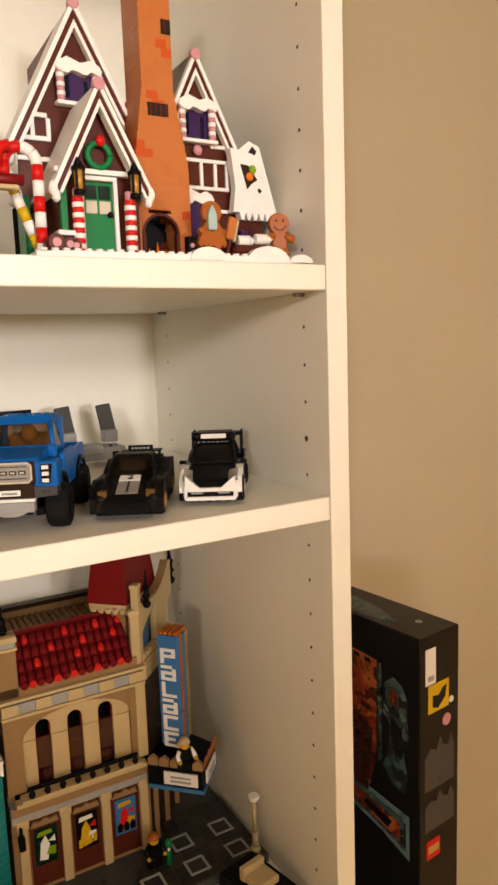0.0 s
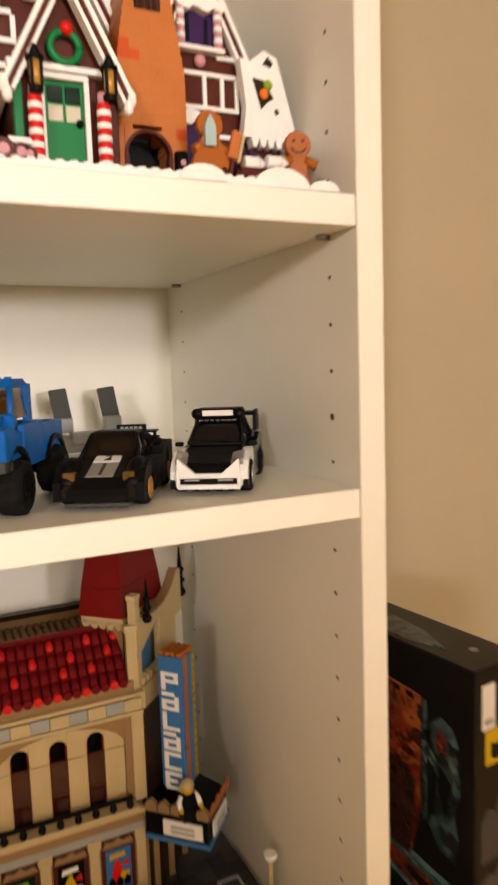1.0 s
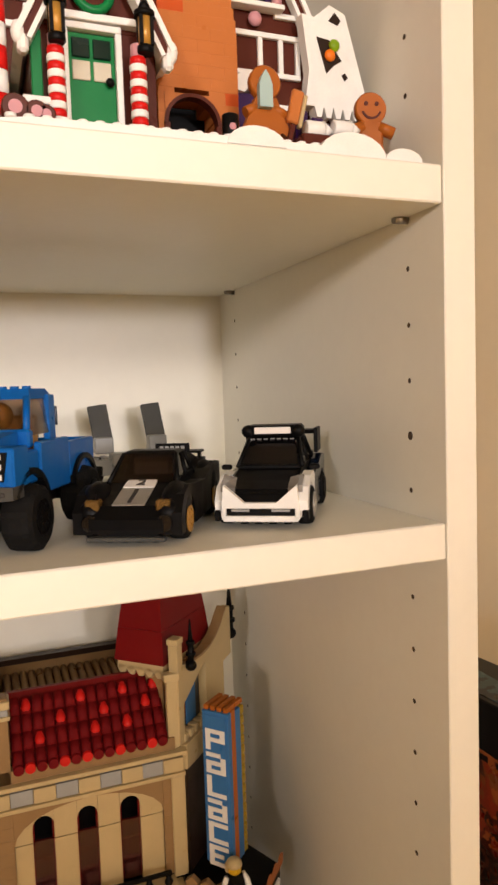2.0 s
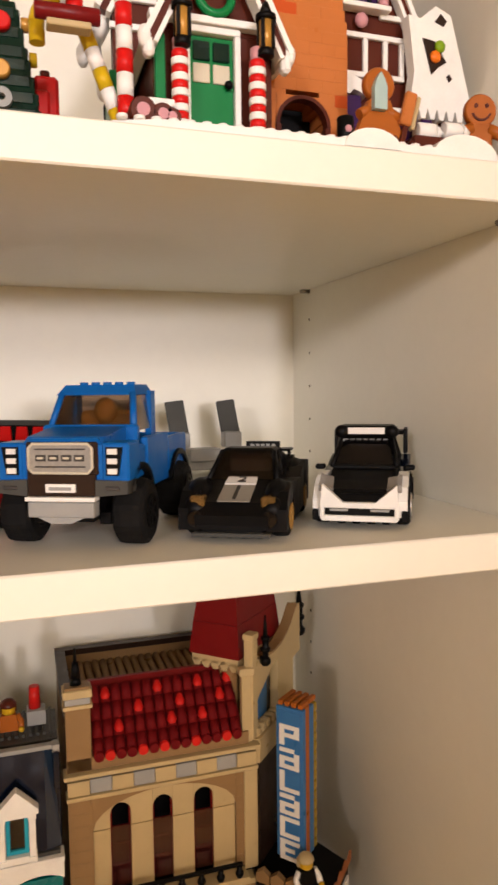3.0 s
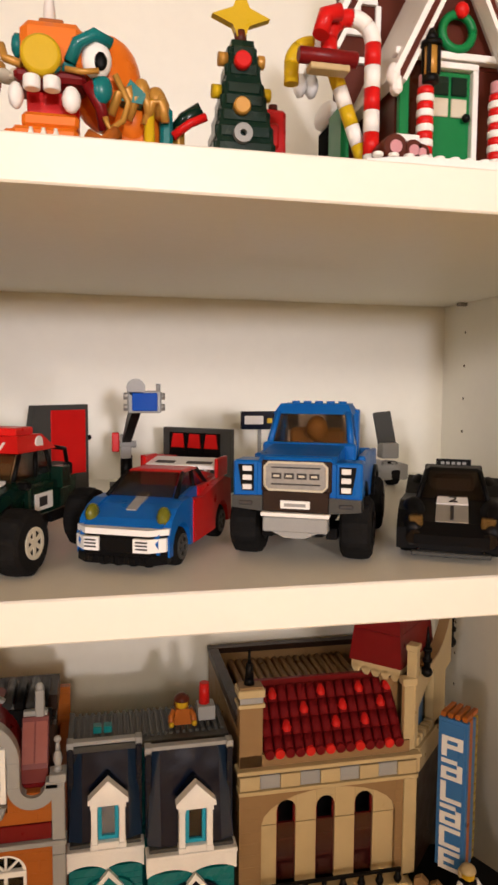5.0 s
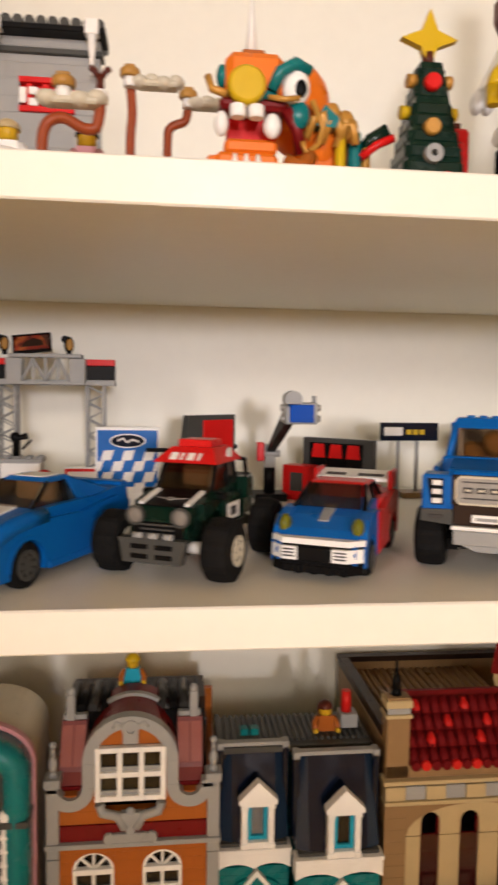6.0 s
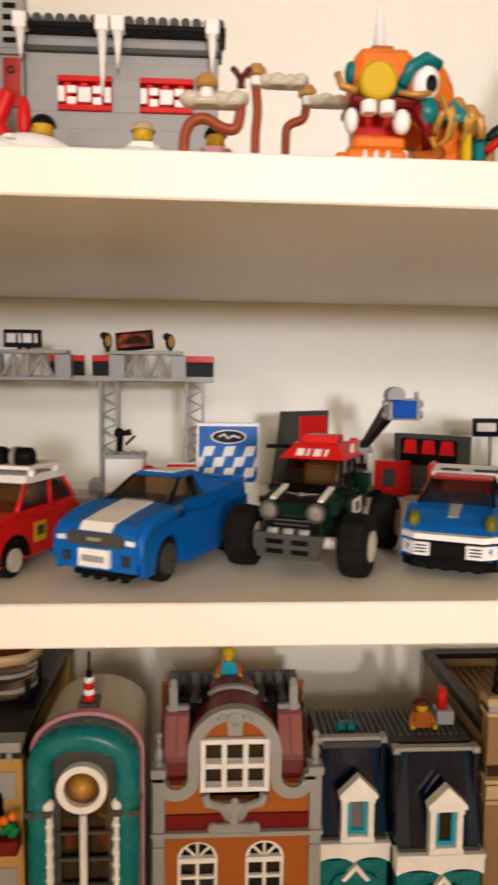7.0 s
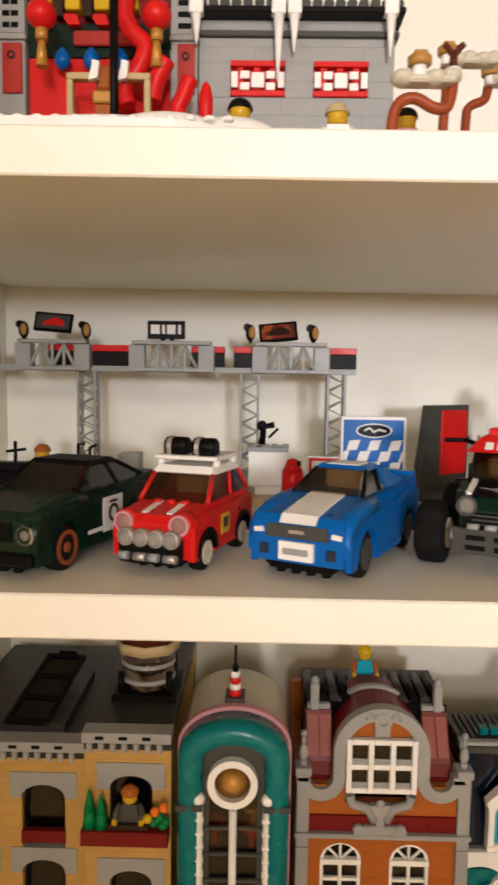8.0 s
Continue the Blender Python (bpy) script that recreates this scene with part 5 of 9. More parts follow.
def dark_green_coupe():
    L = 122
    car = thing("toy_car", at_front(-652, 21, -18, L), -18, "dark green brick-built fastback with copper-coloured wheels", "toy car", "toy cars on the shelf")
    W = 26.5
    g = Shape()
    top = [(-61, 14), (-61, 28), (-56, 31), (-22, 35), (30, 35), (59, 37.5), (61, 31)]
    g.poly(profile(top, 9, (-36, 37), 13.2, 11), -W + 3, W - 3, "yz")
    part("body", g, DGREEN, car)
    for sx in (-1, 1):
        g = Shape()
        t2 = [(-60, 14), (-60, 27), (-54, 30.5), (-36, 32.6), (10, 31.5), (40, 34), (59, 33)]
        g.poly(profile(t2, 7, (-36, 37), 13.4, 11), sx * (W - 3.1), sx * W, "yz")
        part("side_panel", g, DGREEN, car)
    chassis(car, 17, 120)
    for sx in (-1, 1):
        round_lamp(car, sx * 20.5, -60.6, 21.5, 4.8)
        g = Shape()
        g.box(sx * W, sx * (W + 0.5), -4, 16, 12, 30, 0.3)
        sign = part("door_panel", g, PAPER, car, "white number panel on the door")
        g = Shape()
        g.ring((sx * W + (0.5 if sx > 0 else -1.0), 6, 21), 5, 3.2, 0.5, ax="x", n=16)
        g.box(sx * W, sx * (W + 0.8), 2, 10, 26.5, 28, 0.1)
        part("number_bar", g, INK, sign)
        g = Shape()
        g.box(sx * W, sx * (W + 0.4), -18, -4.6, 13.5, 15.6, 0.1)
        part("side_stripe", g, PAPER, car)
    g = Shape()
    g.poly([(-14, 18), (14, 18), (14, 27), (-14, 27)], -62, -60.5)
    part("grille", g, BLACK, car)
    g = Shape()
    g.box(-25, 25, -63, -57, 7, 13.5, 1.2)
    part("bumper", g, BLACK, car)
    for sx in (-1, 1):
        g = Shape()
        fen = []
        for y, z in ((-60.5, 24), (-59, 29.5), (-52, 33.5), (-40, 35.8), (-28, 36.4), (-18, 36)):
            fen.append([(sx * (W - 11), y, z - 7), (sx * (W + 0.4), y, z - 7), (sx * (W + 0.2), y, z - 2.6), (sx * (W - 2.4), y, z - 0.4), (sx * (W - 4.6), y, z), (sx * (W - 8.4), y, z - 1), (sx * (W - 11), y, z - 3.4)])
        g.rings(fen)
        part("front_fender", g, DGREEN, car)
        for y in (-36, 37):
            g = Shape()
            g.ring((sx * (W + 0.8), y, 11), 14.8, 13.0, -sx * 3.6, ax="x", n=14, a0=0, a1=180)
            part("wheel_arch", g, DGREEN, car)
    cabin(car, -22, 52, 34.6, -4, 24, 46, 22, 18, BLACK, DARKGLASS, BLACK, seat=DRED, roof_t=2.6, back_solid=BLACK)
    for x in (-21.5, 21.5):
        for y in (-36, 37):
            wheel(car, x, y, 11.4, 9, COPPER, spokes=0, k=1.12)


def green_buggy():
    L = 104
    car = thing("toy_car", at_front(-419.5, 37, -25.5, L), -25.5, "dark green brick-built rally buggy with red roof and huge tyres", "toy car", "toy cars on the shelf")
    g = Shape()
    top = [(-46, 20), (-46, 31), (-40, 37), (-14, 42), (20, 43), (24, 40), (50, 38), (50, 22)]
    g.poly([(y, z) for y, z in top], -15.5, 15.5, "yz")
    part("body", g, DGREEN, car)
    for sx in (-1, 1):
        g = Shape()
        g.box(sx * 15.6, sx * 20, -8, 24, 22, 39, 1.0)
        g.poly([(-34, 30), (-12, 36), (-8, 40), (-14, 42), (-34, 38)], sx * 12, sx * 19.5, "yz")
        g.box(sx * 15.6, sx * 23, 20, 30, 34, 46, 0.6)
        part("side_panel", g, DGREEN, car)
    g = Shape()
    quad(g, (-11, -41, 36.8), (11, -41, 36.8), (11, -14, 42.1), (-11, -14, 42.1), (0, -0.2, 1), 0.8)
    bonnet = part("bonnet", g, BLACK, car, "black bonnet with a silver winged badge")
    g = Shape()
    g.ring((0, -33.0, 0), 2.2, 1.2, 0.6, ax="z", n=14)
    g.poly([(-8.5, -31.6), (-2, -33.6), (-2, -32.2)], 0, 0.5, "xy")
    g.poly([(8.5, -31.6), (2, -33.6), (2, -32.2)], 0, 0.5, "xy")
    badge = part("badge", g, SILVER, bonnet)
    badge.matrix_basis = pose(0, 0, 0.0393 + 0.0065, 11, 0, 0)
    for sx in (-1, 1):
        g = Shape()
        quad(g, (sx * 12.6 - 1.3, -40, 37.4), (sx * 12.6 + 1.3, -40, 37.4), (sx * 12.6 + 1.3, -20, 41.6), (sx * 12.6 - 1.3, -20, 41.6), (0, -0.2, 1), 1.4)
        part("bonnet_stripe", g, WHITE, car)
        round_lamp(car, sx * 12.2, -47.6, 33, 5.0, LAMPGLASS, DGREY)
        g = Shape()
        g.box(sx * 20, sx * 20.6, -4, 14, 25, 34, 0.2)
        sign = part("door_panel", g, PAPER, car, "white printed number panel")
        g = Shape()
        g.box(sx * 20, sx * 20.8, 0, 8, 27, 32, 0.1)
        part("number_bar", g, INK, sign)
        g = Shape()
        g.box(sx * 17, sx * 24, -18, -12, 38, 42, 1)
        part("mirror", g, BLACK, car)
        g = Shape()
        g.cyl((sx * 12, -36, 16.5), 3.2, sx * 9, ax="x", n=12)
        part("axle", g, WHITE, car)
    g = Shape()
    g.poly([(-18, 23), (-15.5, 11), (15.5, 11), (18, 23)], -54, -49)
    guard = part("bumper", g, DGREY, car, "dark grey slotted bumper")
    for z in (13.2, 18.0):
        for x in (-11, 2.0):
            g = Shape()
            g.box(x, x + 9, -54.5, -53.8, z, z + 2.4, 0.1)
            part("slot", g, BLACK, guard)
    g = Shape()
    for x in (-8, 0, 8):
        g.cyl((x - 2.6, -52, 24), 1.7, 5.2, ax="x", n=10)
    part("winch", g, GREY, car)
    g = Shape()
    g.box(-14, 14, -47.5, -45.6, 22.5, 30, 0.6)
    grille = part("grille", g, BLACK, car)
    g = Shape()
    for z in (24, 26.2, 28.4):
        g.box(-9, 9, -48.2, -47.3, z, z + 0.9, 0.1)
    part("slats", g, DGREY, grille)
    cabin(car, -16, 22, 42, -8, 18, 55.5, 15.5, 14.5, RED, SMOKE, BLACK, seat=NOUGAT, roof_t=0.8)
    g = Shape()
    frustum(g, (-18.5, 18.5, -16, 22, 56.2), (-12, 12, -6, 18, 64))
    g.box(-9.5, 9.5, -3, 14, 63.6, 68, 0.6)
    roof = part("roof_box", g, RED, car, "red sloping roof with white lettering")
    bars_g = Shape()
    for i, w in enumerate((4, 1.4, 4, 1.4)):
        x = (-9.5, -3.6, 0.2, 6.4)[i]
        quad(bars_g, (x, -14.2, 57.7), (x + w, -14.2, 57.7), (x + w, -10, 61), (x, -10, 61), (0, -0.6, 0.8), 0.4)
    part("lettering", bars_g, WHITE, roof)
    for sx in (-1, 1):
        g = Shape()
        g.cyl((sx * 15.8, 8, 60), 3.6, sx * 0.9, ax="x", n=16)
        part("roof_disc", g, PAPER, roof)
    g = Shape()
    g.tube([(-18, 16, 58), (-24, 12, 60), (-34, 6, 60)], 1.2, 8)
    part("snorkel", g, BLACK, car)
    g = Shape()
    g.box(-14, 14, 24, 48, 14, 20, 0.6)
    g.box(-12, 12, -44, 24, 12, 19.5, 0.6)
    g.box(-17, 17, 26, 44, 38.5, 46, 1)
    g.tube([(14, 44, 38), (14, 40, 54), (14, 20, 57)], 1.3, 8)
    g.tube([(-14, 44, 38), (-14, 40, 54), (-14, 20, 57)], 1.3, 8)
    part("chassis", g, BLACK, car)
    for x in (-30, 30):
        for y in (-34, 34):
            wheel(car, x, y, 16.4, 14.5, BEIGE if y < 0 else SILVER, tread=True, spokes=6, k=0.72)


LENS = material("yellow-green clear plastic", (140, 136, 34), 0.12, clear=0.5, grain=0.3, size=200)


def blue_sports_car():
    L = 112
    car = thing("toy_car", at_front(-339, 38, -26, L), -26, "blue brick-built sports car with red rear and white wing", "toy car", "toy cars on the shelf")
    W = 25
    g = Shape()
    top = [(-54, 11), (-56, 16), (-53.5, 20.5), (-46, 26), (-34, 31), (-20, 34.5), (-4, 36.5), (2, 36.5)]
    g.poly(profile(top, 10, (-33,), 12.6, 10), -W + 4, W - 4, "yz")
    part("front_body", g, BLUE, car, "glossy blue nose")
    for sx in (-1, 1):
        g = Shape()
        t2 = [(-50, 11), (-50.5, 18), (-46, 26), (-39, 31), (-30, 33.5), (-20, 34), (-16, 32)]
        g.poly(profile(t2, 8, (-33,), 12.8, 10), sx * (W - 6), sx * W, "yz")
        part("front_wing", g, BLUE, car)
    g = Shape()
    g.poly([(-17, -56), (17, -56), (24, -50), (24, -44), (-24, -44), (-24, -50)], 9, 19.5, "xy")
    part("nose", g, BLACK, car)
    for sx in (-1, 1):
        g = Shape()
        t2 = [(-15.8, 32), (0, 31), (16, 34), (40, 37), (54, 34), (55, 20)]
        g.poly(profile(t2, 8, (35,), 13, 10), sx * (W - 3), sx * (W + 0.6), "yz")
        part("side_panel", g, RED, car)
    g = Shape()
    g.box(-22, 22, 2.2, 54, 14, 36, 1)
    g.poly([(6, 36), (16, 42), (30, 41), (50, 37)], -16, 16, "yz")
    part("rear_body", g, RED, car, "red rear body and doors")
    chassis(car, 16, 110)
    g = Shape()
    g.poly([(-17, -57), (17, -57), (24, -51), (24, -45), (-24, -45), (-24, -51)], 5, 9.4, "xy")
    for i in range(6):
        g.box(-15 + i * 5.4, -12 + i * 5.4, -58, -55.5, 5.4, 9, 0.4)
    part("front_bumper", g, BLACK, car)
    g = Shape()
    g.poly([(-17, -56.8), (17, -56.8), (24.6, -50.2), (24.6, -46), (-24.6, -46), (-24.6, -50.2)], 19.6, 22.6, "xy")
    part("nose_band", g, WHITE, car, "white band across the nose")
    g = Shape()
    g.box(-9.5, 9.5, -57.2, -54, 11, 18.5, 0.4)
    part("intake", g, BLACK, car)
    for sx in (-1, 1):
        g = Shape()
        g.rings([[(sx * 9, -58.4, 11.6), (sx * 9, -55, 11.6), (sx * 9, -55, 18.4), (sx * 9, -58.4, 18.4)], [(sx * 17, -58.2, 11.6), (sx * 17, -54, 11.6), (sx * 17, -54, 18.4), (sx * 17, -58.2, 18.4)], [(sx * 24, -52.4, 11.6), (sx * 24, -48, 11.6), (sx * 24, -48, 18.4), (sx * 24, -52.4, 18.4)]], smooth=False)
        vent = part("lamp_panel", g, WHITE, car)
        g = Shape()
        for z in (13.2, 14.9, 16.6):
            g.box(sx * 10.5, sx * 16.5, -58.9, -58.1, z, z + 0.7, 0.05)
        part("stripes", g, INK, vent)
        g = Shape()
        g.ball((sx * 19.5, -44, 27), 3.6, 5.0, 5.6, n=14)
        part("headlight", g, LENS, car, "yellow-green clear headlight")
    g = Shape()
    quad(g, (-2.6, -40, 28.8), (2.6, -40, 28.8), (3.2, -22, 34.3), (-3.2, -22, 34.3), (0, -0.2, 1), 0.9)
    part("bonnet_stripe", g, GREY, car)
    cabin(car, -27, 24, 34.2, -8, 14, 45, 19.5, 16, RED, SMOKE, BLACK, seat=DRED, roof_t=1.2)
    g = Shape()
    for x in (-14, 14):
        g.box(x - 1.2, x + 1.2, 38, 44, 36, 43, 0.3)
    g.poly([(30, 42), (48, 45), (48, 47.5), (30, 44.5)], -22, 22, "yz")
    wing = part("wing", g, WHITE, car, "white rear wing with small print")
    g = Shape()
    for x, w in ((-17, 12), (3, 16)):
        quad(g, (x, 33, 45.0), (x + w, 33, 45.0), (x + w, 37, 45.7), (x, 37, 45.7), (0, -0.2, 1), 0.5)
    part("lettering", g, INK, wing)
    for sx in (-1, 1):
        g = Shape()
        g.box(sx * 22.2, sx * 24.5, 30, 50, 37, 49, 0.6)
        part("wing_end", g, RED, car)
    for x in (-20.5, 20.5):
        for y in (-33, 35):
            wheel(car, x, y, 10.2, 9, DGREY, spokes=5)
    car.scale = (0.98, 1.02, 0.97)


def pickup():
    L = 128
    car = thing("toy_truck", at_front(-251.5, 35, -26, L), -26, "blue brick-built lifted pickup truck with silver grille", "toy truck", "toy cars on the shelf")
    g = Shape()
    g.box(-30, 30, -60, -24, 33, 49.5, 1.2)
    g.box(-19, 19, -62, -24, 49, 55, 2.0)
    g.poly([(-62, 30), (-62, 52), (-56, 55.5), (-24, 59), (-24, 30)], -20, 20, "yz")
    part("body", g, BLUE, car)
    for sx in (-1, 1):
        g = Shape()
        g.box(sx * 19.5, sx * 33, -62, -44, 34, 53, 1.0)
        g.box(sx * 27, sx * 31, -24, 18, 26, 53, 0.8)
        g.box(sx * 27, sx * 31, 18, 62, 30, 50, 0.8)
        part("side_panel", g, BLUE, car)
        for y, a1 in ((-40, 150), (40, 160)):
            g = Shape()
            g.ring((sx * 33, y, 18), 23.6, 20.5, -sx * 7, ax="x", n=14, a0=20, a1=a1)
            part("wheel_arch", g, BLACK, car, "black wheel arch")
    g = Shape()
    g.box(-26, 26, -26, -20, 50, 59.5, 1.2)
    part("scuttle", g, BLUE, car)
    g = Shape()
    g.box(-27, 27, 58, 62, 30, 50, 0.6)
    part("tailgate", g, BLUE, car)
    for sx in (-1, 1):
        g = Shape()
        g.tube([(sx * 23, -22, 57), (sx * 20, -12, 76)], 1.9, 8)
        part("pillar", g, BLUE, car)
        g = Shape()
        g.box(sx * 20, sx * 24, 8, 17, 48, 77, 0.5)
        part("pillar", g, BLUE, car)
    g = Shape()
    frustum(g, (-22.5, 22.5, -14, 19, 75), (-19.5, 19.5, -8, 15, 80.5))
    roof = part("roof", g, BLUE, car)
    for i in range(5):
        g = Shape()
        g.cyl((-12 + i * 6.8, 0, 80.2), 2.4, 1.8, n=12, c=0.2)
        part("roof_stud", g, BLUE, roof)
    g = Shape()
    quad(g, (-22, -21, 59), (22, -21, 59), (19.5, -12, 75), (-19.5, -12, 75), (0, -1, 0.4), 0.8)
    part("windscreen", g, SMOKE, car, "dark clear windscreen")
    for sx in (-1, 1):
        g = Shape()
        quad(g, (sx * 23.5, -18, 56), (sx * 23.5, 8, 56), (sx * 21, 8, 75), (sx * 20.5, -10, 75), (sx, 0, 0.2), -0.8)
        part("side_window", g, SMOKE, car)
    g = Shape()
    g.box(-16, 16, 2, 12, 40, 66, 2)
    g.ball((1, -2, 66), 6.5, 6, 7.5, n=14)
    part("seat", g, NUTGOLD, car, "orange-brown driver's seat")
    g = Shape()
    g.box(-18, 18, -62.8, -61.2, 37.5, 53.5, 0.8)
    part("grille_backing", g, DBROWN, car)
    g = Shape()
    g.poly([(-15.6, 41), (-13.6, 39), (13.6, 39), (15.6, 41), (15.6, 50.5), (13.6, 52.5), (-13.6, 52.5), (-15.6, 50.5)], -64.4, -62.9)
    grille = part("grille", g, GRILLE, car, "silver grille with pale rounded frame")
    ring_pts = [(-15.8, 41), (-13.7, 38.8), (13.7, 38.8), (15.8, 41), (15.8, 50.6), (13.7, 52.7), (-13.7, 52.7), (-15.8, 50.6), (-15.8, 41)]
    g = Shape()
    g.tube([(x, -64.6, z) for x, z in ring_pts], 0.75, 6)
    part("grille_frame", g, BEIGE, grille)
    for z in (41.4, 49.8):
        g = Shape()
        g.box(-12.5, 12.5, -65.0, -64.3, z, z + 0.7, 0.05)
        part("slot", g, INK, grille)
    for i in range(4):
        g = Shape()
        g.box(-12.2 + i * 6.4, -7.2 + i * 6.4, -65.0, -64.3, 44.4, 47.4, 0.1)
        mark = part("dark_mark", g, INK, grille)
        g = Shape()
        g.box(-11.2 + i * 6.4, -8.2 + i * 6.4, -65.3, -64.9, 45.4, 46.5, 0.05)
        part("mark_core", g, BEIGE, mark)
    for sx in (-1, 1):
        g = Shape()
        g.poly([(sx * 22, 37.5), (sx * 28, 37.5), (sx * 30.2, 51), (sx * 22, 51)] if sx > 0 else [(sx * 22, 51), (sx * 30.2, 51), (sx * 28, 37.5), (sx * 22, 37.5)], -63.2, -61.8)
        head = part("headlight", g, BLACK, car, "white and black stepped headlight")
        g = Shape()
        for z in (38.2, 43, 47.6):
            g.box(sx * 22.8, sx * 27.6, -63.9, -63.0, z, z + 2.7, 0.2)
        part("lens", g, PAPER, head)
        g = Shape()
        g.poly([(sx * 17, 27.5), (sx * 33, 29), (sx * 33, 35), (sx * 17, 35.5)], -64.5, -52)
        corner = part("bumper_corner", g, DGREY, car)
        g = Shape()
        g.box(sx * 22, sx * 29, -65, -64.2, 30.5, 32.6, 0.4)
        part("fog_light", g, INK, corner)
    g = Shape()
    g.box(-17, 17, -64.5, -55, 27.5, 38.5, 0.6)
    part("bumper", g, DBROWN, car)
    g = Shape()
    g.box(-17.4, 17.4, -67, -60, 25.4, 27.4, 0.3)
    part("bumper_edge", g, WHITE, car)
    g = Shape()
    g.box(-7.5, 7.5, -65.6, -64.3, 29.5, 33.6, 0.3)
    plate = part("number_plate", g, WHITE, car)
    g = Shape()
    g.box(-5.5, 5.5, -65.9, -65.5, 30.6, 32.2, 0.1)
    part("plate_bar", g, GREY, plate)
    g = Shape()
    g.box(-16.5, 16.5, -66, -58, 17.5, 25, 0.6)
    g.poly([(-12, 17.7), (12, 17.7), (5, 14.6), (-5, 14.6)], -65.5, -58)
    part("skid_plate", g, GREY, car, "light grey skid plate")
    g = Shape()
    g.box(-14, 14, -58, 60, 14, 30, 1)
    g.box(-27, 27, -24, 58, 26, 31, 1)
    for sx in (-1, 1):
        g.box(sx * 14, sx * 20, -52, -46, 12, 18, 0.4)
        g.cyl((sx * 14, -40, 17), 3, sx * 12, ax="x", n=10)
        g.cyl((sx * 14, 40, 17), 3, sx * 12, ax="x", n=10)
    part("chassis", g, BLACK, car)
    for x in (-29, 29):
        for y in (-40, 40):
            wheel(car, x, y, 17, 16, BLACK, tread=True, spokes=6, k=0.8)


AMBER = material("amber clear plastic", (150, 112, 58), 0.14, clear=0.6, grain=0.3, size=240)


def black_racer():
    L = 118
    car = thing("toy_car", at_front(-170.5, 26, -28, L), -28, "black brick-built low racing car with silver bonnet stripes", "toy car", "toy cars on the shelf")
    W = 28
    g = Shape()
    top = [(-58, 9), (-58.5, 14), (-52, 20), (-24, 28), (-10, 30), (30, 31), (56, 34), (59, 28)]
    g.poly(profile(top, 7, (-36, 36), 12.6, 10.4), -W + 9, W - 9, "yz")
    part("body", g, BLACK, car)
    for sx in (-1, 1):
        g = Shape()
        t2 = [(-56, 9), (-56, 17), (-48, 25), (-36, 28.5), (-20, 27), (8, 25.5), (24, 30), (38, 33), (56, 31)]
        g.poly(profile(t2, 6, (-36, 36), 12.8, 10.4), sx * (W - 10), sx * W, "yz")
        g.ball((sx * 20, -50, 16), 7, 7, 7, n=14)
        g.ball((sx * 21, -36, 20), 7.5, 15, 10.5, n=16)
        g.ball((sx * 21.5, 36, 22), 7.5, 17, 12, n=16)
        part("side_panel", g, BLACK, car)
    chassis(car, 16, 116, 3.5)
    g = Shape()
    g.box(-20, 20, -60, -55, 3.2, 5.4, 0.4)
    part("front_lip", g, DGREY, car)
    g = Shape()
    quad(g, (-8.4, -52.6, 20.1), (8.4, -52.6, 20.1), (8.4, -33.5, 25.7), (-8.4, -33.5, 25.7), (0, -0.35, 1), 0.7)
    stripe = part("bonnet_stripe", g, SILVER, car, "two silver stripes with a black gap")
    g = Shape()
    quad(g, (-0.9, -51, 21.4), (0.9, -51, 21.4), (0.9, -35.5, 25.9), (-0.9, -35.5, 25.9), (0, -0.35, 1), 0.5)
    part("gap_line", g, INK, stripe)
    g = Shape()
    quad(g, (-8.5, -32.6, 26.2), (8.5, -32.6, 26.2), (8, -23.5, 28.8), (-8, -23.5, 28.8), (0, -0.35, 1), 0.8)
    patch = part("number_patch", g, PAPER, car, "white patch with the figure two")
    txt = bpy.data.curves.new("race_number", "FONT")
    txt.body, txt.size, txt.extrude, txt.align_x, txt.align_y = "2", 0.0105, 0.0003, "CENTER", "CENTER"
    t_ob = new("race_number", txt)
    t_ob.parent = patch
    t_ob.matrix_basis = pose(0.0005, -0.0282, 0.0286, 16, 0, 0)
    txt.materials.append(INK)
    for sx in (-1, 1):
        g = Shape()
        g.box(sx * 14.6, sx * 22, -55.4, -48, 17.6, 23.4, 0.8)
        part("headlight", g, AMBER, car, "amber clear headlight block")
        g = Shape()
        g.cyl((sx * 19, -58, 12), 4.4, 8, ax="y", n=16, c=0.8)
        part("fog_light", g, DARKGLASS, car, "dark round fog light")
    cabin(car, -25, 18, 28, -8, 10, 42, 19, 15, BLACK, SMOKE, BLACK, seat=DBROWN, roof_t=1.6)
    g = Shape()
    g.poly([(8, 30), (10, 43), (40, 37), (57, 33)], -14, 14, "yz")
    part("engine_cover", g, BLACK, car)
    g = Shape()
    for x in (-16, 16):
        g.box(x - 1, x + 1, 50, 54, 32, 38, 0.2)
    g.box(-18, 18, 46, 58, 37, 38.6, 0.4)
    part("rear_wing", g, BLACK, car)
    g = Shape()
    g.box(-11, 11, 45.2, 46.6, 38, 43.5, 0.3)
    sign = part("header_board", g, BLACK, car)
    bars_g = Shape()
    for i in range(5):
        bars_g.box(-8 + i * 3.4, -5.7 + i * 3.4, 44.8, 45.3, 40, 41.8, 0.05)
    part("lettering", bars_g, GREY, sign)
    for x in (-22.5, 22.5):
        for y in (-36, 36):
            wheel(car, x, y, 10.6, 10, NUTGOLD, spokes=6)


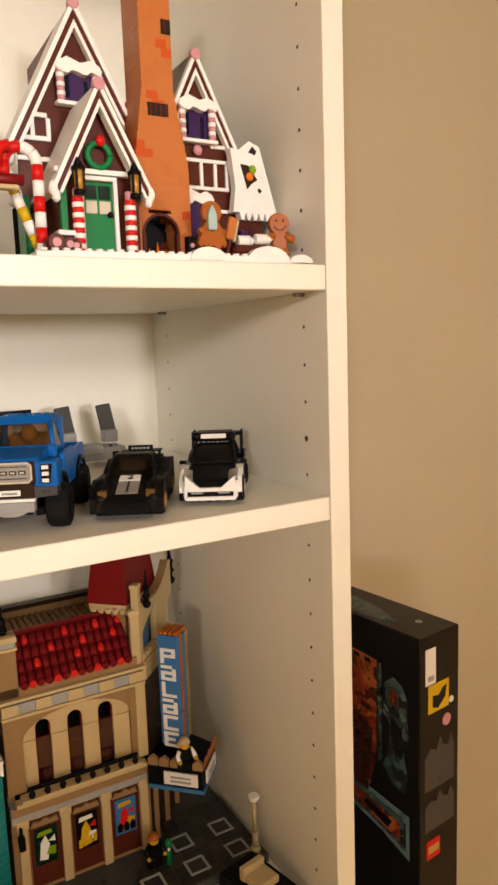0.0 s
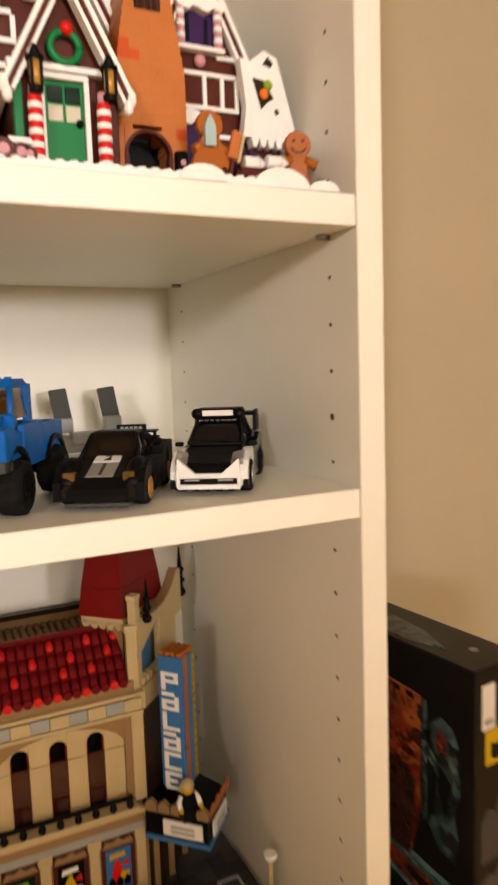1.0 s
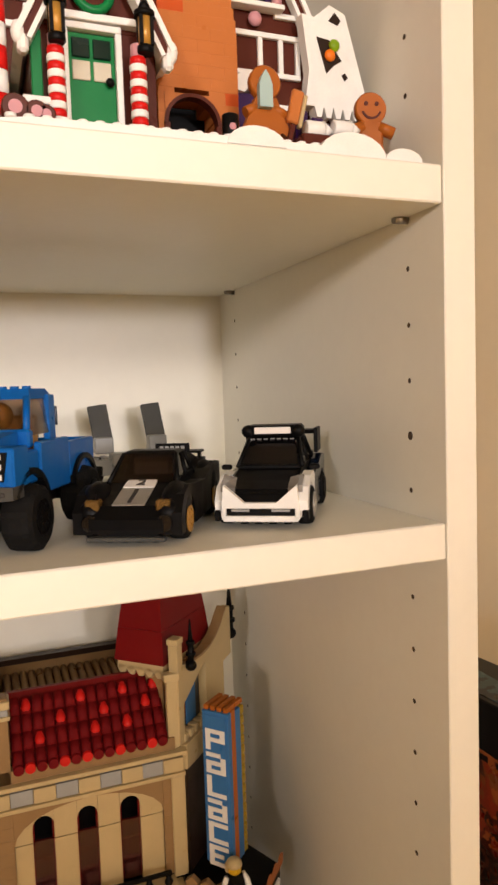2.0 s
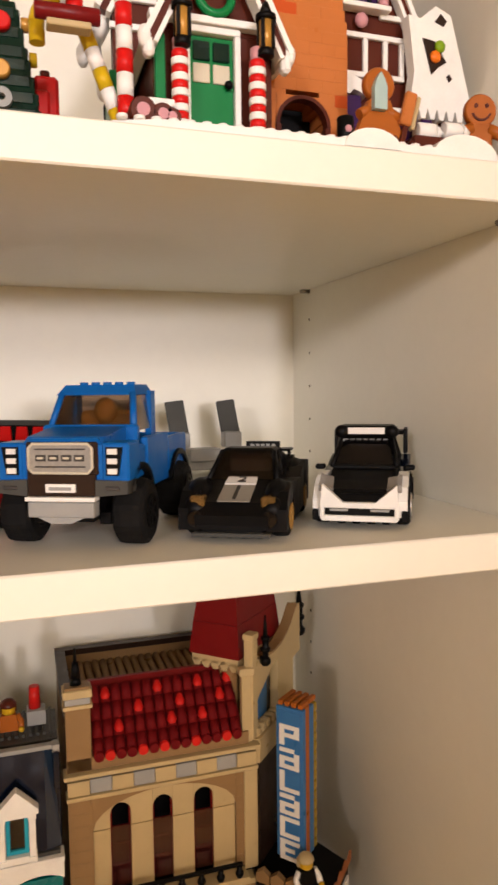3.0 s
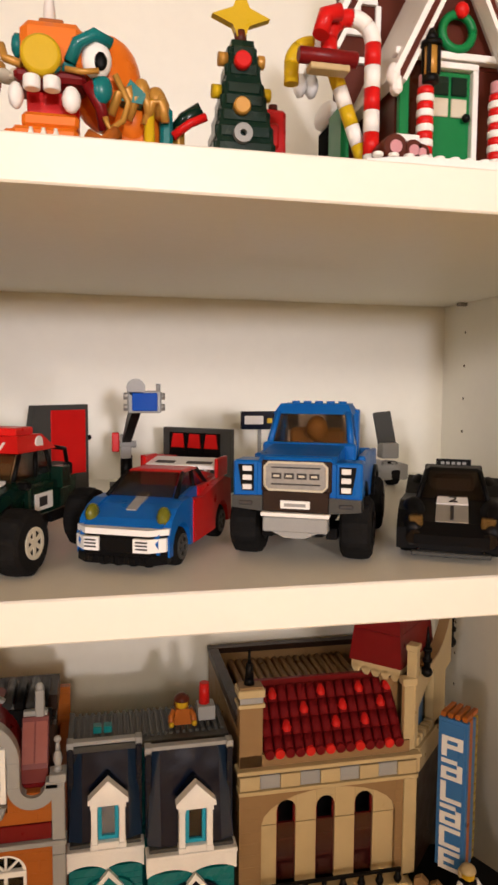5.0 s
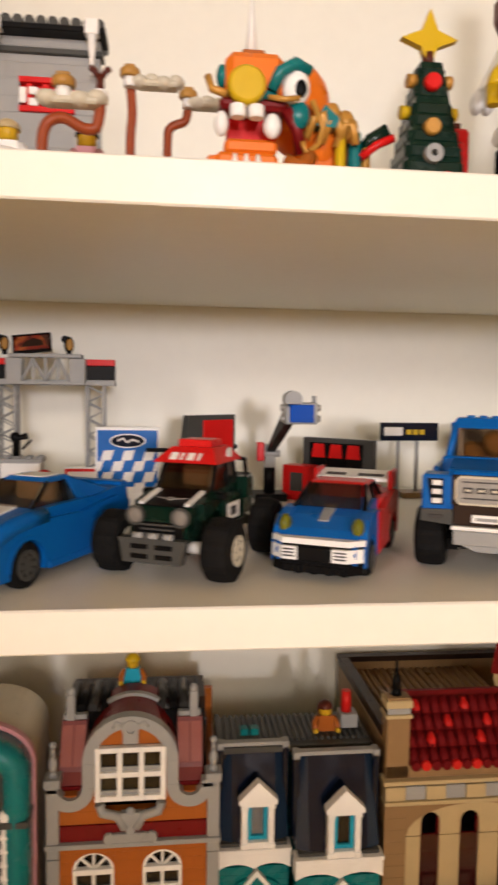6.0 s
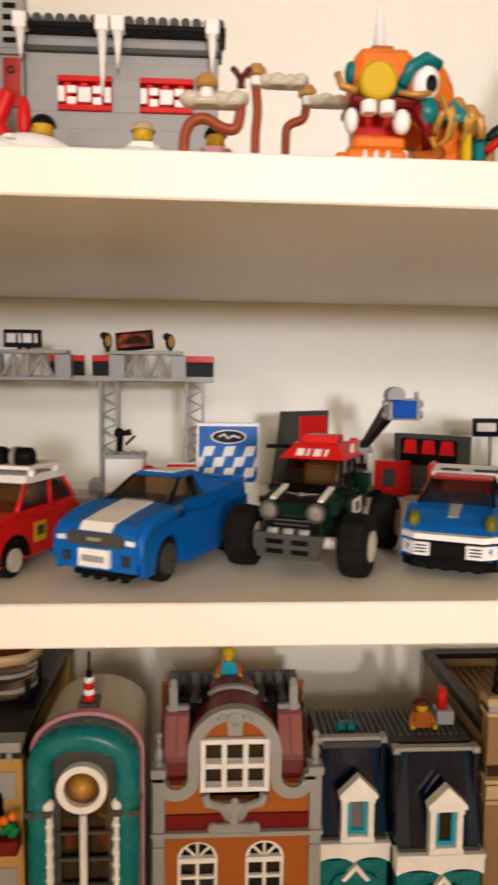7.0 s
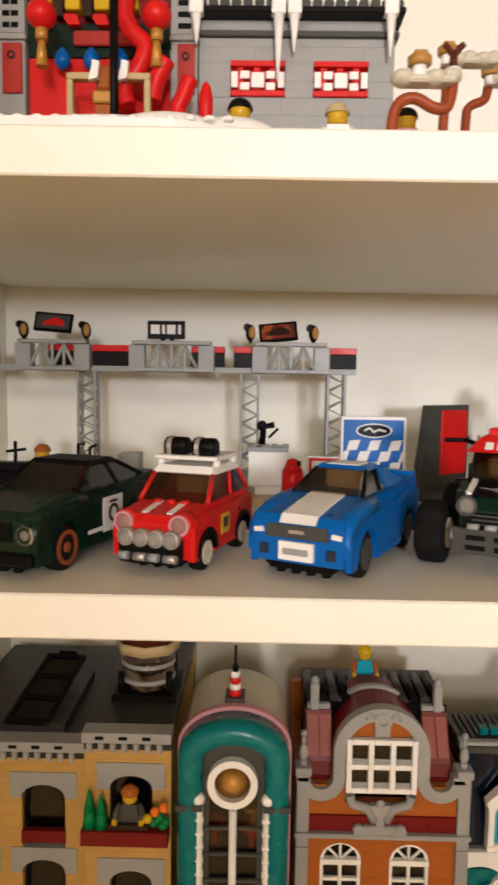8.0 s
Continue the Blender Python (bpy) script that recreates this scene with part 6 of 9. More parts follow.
def white_rally_car():
    L = 112
    car = thing("toy_car", at_front(-96.5, 32, -31.5, L), -31.5, "black and white brick-built rally car with roof scoop and wing", "toy car", "toy cars on the shelf")
    W = 25.5
    g = Shape()
    top = [(-54, 8), (-54, 15), (-50, 22), (-20, 30), (0, 31), (50, 34), (55, 28)]
    g.poly(profile(top, 8, (-34, 34), 13, 10.8), -W + 7, W - 7, "yz")
    part("body", g, BLACK, car)
    chassis(car, 16, 110)
    for sx in (-1, 1):
        g = Shape()
        t2 = [(-53, 8), (-54, 16), (-48, 23), (-36, 27.5), (-20, 28.5), (-14, 26)]
        g.poly(profile(t2, 7, (-34,), 13.2, 10.8), sx * (W - 5.5), sx * W, "yz")
        part("front_wing", g, WHITE, car, "white front wing")
        g = Shape()
        t2 = [(-13.6, 26), (10, 28), (24, 31), (38, 33), (54, 31)]
        g.poly(profile(t2, 6, (34,), 13.2, 10.8), sx * (W - 6), sx * W, "yz")
        part("side_body", g, NAVY, car)
        g = Shape()
        g.box(sx * 23, sx * 29, -20, -16, 29, 32, 0.8)
        part("mirror", g, BLACK, car)
        g = Shape()
        g.rings([[(sx * 14.5, -51.5, 20.5), (sx * 22.5, -51.5, 20.5), (sx * 22.5, -51.5, 24.5), (sx * 14.5, -51.5, 22.5)], [(sx * 15, -42, 25.5), (sx * 22.5, -40, 25.5), (sx * 22.5, -40, 29), (sx * 15, -42, 27.5)]], smooth=False)
        lamp_block = part("headlight", g, LAMPGLASS, car, "clear angled headlight")
        g = Shape()
        g.box(sx * 22.4, sx * 25.7, -55, -47, 5, 11, 0.5)
        part("lip_corner", g, BLACK, lamp_block)
        g = Shape()
        g.poly([(sx * 6, 13), (sx * 20, 25), (sx * 21, 13)] if sx > 0 else [(sx * 21, 13), (sx * 20, 25), (sx * 6, 13)], -57.2, -53)
        part("nose_corner", g, WHITE, car)
    g = Shape()
    g.box(-20.5, 20.5, -57, -52, 5, 8.2, 0.5)
    g.box(-20.5, 20.5, -57, -52, 12.2, 15.4, 0.5)
    for x in (-20, 20):
        g.box(x - 1.2, x + 1.2, -57, -52, 6, 15, 0.4)
    part("bumper_frame", g, WHITE, car, "white bumper frame")
    g = Shape()
    g.box(-18.6, 18.6, -55.6, -53, 8.3, 12.1, 0.2)
    inner = part("intake", g, BLACK, car)
    g = Shape()
    for x in (-16, 6):
        g.box(x, x + 10, -56.2, -55.4, 10.4, 11.8, 0.2)
    part("intake_bar", g, GREY, inner)
    g = Shape()
    g.box(-18, 18, -24, -18, 30, 32, 0.4)
    part("bonnet_edge", g, BLACK, car)
    g = Shape()
    quad(g, (-17, -52.5, 19.5), (17, -52.5, 19.5), (17, -26, 28.8), (-17, -26, 28.8), (0, -0.35, 1), 0.6)
    part("bonnet", g, BLACK, car)
    cabin(car, -20, 36, 31, -2, 24, 46, 19, 15, BLACK, DARKGLASS, BLACK, seat=BROWN, roof_t=2.4)
    g = Shape()
    g.box(-17, 17, -6, 16, 47.5, 54, 1.6)
    for sx in (-1, 1):
        g.ball((sx * 15, -4, 50.5), 4.5, 4, 4, n=10)
    g.box(-22, 22, 34, 50, 46, 48.6, 0.5)
    for sx in (-1, 1):
        g.box(sx * 21, sx * 23.5, 30, 52, 34, 50, 0.5)
    scoop = part("roof_scoop", g, BLACK, car)
    g = Shape()
    g.box(-11, 11, -6.8, -5.8, 49, 53, 0.3)
    part("front_patch", g, PAPER, scoop, "white patch on the scoop")
    g = Shape()
    for i in range(7):
        g.box(-14 + i * 4.0, -11.2 + i * 4.0, -3.6, -2.8, 44.0, 46, 0.05)
    part("lettering", g, GREY, scoop)
    for x in (-22, 22):
        for y in (-34, 34):
            wheel(car, x, y, 11, 9.5, BLACK if y > 0 else SILVER, spokes=8)


for make in (blue_coupe, red_small_car, dark_green_coupe, green_buggy, blue_sports_car, pickup, black_racer, white_rally_car):
    make()


# ---- the middle shelf: race track scenery at the back ----
def lattice_post(parent, o, x, y, z0, z1, w=13):
    g = Shape(o)
    h = w / 2
    for sx in (-1, 1):
        for sy in (-1, 1):
            g.box(x + sx * h - 1, x + sx * h + 1, y + sy * h - 1, y + sy * h + 1, z0, z1, 0.2)
    n = max(int((z1 - z0) / 13), 1)
    st = (z1 - z0) / n
    for i in range(n):
        za, zb = z0 + i * st, z0 + (i + 1) * st
        for sy in (-h, h):
            g.tube([(x - h, y + sy, za), (x + h, y + sy, (za + zb) / 2), (x - h, y + sy, zb)], 0.8, 5)
        for sx in (-h, h):
            g.tube([(x + sx, y - h, za), (x + sx, y + h, (za + zb) / 2), (x + sx, y - h, zb)], 0.8, 5)
    part("lattice_post", g, GREY, parent)


def gantry():
    o = (-600, 262, MID)
    th = thing("toy_gantry", o, 0, "light grey brick-built start gantry on lattice posts", "toy gantry")
    for x in (-664, -537, -470):
        lattice_post(th, o, x, 264, MID + 18, MID + 96)
        g = Shape(o)
        g.box(x - 16, x + 12, 254, 276, MID + 9.6, MID + 18, 0.4)
        part("post_foot", g, GREY, th)
    g = Shape(o)
    g.box(-764, -455, 258, 276, 1496, 1500.5, 0.4)
    part("beam", g, GREY, th)
    for x0, x1 in ((-757, -735), (-694, -660), (-660, -628), (-583, -557), (-550, -530), (-481, -455)):
        g = Shape(o)
        g.box(x0, x1, 258.5, 268, 1500.6, 1511.5, 0.4)
        panel = part("panel", g, BLACK, th)
        g = Shape(o)
        g.box(x0, x1, 258.5, 268, 1511.6, 1516.5, 0.4)
        part("panel_cap", g, RED, panel, "red cap tile")
    for xc, w in ((-688, 56), (-597, 64), (-506, 58)):
        g = Shape(o)
        z0, z1 = 1497.5, 1519
        for sx in (-1, 1):
            g.box(xc + sx * (w / 2 - 5.5) - 6, xc + sx * (w / 2 - 5.5) + 6, 248, 260, z0 + 1, z1 - 2.4, 0.5)
        g.box(xc - w / 2, xc + w / 2, 247, 252, z0 - 1, z0 + 1.6, 0.3)
        g.box(xc - w / 2 + 2, xc + w / 2 - 2, 246.5, 262, z1 - 2, z1 + 0.8, 0.3)
        zig = [(-0.31, 0), (-0.16, 1), (0.0, 0), (0.16, 1), (0.31, 0)]
        for (a, ta), (b, tb) in zip(zig, zig[1:]):
            g.tube([(xc + a * w, 249, z0 + 1 + ta * (z1 - z0 - 4)), (xc + b * w, 249, z0 + 1 + tb * (z1 - z0 - 4))], 1.5, 6)
        for a in (-0.16, 0.0, 0.16):
            g.box(xc + a * w - 1.1, xc + a * w + 1.1, 248, 250, z0, z1 - 2, 0.2)
        part("truss", g, GREY, th, "light grey truss with square ends")
    for xc, tilt in ((-687, 4), (-516, -6)):
        g = Shape()
        g.box(-14.5, 14.5, -1.2, 1.2, -7.5, 7.5, 0.4)
        scr = part("screen", g, BLACK, th, "black framed screen with a car print")
        scr.matrix_basis = pose((xc + 600) / 1000, -0.012, 0.1325 if xc < -600 else 0.1275, -18, tilt, 0)
        g = Shape()
        g.box(-12.5, 12.5, -1.7, -1.1, -5.5, 5.5, 0.1)
        pic = part("picture", g, ARTRUST if xc > -600 else DGREY, scr)
        g = Shape()
        g.poly([(-8, -3), (9, -3), (8, 1), (2, 3.5), (-5, 1)], -2.1, -1.6)
        part("print", g, RED if xc < -600 else DBROWN, pic)
        for d in (-24, 24) if xc < -600 else (-21, 27):
            g = Shape(o)
            g.ball((xc + d, 253, 1527), 3.8, 5, 6.4, n=14)
            g.cyl((xc + d - 2.6, 250, 1531), 3.0, 7, ax="y", n=12, c=0.5)
            g.box(xc + d - 1.5, xc + d + 1.5, 252, 256, 1519, 1527, 0.3)
            spot = part("spotlight", g, BLACK, th, "black round spotlight")
            g = Shape(o)
            g.ball((xc + d + 1.2, 248.6, 1527), 2.6, 1.6, 4.6, n=12)
            part("lens", g, NUTGOLD, spot, "dull gold lamp reflector")
    g = Shape(o)
    g.box(-615.5, -587, 251, 254, 1521.5, 1535, 0.3)
    board = part("name_board", g, BLACK, th, "black board with white lettering")
    g = Shape(o)
    for x, w in ((-613, 6.8), (-604.4, 2.2), (-600.6, 6.4), (-592.2, 2.2)):
        g.box(x, x + w, 250.4, 251.1, 1525, 1532, 0.1)
    part("lettering", g, PAPER, board)
    g = Shape(o)
    for x in (-604, -597):
        g.cyl((x, 252, 1517), 1.6, 5, n=8)
    part("board_clip", g, BLACK, th)


gantry()

# pit boxes, tool cart and other scenery behind the cars
o = (-560, 262, MID)
pit = thing("toy_pit_lane", o, 0, "tan brick-built pit lane base with grey steps", "toy base")
g = Shape(o)
g.box(-750, -480, 215, 300, MID, MID + 4.8, 0.4)
part("base_plate", g, TAN, pit)
for x0, x1, y0, h in ((-683, -663, 232, 14), (-560, -542, 225, 9.6), (-662, -640, 228, 19)):
    g = Shape(o)
    g.box(x0, x1, y0, 262, MID + 4.9, MID + h, 0.5)
    part("step", g, GREY, pit)
g = Shape(o)
g.box(-636, -620, 240, 258, MID + 4.9, MID + 34, 0.5)
part("grey_crate", g, GREY, pit)
g = Shape(o)
g.box(-733, -690, 238, 250, MID + 19.1, MID + 26, 0.5)
g.tube([(-715, 242, MID + 26), (-715, 242, MID + 42)], 1.6, 6)
g.tube([(-722, 242, MID + 34), (-707, 242, MID + 36)], 1.2, 6)
g.box(-737, -684, 236, 262, MID + 4.9, MID + 19, 0.5)
part("tool_bench", g, BLACK, pit)
g = Shape(o)
g.box(-672, -655, 240, 256, MID + 14, MID + 22, 0.5)
g.tube([(-668, 244, MID + 22), (-667, 243, MID + 40), (-662, 243, MID + 41)], 1.3, 6)
g.tube([(-659, 244, MID + 22), (-658, 243, MID + 38), (-653, 243, MID + 40)], 1.3, 6)
part("tools", g, BLACK, pit)

o = (-522, 236, MID)
cart = thing("toy_tool_cabinet", o, 0, "white brick-built cabinet with black drill on top", "toy cabinet")
g = Shape(o)
g.box(-537, -508, 234, 254, MID + 12, MID + 38, 0.5)
g.box(-532, -512, 238, 250, MID + 4.8, MID + 11.9, 0.5)
part("body", g, WHITE, cart)
g = Shape(o)
g.box(-538, -507, 233, 255, MID + 38.1, MID + 41.2, 0.4)
g.studs(-533, 4, 238, 2, MID + 41.2)
part("top", g, GREY, cart)
g = Shape(o)
g.tube([(-527, 240, MID + 43), (-526, 240, MID + 56), (-518, 239, MID + 58)], 2.6, 8)
g.tube([(-522, 240, MID + 48), (-515, 239, MID + 55)], 1.1, 6)
g.ball((-527, 240, MID + 57), 4, 3, 4, n=10)
part("drill", g, BLACK, cart)

s = Shape((-504, 228, MID))
s.use(RED).cyl((-504, 228, MID + 4.8), 8.0, 20, n=18, c=1.5)
s.cyl((-504, 228, MID + 24.4), 7.8, 7, n=18, r2=4.2)
s.ball((-504, 228, MID + 31), 4.8, 4.6, 3, n=14)
s.use(BLACK).cyl((-499.5, 225, MID + 29), 1.6, 3.4, n=8)
single("toy_canister", s, RED, "red round plastic canister with black cap", "toy canister")

o = (-478, 240, MID)
sign = thing("toy_sign", o, 0, "white framed red sign board behind the cars", "toy sign")
g = Shape(o)
g.box(-492, -462, 242, 246, MID, MID + 34, 0.4)
part("board", g, WHITE, sign)
g = Shape(o)
g.box(-491, -463, 240.8, 241.9, MID + 18, MID + 33, 0.3)
frame_ob = part("border", g, RED, sign)
g = Shape(o)
g.box(-489, -465, 240.2, 240.9, MID + 20, MID + 31, 0.3)
part("panel", g, PAPER, frame_ob)

# chequered board with an oval emblem
o = (-444, 238, MID)
sign = thing("toy_billboard", o, 0, "white-edged blue billboard with oval emblem and chequers", "toy billboard")
g = Shape(o)
g.box(-468, -419.5, 236, 241, MID, MID + 65.5, 0.5)
part("board", g, WHITE, sign)
g = Shape(o)
g.box(-466.2, -421.3, 235.3, 235.95, MID + 20, MID + 63, 0.1)
face = part("blue_face", g, BLUE, sign)
for r in range(4):
    for c in range(-1, 4):
        x0 = -466 + c * 15.6 + (7.8 if r % 2 else 0) + 2
        z0 = MID + 47.5 - r * 8.2
        lean = 2.6
        pts = [(x0, z0 - 7.6), (x0 + 7.8, z0 - 7.0), (x0 + 7.8 + lean, z0 + 0.6), (x0 + lean, z0)]
        pts = [(min(max(x, -466), -421.5), z) for x, z in pts]
        if pts[1][0] - pts[0][0] > 1.5 or pts[2][0] - pts[3][0] > 1.5:
            g = Shape(o)
            g.poly(pts, 234.6, 235.2)
            part("chequer", g, PAPER, face)
g = Shape(o)
ell = [(-443.5 + 13.5 * math.cos(a * math.pi / 14), MID + 55 + 5.4 * math.sin(a * math.pi / 14)) for a in range(28)]
g.poly(ell, 234.7, 235.2)
emblem = part("oval_emblem", g, PAPER, face)
g = Shape(o)
g.poly([(-443.5 + 12.3 * math.cos(a * math.pi / 14), MID + 55 + 4.5 * math.sin(a * math.pi / 14)) for a in range(28)], 234.3, 234.65)
part("oval_field", g, NAVY, emblem)
g = Shape(o)
g.use(PAPER).tube([(-451, 234.1, MID + 55), (-447, 234.1, MID + 57), (-444, 234.1, MID + 54), (-440, 234.1, MID + 56), (-435, 234.1, MID + 54.4)], 0.9, 6)
part("script_mark", g, PAPER, emblem)

# dark grey boards with red panels
o = (-377, 276, MID)
st = thing("toy_tool_wall", o, 39, "dark grey brick-built board with red panel", "toy board")
g = Shape()
g.poly([(-38, 0), (25.5, 0), (25.5, 73.5), (-25.5, 73.5), (-30, 44)], 0, 7)
g.box(-40, 27, -8, 16, 0, 5, 0.4)
part("board", g, DGREY, st)
g = Shape()
g.box(-11, 22, -1.4, -0.1, 18, 69.5, 0.3)
part("red_panel", g, RED, st)
g = Shape()
g.cyl((25.5, 3, 46), 2.2, 4, ax="x", n=8)
part("peg", g, BLACK, st)
o = (-267, 297, MID)
st = thing("toy_tool_wall", o, -39, "dark grey tool board with three red panels", "toy board")
g = Shape()
g.box(-34, 34, 0, 6, 0, 53, 0.5)
g.box(-36, 36, -6, 12, 0, 5, 0.4)
part("board", g, DGREY, st)
g = Shape()
g.box(-27, 24, -1.0, -0.1, 26, 49, 0.2)
part("dark_field", g, BLACK, st)
for k in range(3):
    g = Shape()
    g.poly([(-24 + k * 16.5, 36), (-11 + k * 16.5, 36), (-12.5 + k * 16.5, 48), (-22 + k * 16.5, 48)], -2.4, -1.1)
    part("red_panel", g, RED, st)
for k in range(2):
    g = Shape()
    g.box(-10.2 + k * 16.5, -8.2 + k * 16.5, -2.8, -1.1, 28, 47, 0.2)
    part("hanging_tool", g, BLACK, st)
g = Shape()
g.box(-40, -14, -26, -8, 0, 30, 0.6)
crate = part("red_crate", g, RED, st)
g = Shape()
g.box(-32, -20, -26.8, -25.9, 8, 24, 0.4)
part("crate_front", g, DGREY, crate)

# crane with a blue winch
o = (-326, 300, MID)
crane = thing("toy_crane", o, 0, "black brick-built crane arm with blue winch block", "toy crane")
g = Shape(o)
g.box(-340, -312, 286, 314, MID, MID + 6, 0.5)
g.cyl((-326, 300, MID + 6), 5, 24, n=12)
part("base", g, BLACK, crane)
g = Shape(o)
g.box(-331, -322, 294, 304, MID + 28, MID + 48, 0.6)
g.cyl((-336, 296, MID + 40), 3, 18, ax="x", n=10)
part("joint", g, GREY, crane)
g = Shape(o)
g.box(-338, -332, 290, 298, MID + 34, MID + 50, 0.8)
part("red_link", g, RED, crane)
g = Shape(o)
g.turn = pose(-326, 300, 0, 0, 0, 5) @ pose(326, -300, 0)
g.poly([(302, MID + 40), (292, MID + 42), (214, MID + 78), (214, MID + 90), (222, MID + 90)], -330, -323, "yz")
g.turn = None
part("arm", g, BLACK, crane)
g = Shape(o)
g.box(-328, -304, 206, 220, MID + 70, MID + 86, 1.0)
head = part("winch_head", g, GREY, crane)
g = Shape(o)
g.box(-325, -307, 204.6, 206, MID + 71.5, MID + 84.5, 0.6)
part("blue_face", g, DEEPBLUE, head, "glossy blue front plate")
for x in (-329, -303):
    for z in (74, 82):
        g = Shape(o)
        g.cyl((x - 1.8, 212, MID + z), 2.6, 3.6, ax="x", n=10)
        part("knob", g, SILVER, head)
g = Shape(o)
g.cyl((-322, 206, MID + 88), 6.5, 14, ax="y", n=16)
g.cyl((-306, 211, MID + 86), 1.6, 5, n=8)
part("drum", g, GREY, head)

# post with a dark sign
o = (-199, 312, MID)
sg = thing("toy_road_sign", o, 0, "dark blue sign board on two grey posts", "toy sign")
g = Shape(o)
g.box(-206, -170, 300, 324, MID, MID + 4.8, 0.4)
part("foot", g, NOUGAT, sg)
for x in (-208, -190.5):
    g = Shape(o)
    g.cyl((x, 312, MID + (4.8 if x > -200 else 6)), 1.7, 50, n=10)
    if x < -200:
        g.box(-214, -206.2, 307, 317, MID, MID + 6, 0.3)
    part("post", g, GREY, sg)
g = Shape(o)
g.box(-226, -173, 306, 310, MID + 51, MID + 67, 0.5)
bd = part("board", g, NAVY, sg)
g = Shape(o)
g.box(-223, -206, 305.2, 305.9, MID + 55.5, MID + 63, 0.3)
part("pale_patch", g, PAPER, bd)
for i in range(3):
    g = Shape(o)
    g.box(-202.5 + i * 6, -198 + i * 6, 305.2, 305.9, MID + 56.5, MID + 61, 0.2)
    part("lettering", g, YELLOW, bd)

# grey machine with two raised plates
o = (-115, 300, MID)
mc = thing("toy_machine", o, 0, "grey brick-built machine with two raised dark plates", "toy machine")
g = Shape(o)
g.box(-150, -76, 286, 322, MID + 6, MID + 20, 1)
g.box(-132, -104, 280, 300, MID + 14, MID + 25, 1)
g.studs(-144, 8, 292, 3, MID + 20)
part("body", g, GREY, mc)
for x in (-134.5, -87):
    g = Shape()
    g.box(-8.5, 8.5, -2, 2, 0, 35, 0.8)
    ob = part("raised_plate", g, DGREY, mc)
    ob.matrix_basis = pose((x + 115) / 1000, 0.008, 0.032, -14, -6, 0)
    g = Shape(o)
    g.box(x - 9, x + 7, 298, 312, MID + 24, MID + 38, 1)
    part("hinge_block", g, GREY, mc)
for x in (-144, -88):
    wheel(mc, x + 115, -4, 11, 10, DGREY, tread=True, spokes=6)


# ---- the lower shelf: brick-built town houses ----
GZ = LOW + 6.4    # top of the base plates


def base_plate(parent, o, x0, x1, y0=118, y1=371, mat=DGREY):
    g = Shape(o)
    g.box(x0, x1, y0, y1, LOW, GZ, 0.3)
    return part("base_plate", g, mat, parent)


def minifigure(name, x, y, z, hair, torso, legs, label, group="", face=FACE, arms=None, half=False, hair_kind="cap"):
    """A toy figure as one plain mesh, standing at z (or cut at the waist by what it sits in)."""
    g = Shape((x, y, z))
    zb = z
    if not half:
        g.use(legs).box(x - 7.6, x - 0.2, y - 3.6, y + 3.6, z, z + 11, 0.6)
        g.box(x + 0.2, x + 7.6, y - 3.6, y + 3.6, z, z + 11, 0.6)
        g.box(x - 7.6, x + 7.6, y - 3.4, y + 3.4, z + 10.6, z + 13.4, 0.5)
        zb = z + 13.5
    g.use(torso)
    frustum(g, (x - 7.4, x + 7.4, y - 3.8, y + 3.8, zb), (x - 5.2, x + 5.2, y - 3.6, y + 3.6, zb + 12.6))
    for sx in (-1, 1):
        g.use(arms or torso).tube([(x + sx * 6, y, zb + 11), (x + sx * 9, y - 1.5, zb + 6), (x + sx * 9, y - 6, zb + 3)], 2.3, 8)
        g.use(face).ball((x + sx * 9, y - 7.6, zb + 2.4), 2.3, 2.4, 2.2, n=8)
    g.use(face).cyl((x, y, zb + 12.6), 5.0, 9.2, n=16, c=1.4)
    if hair is not None:
        g.use(hair).ball((x, y + 0.8, zb + 18.6), 6.2, 6.4, 5.4, n=14, z0=-0.05)
        if hair_kind == "long":
            g.box(x - 6, x + 6, y + 1.5, y + 6.4, zb + 11, zb + 20, 1.6)
        if hair_kind == "brim":
            g.cyl((x, y, zb + 18.2), 8.2, 1.4, n=16)
    return single(name, g, face, label, "toy figure", group=group)


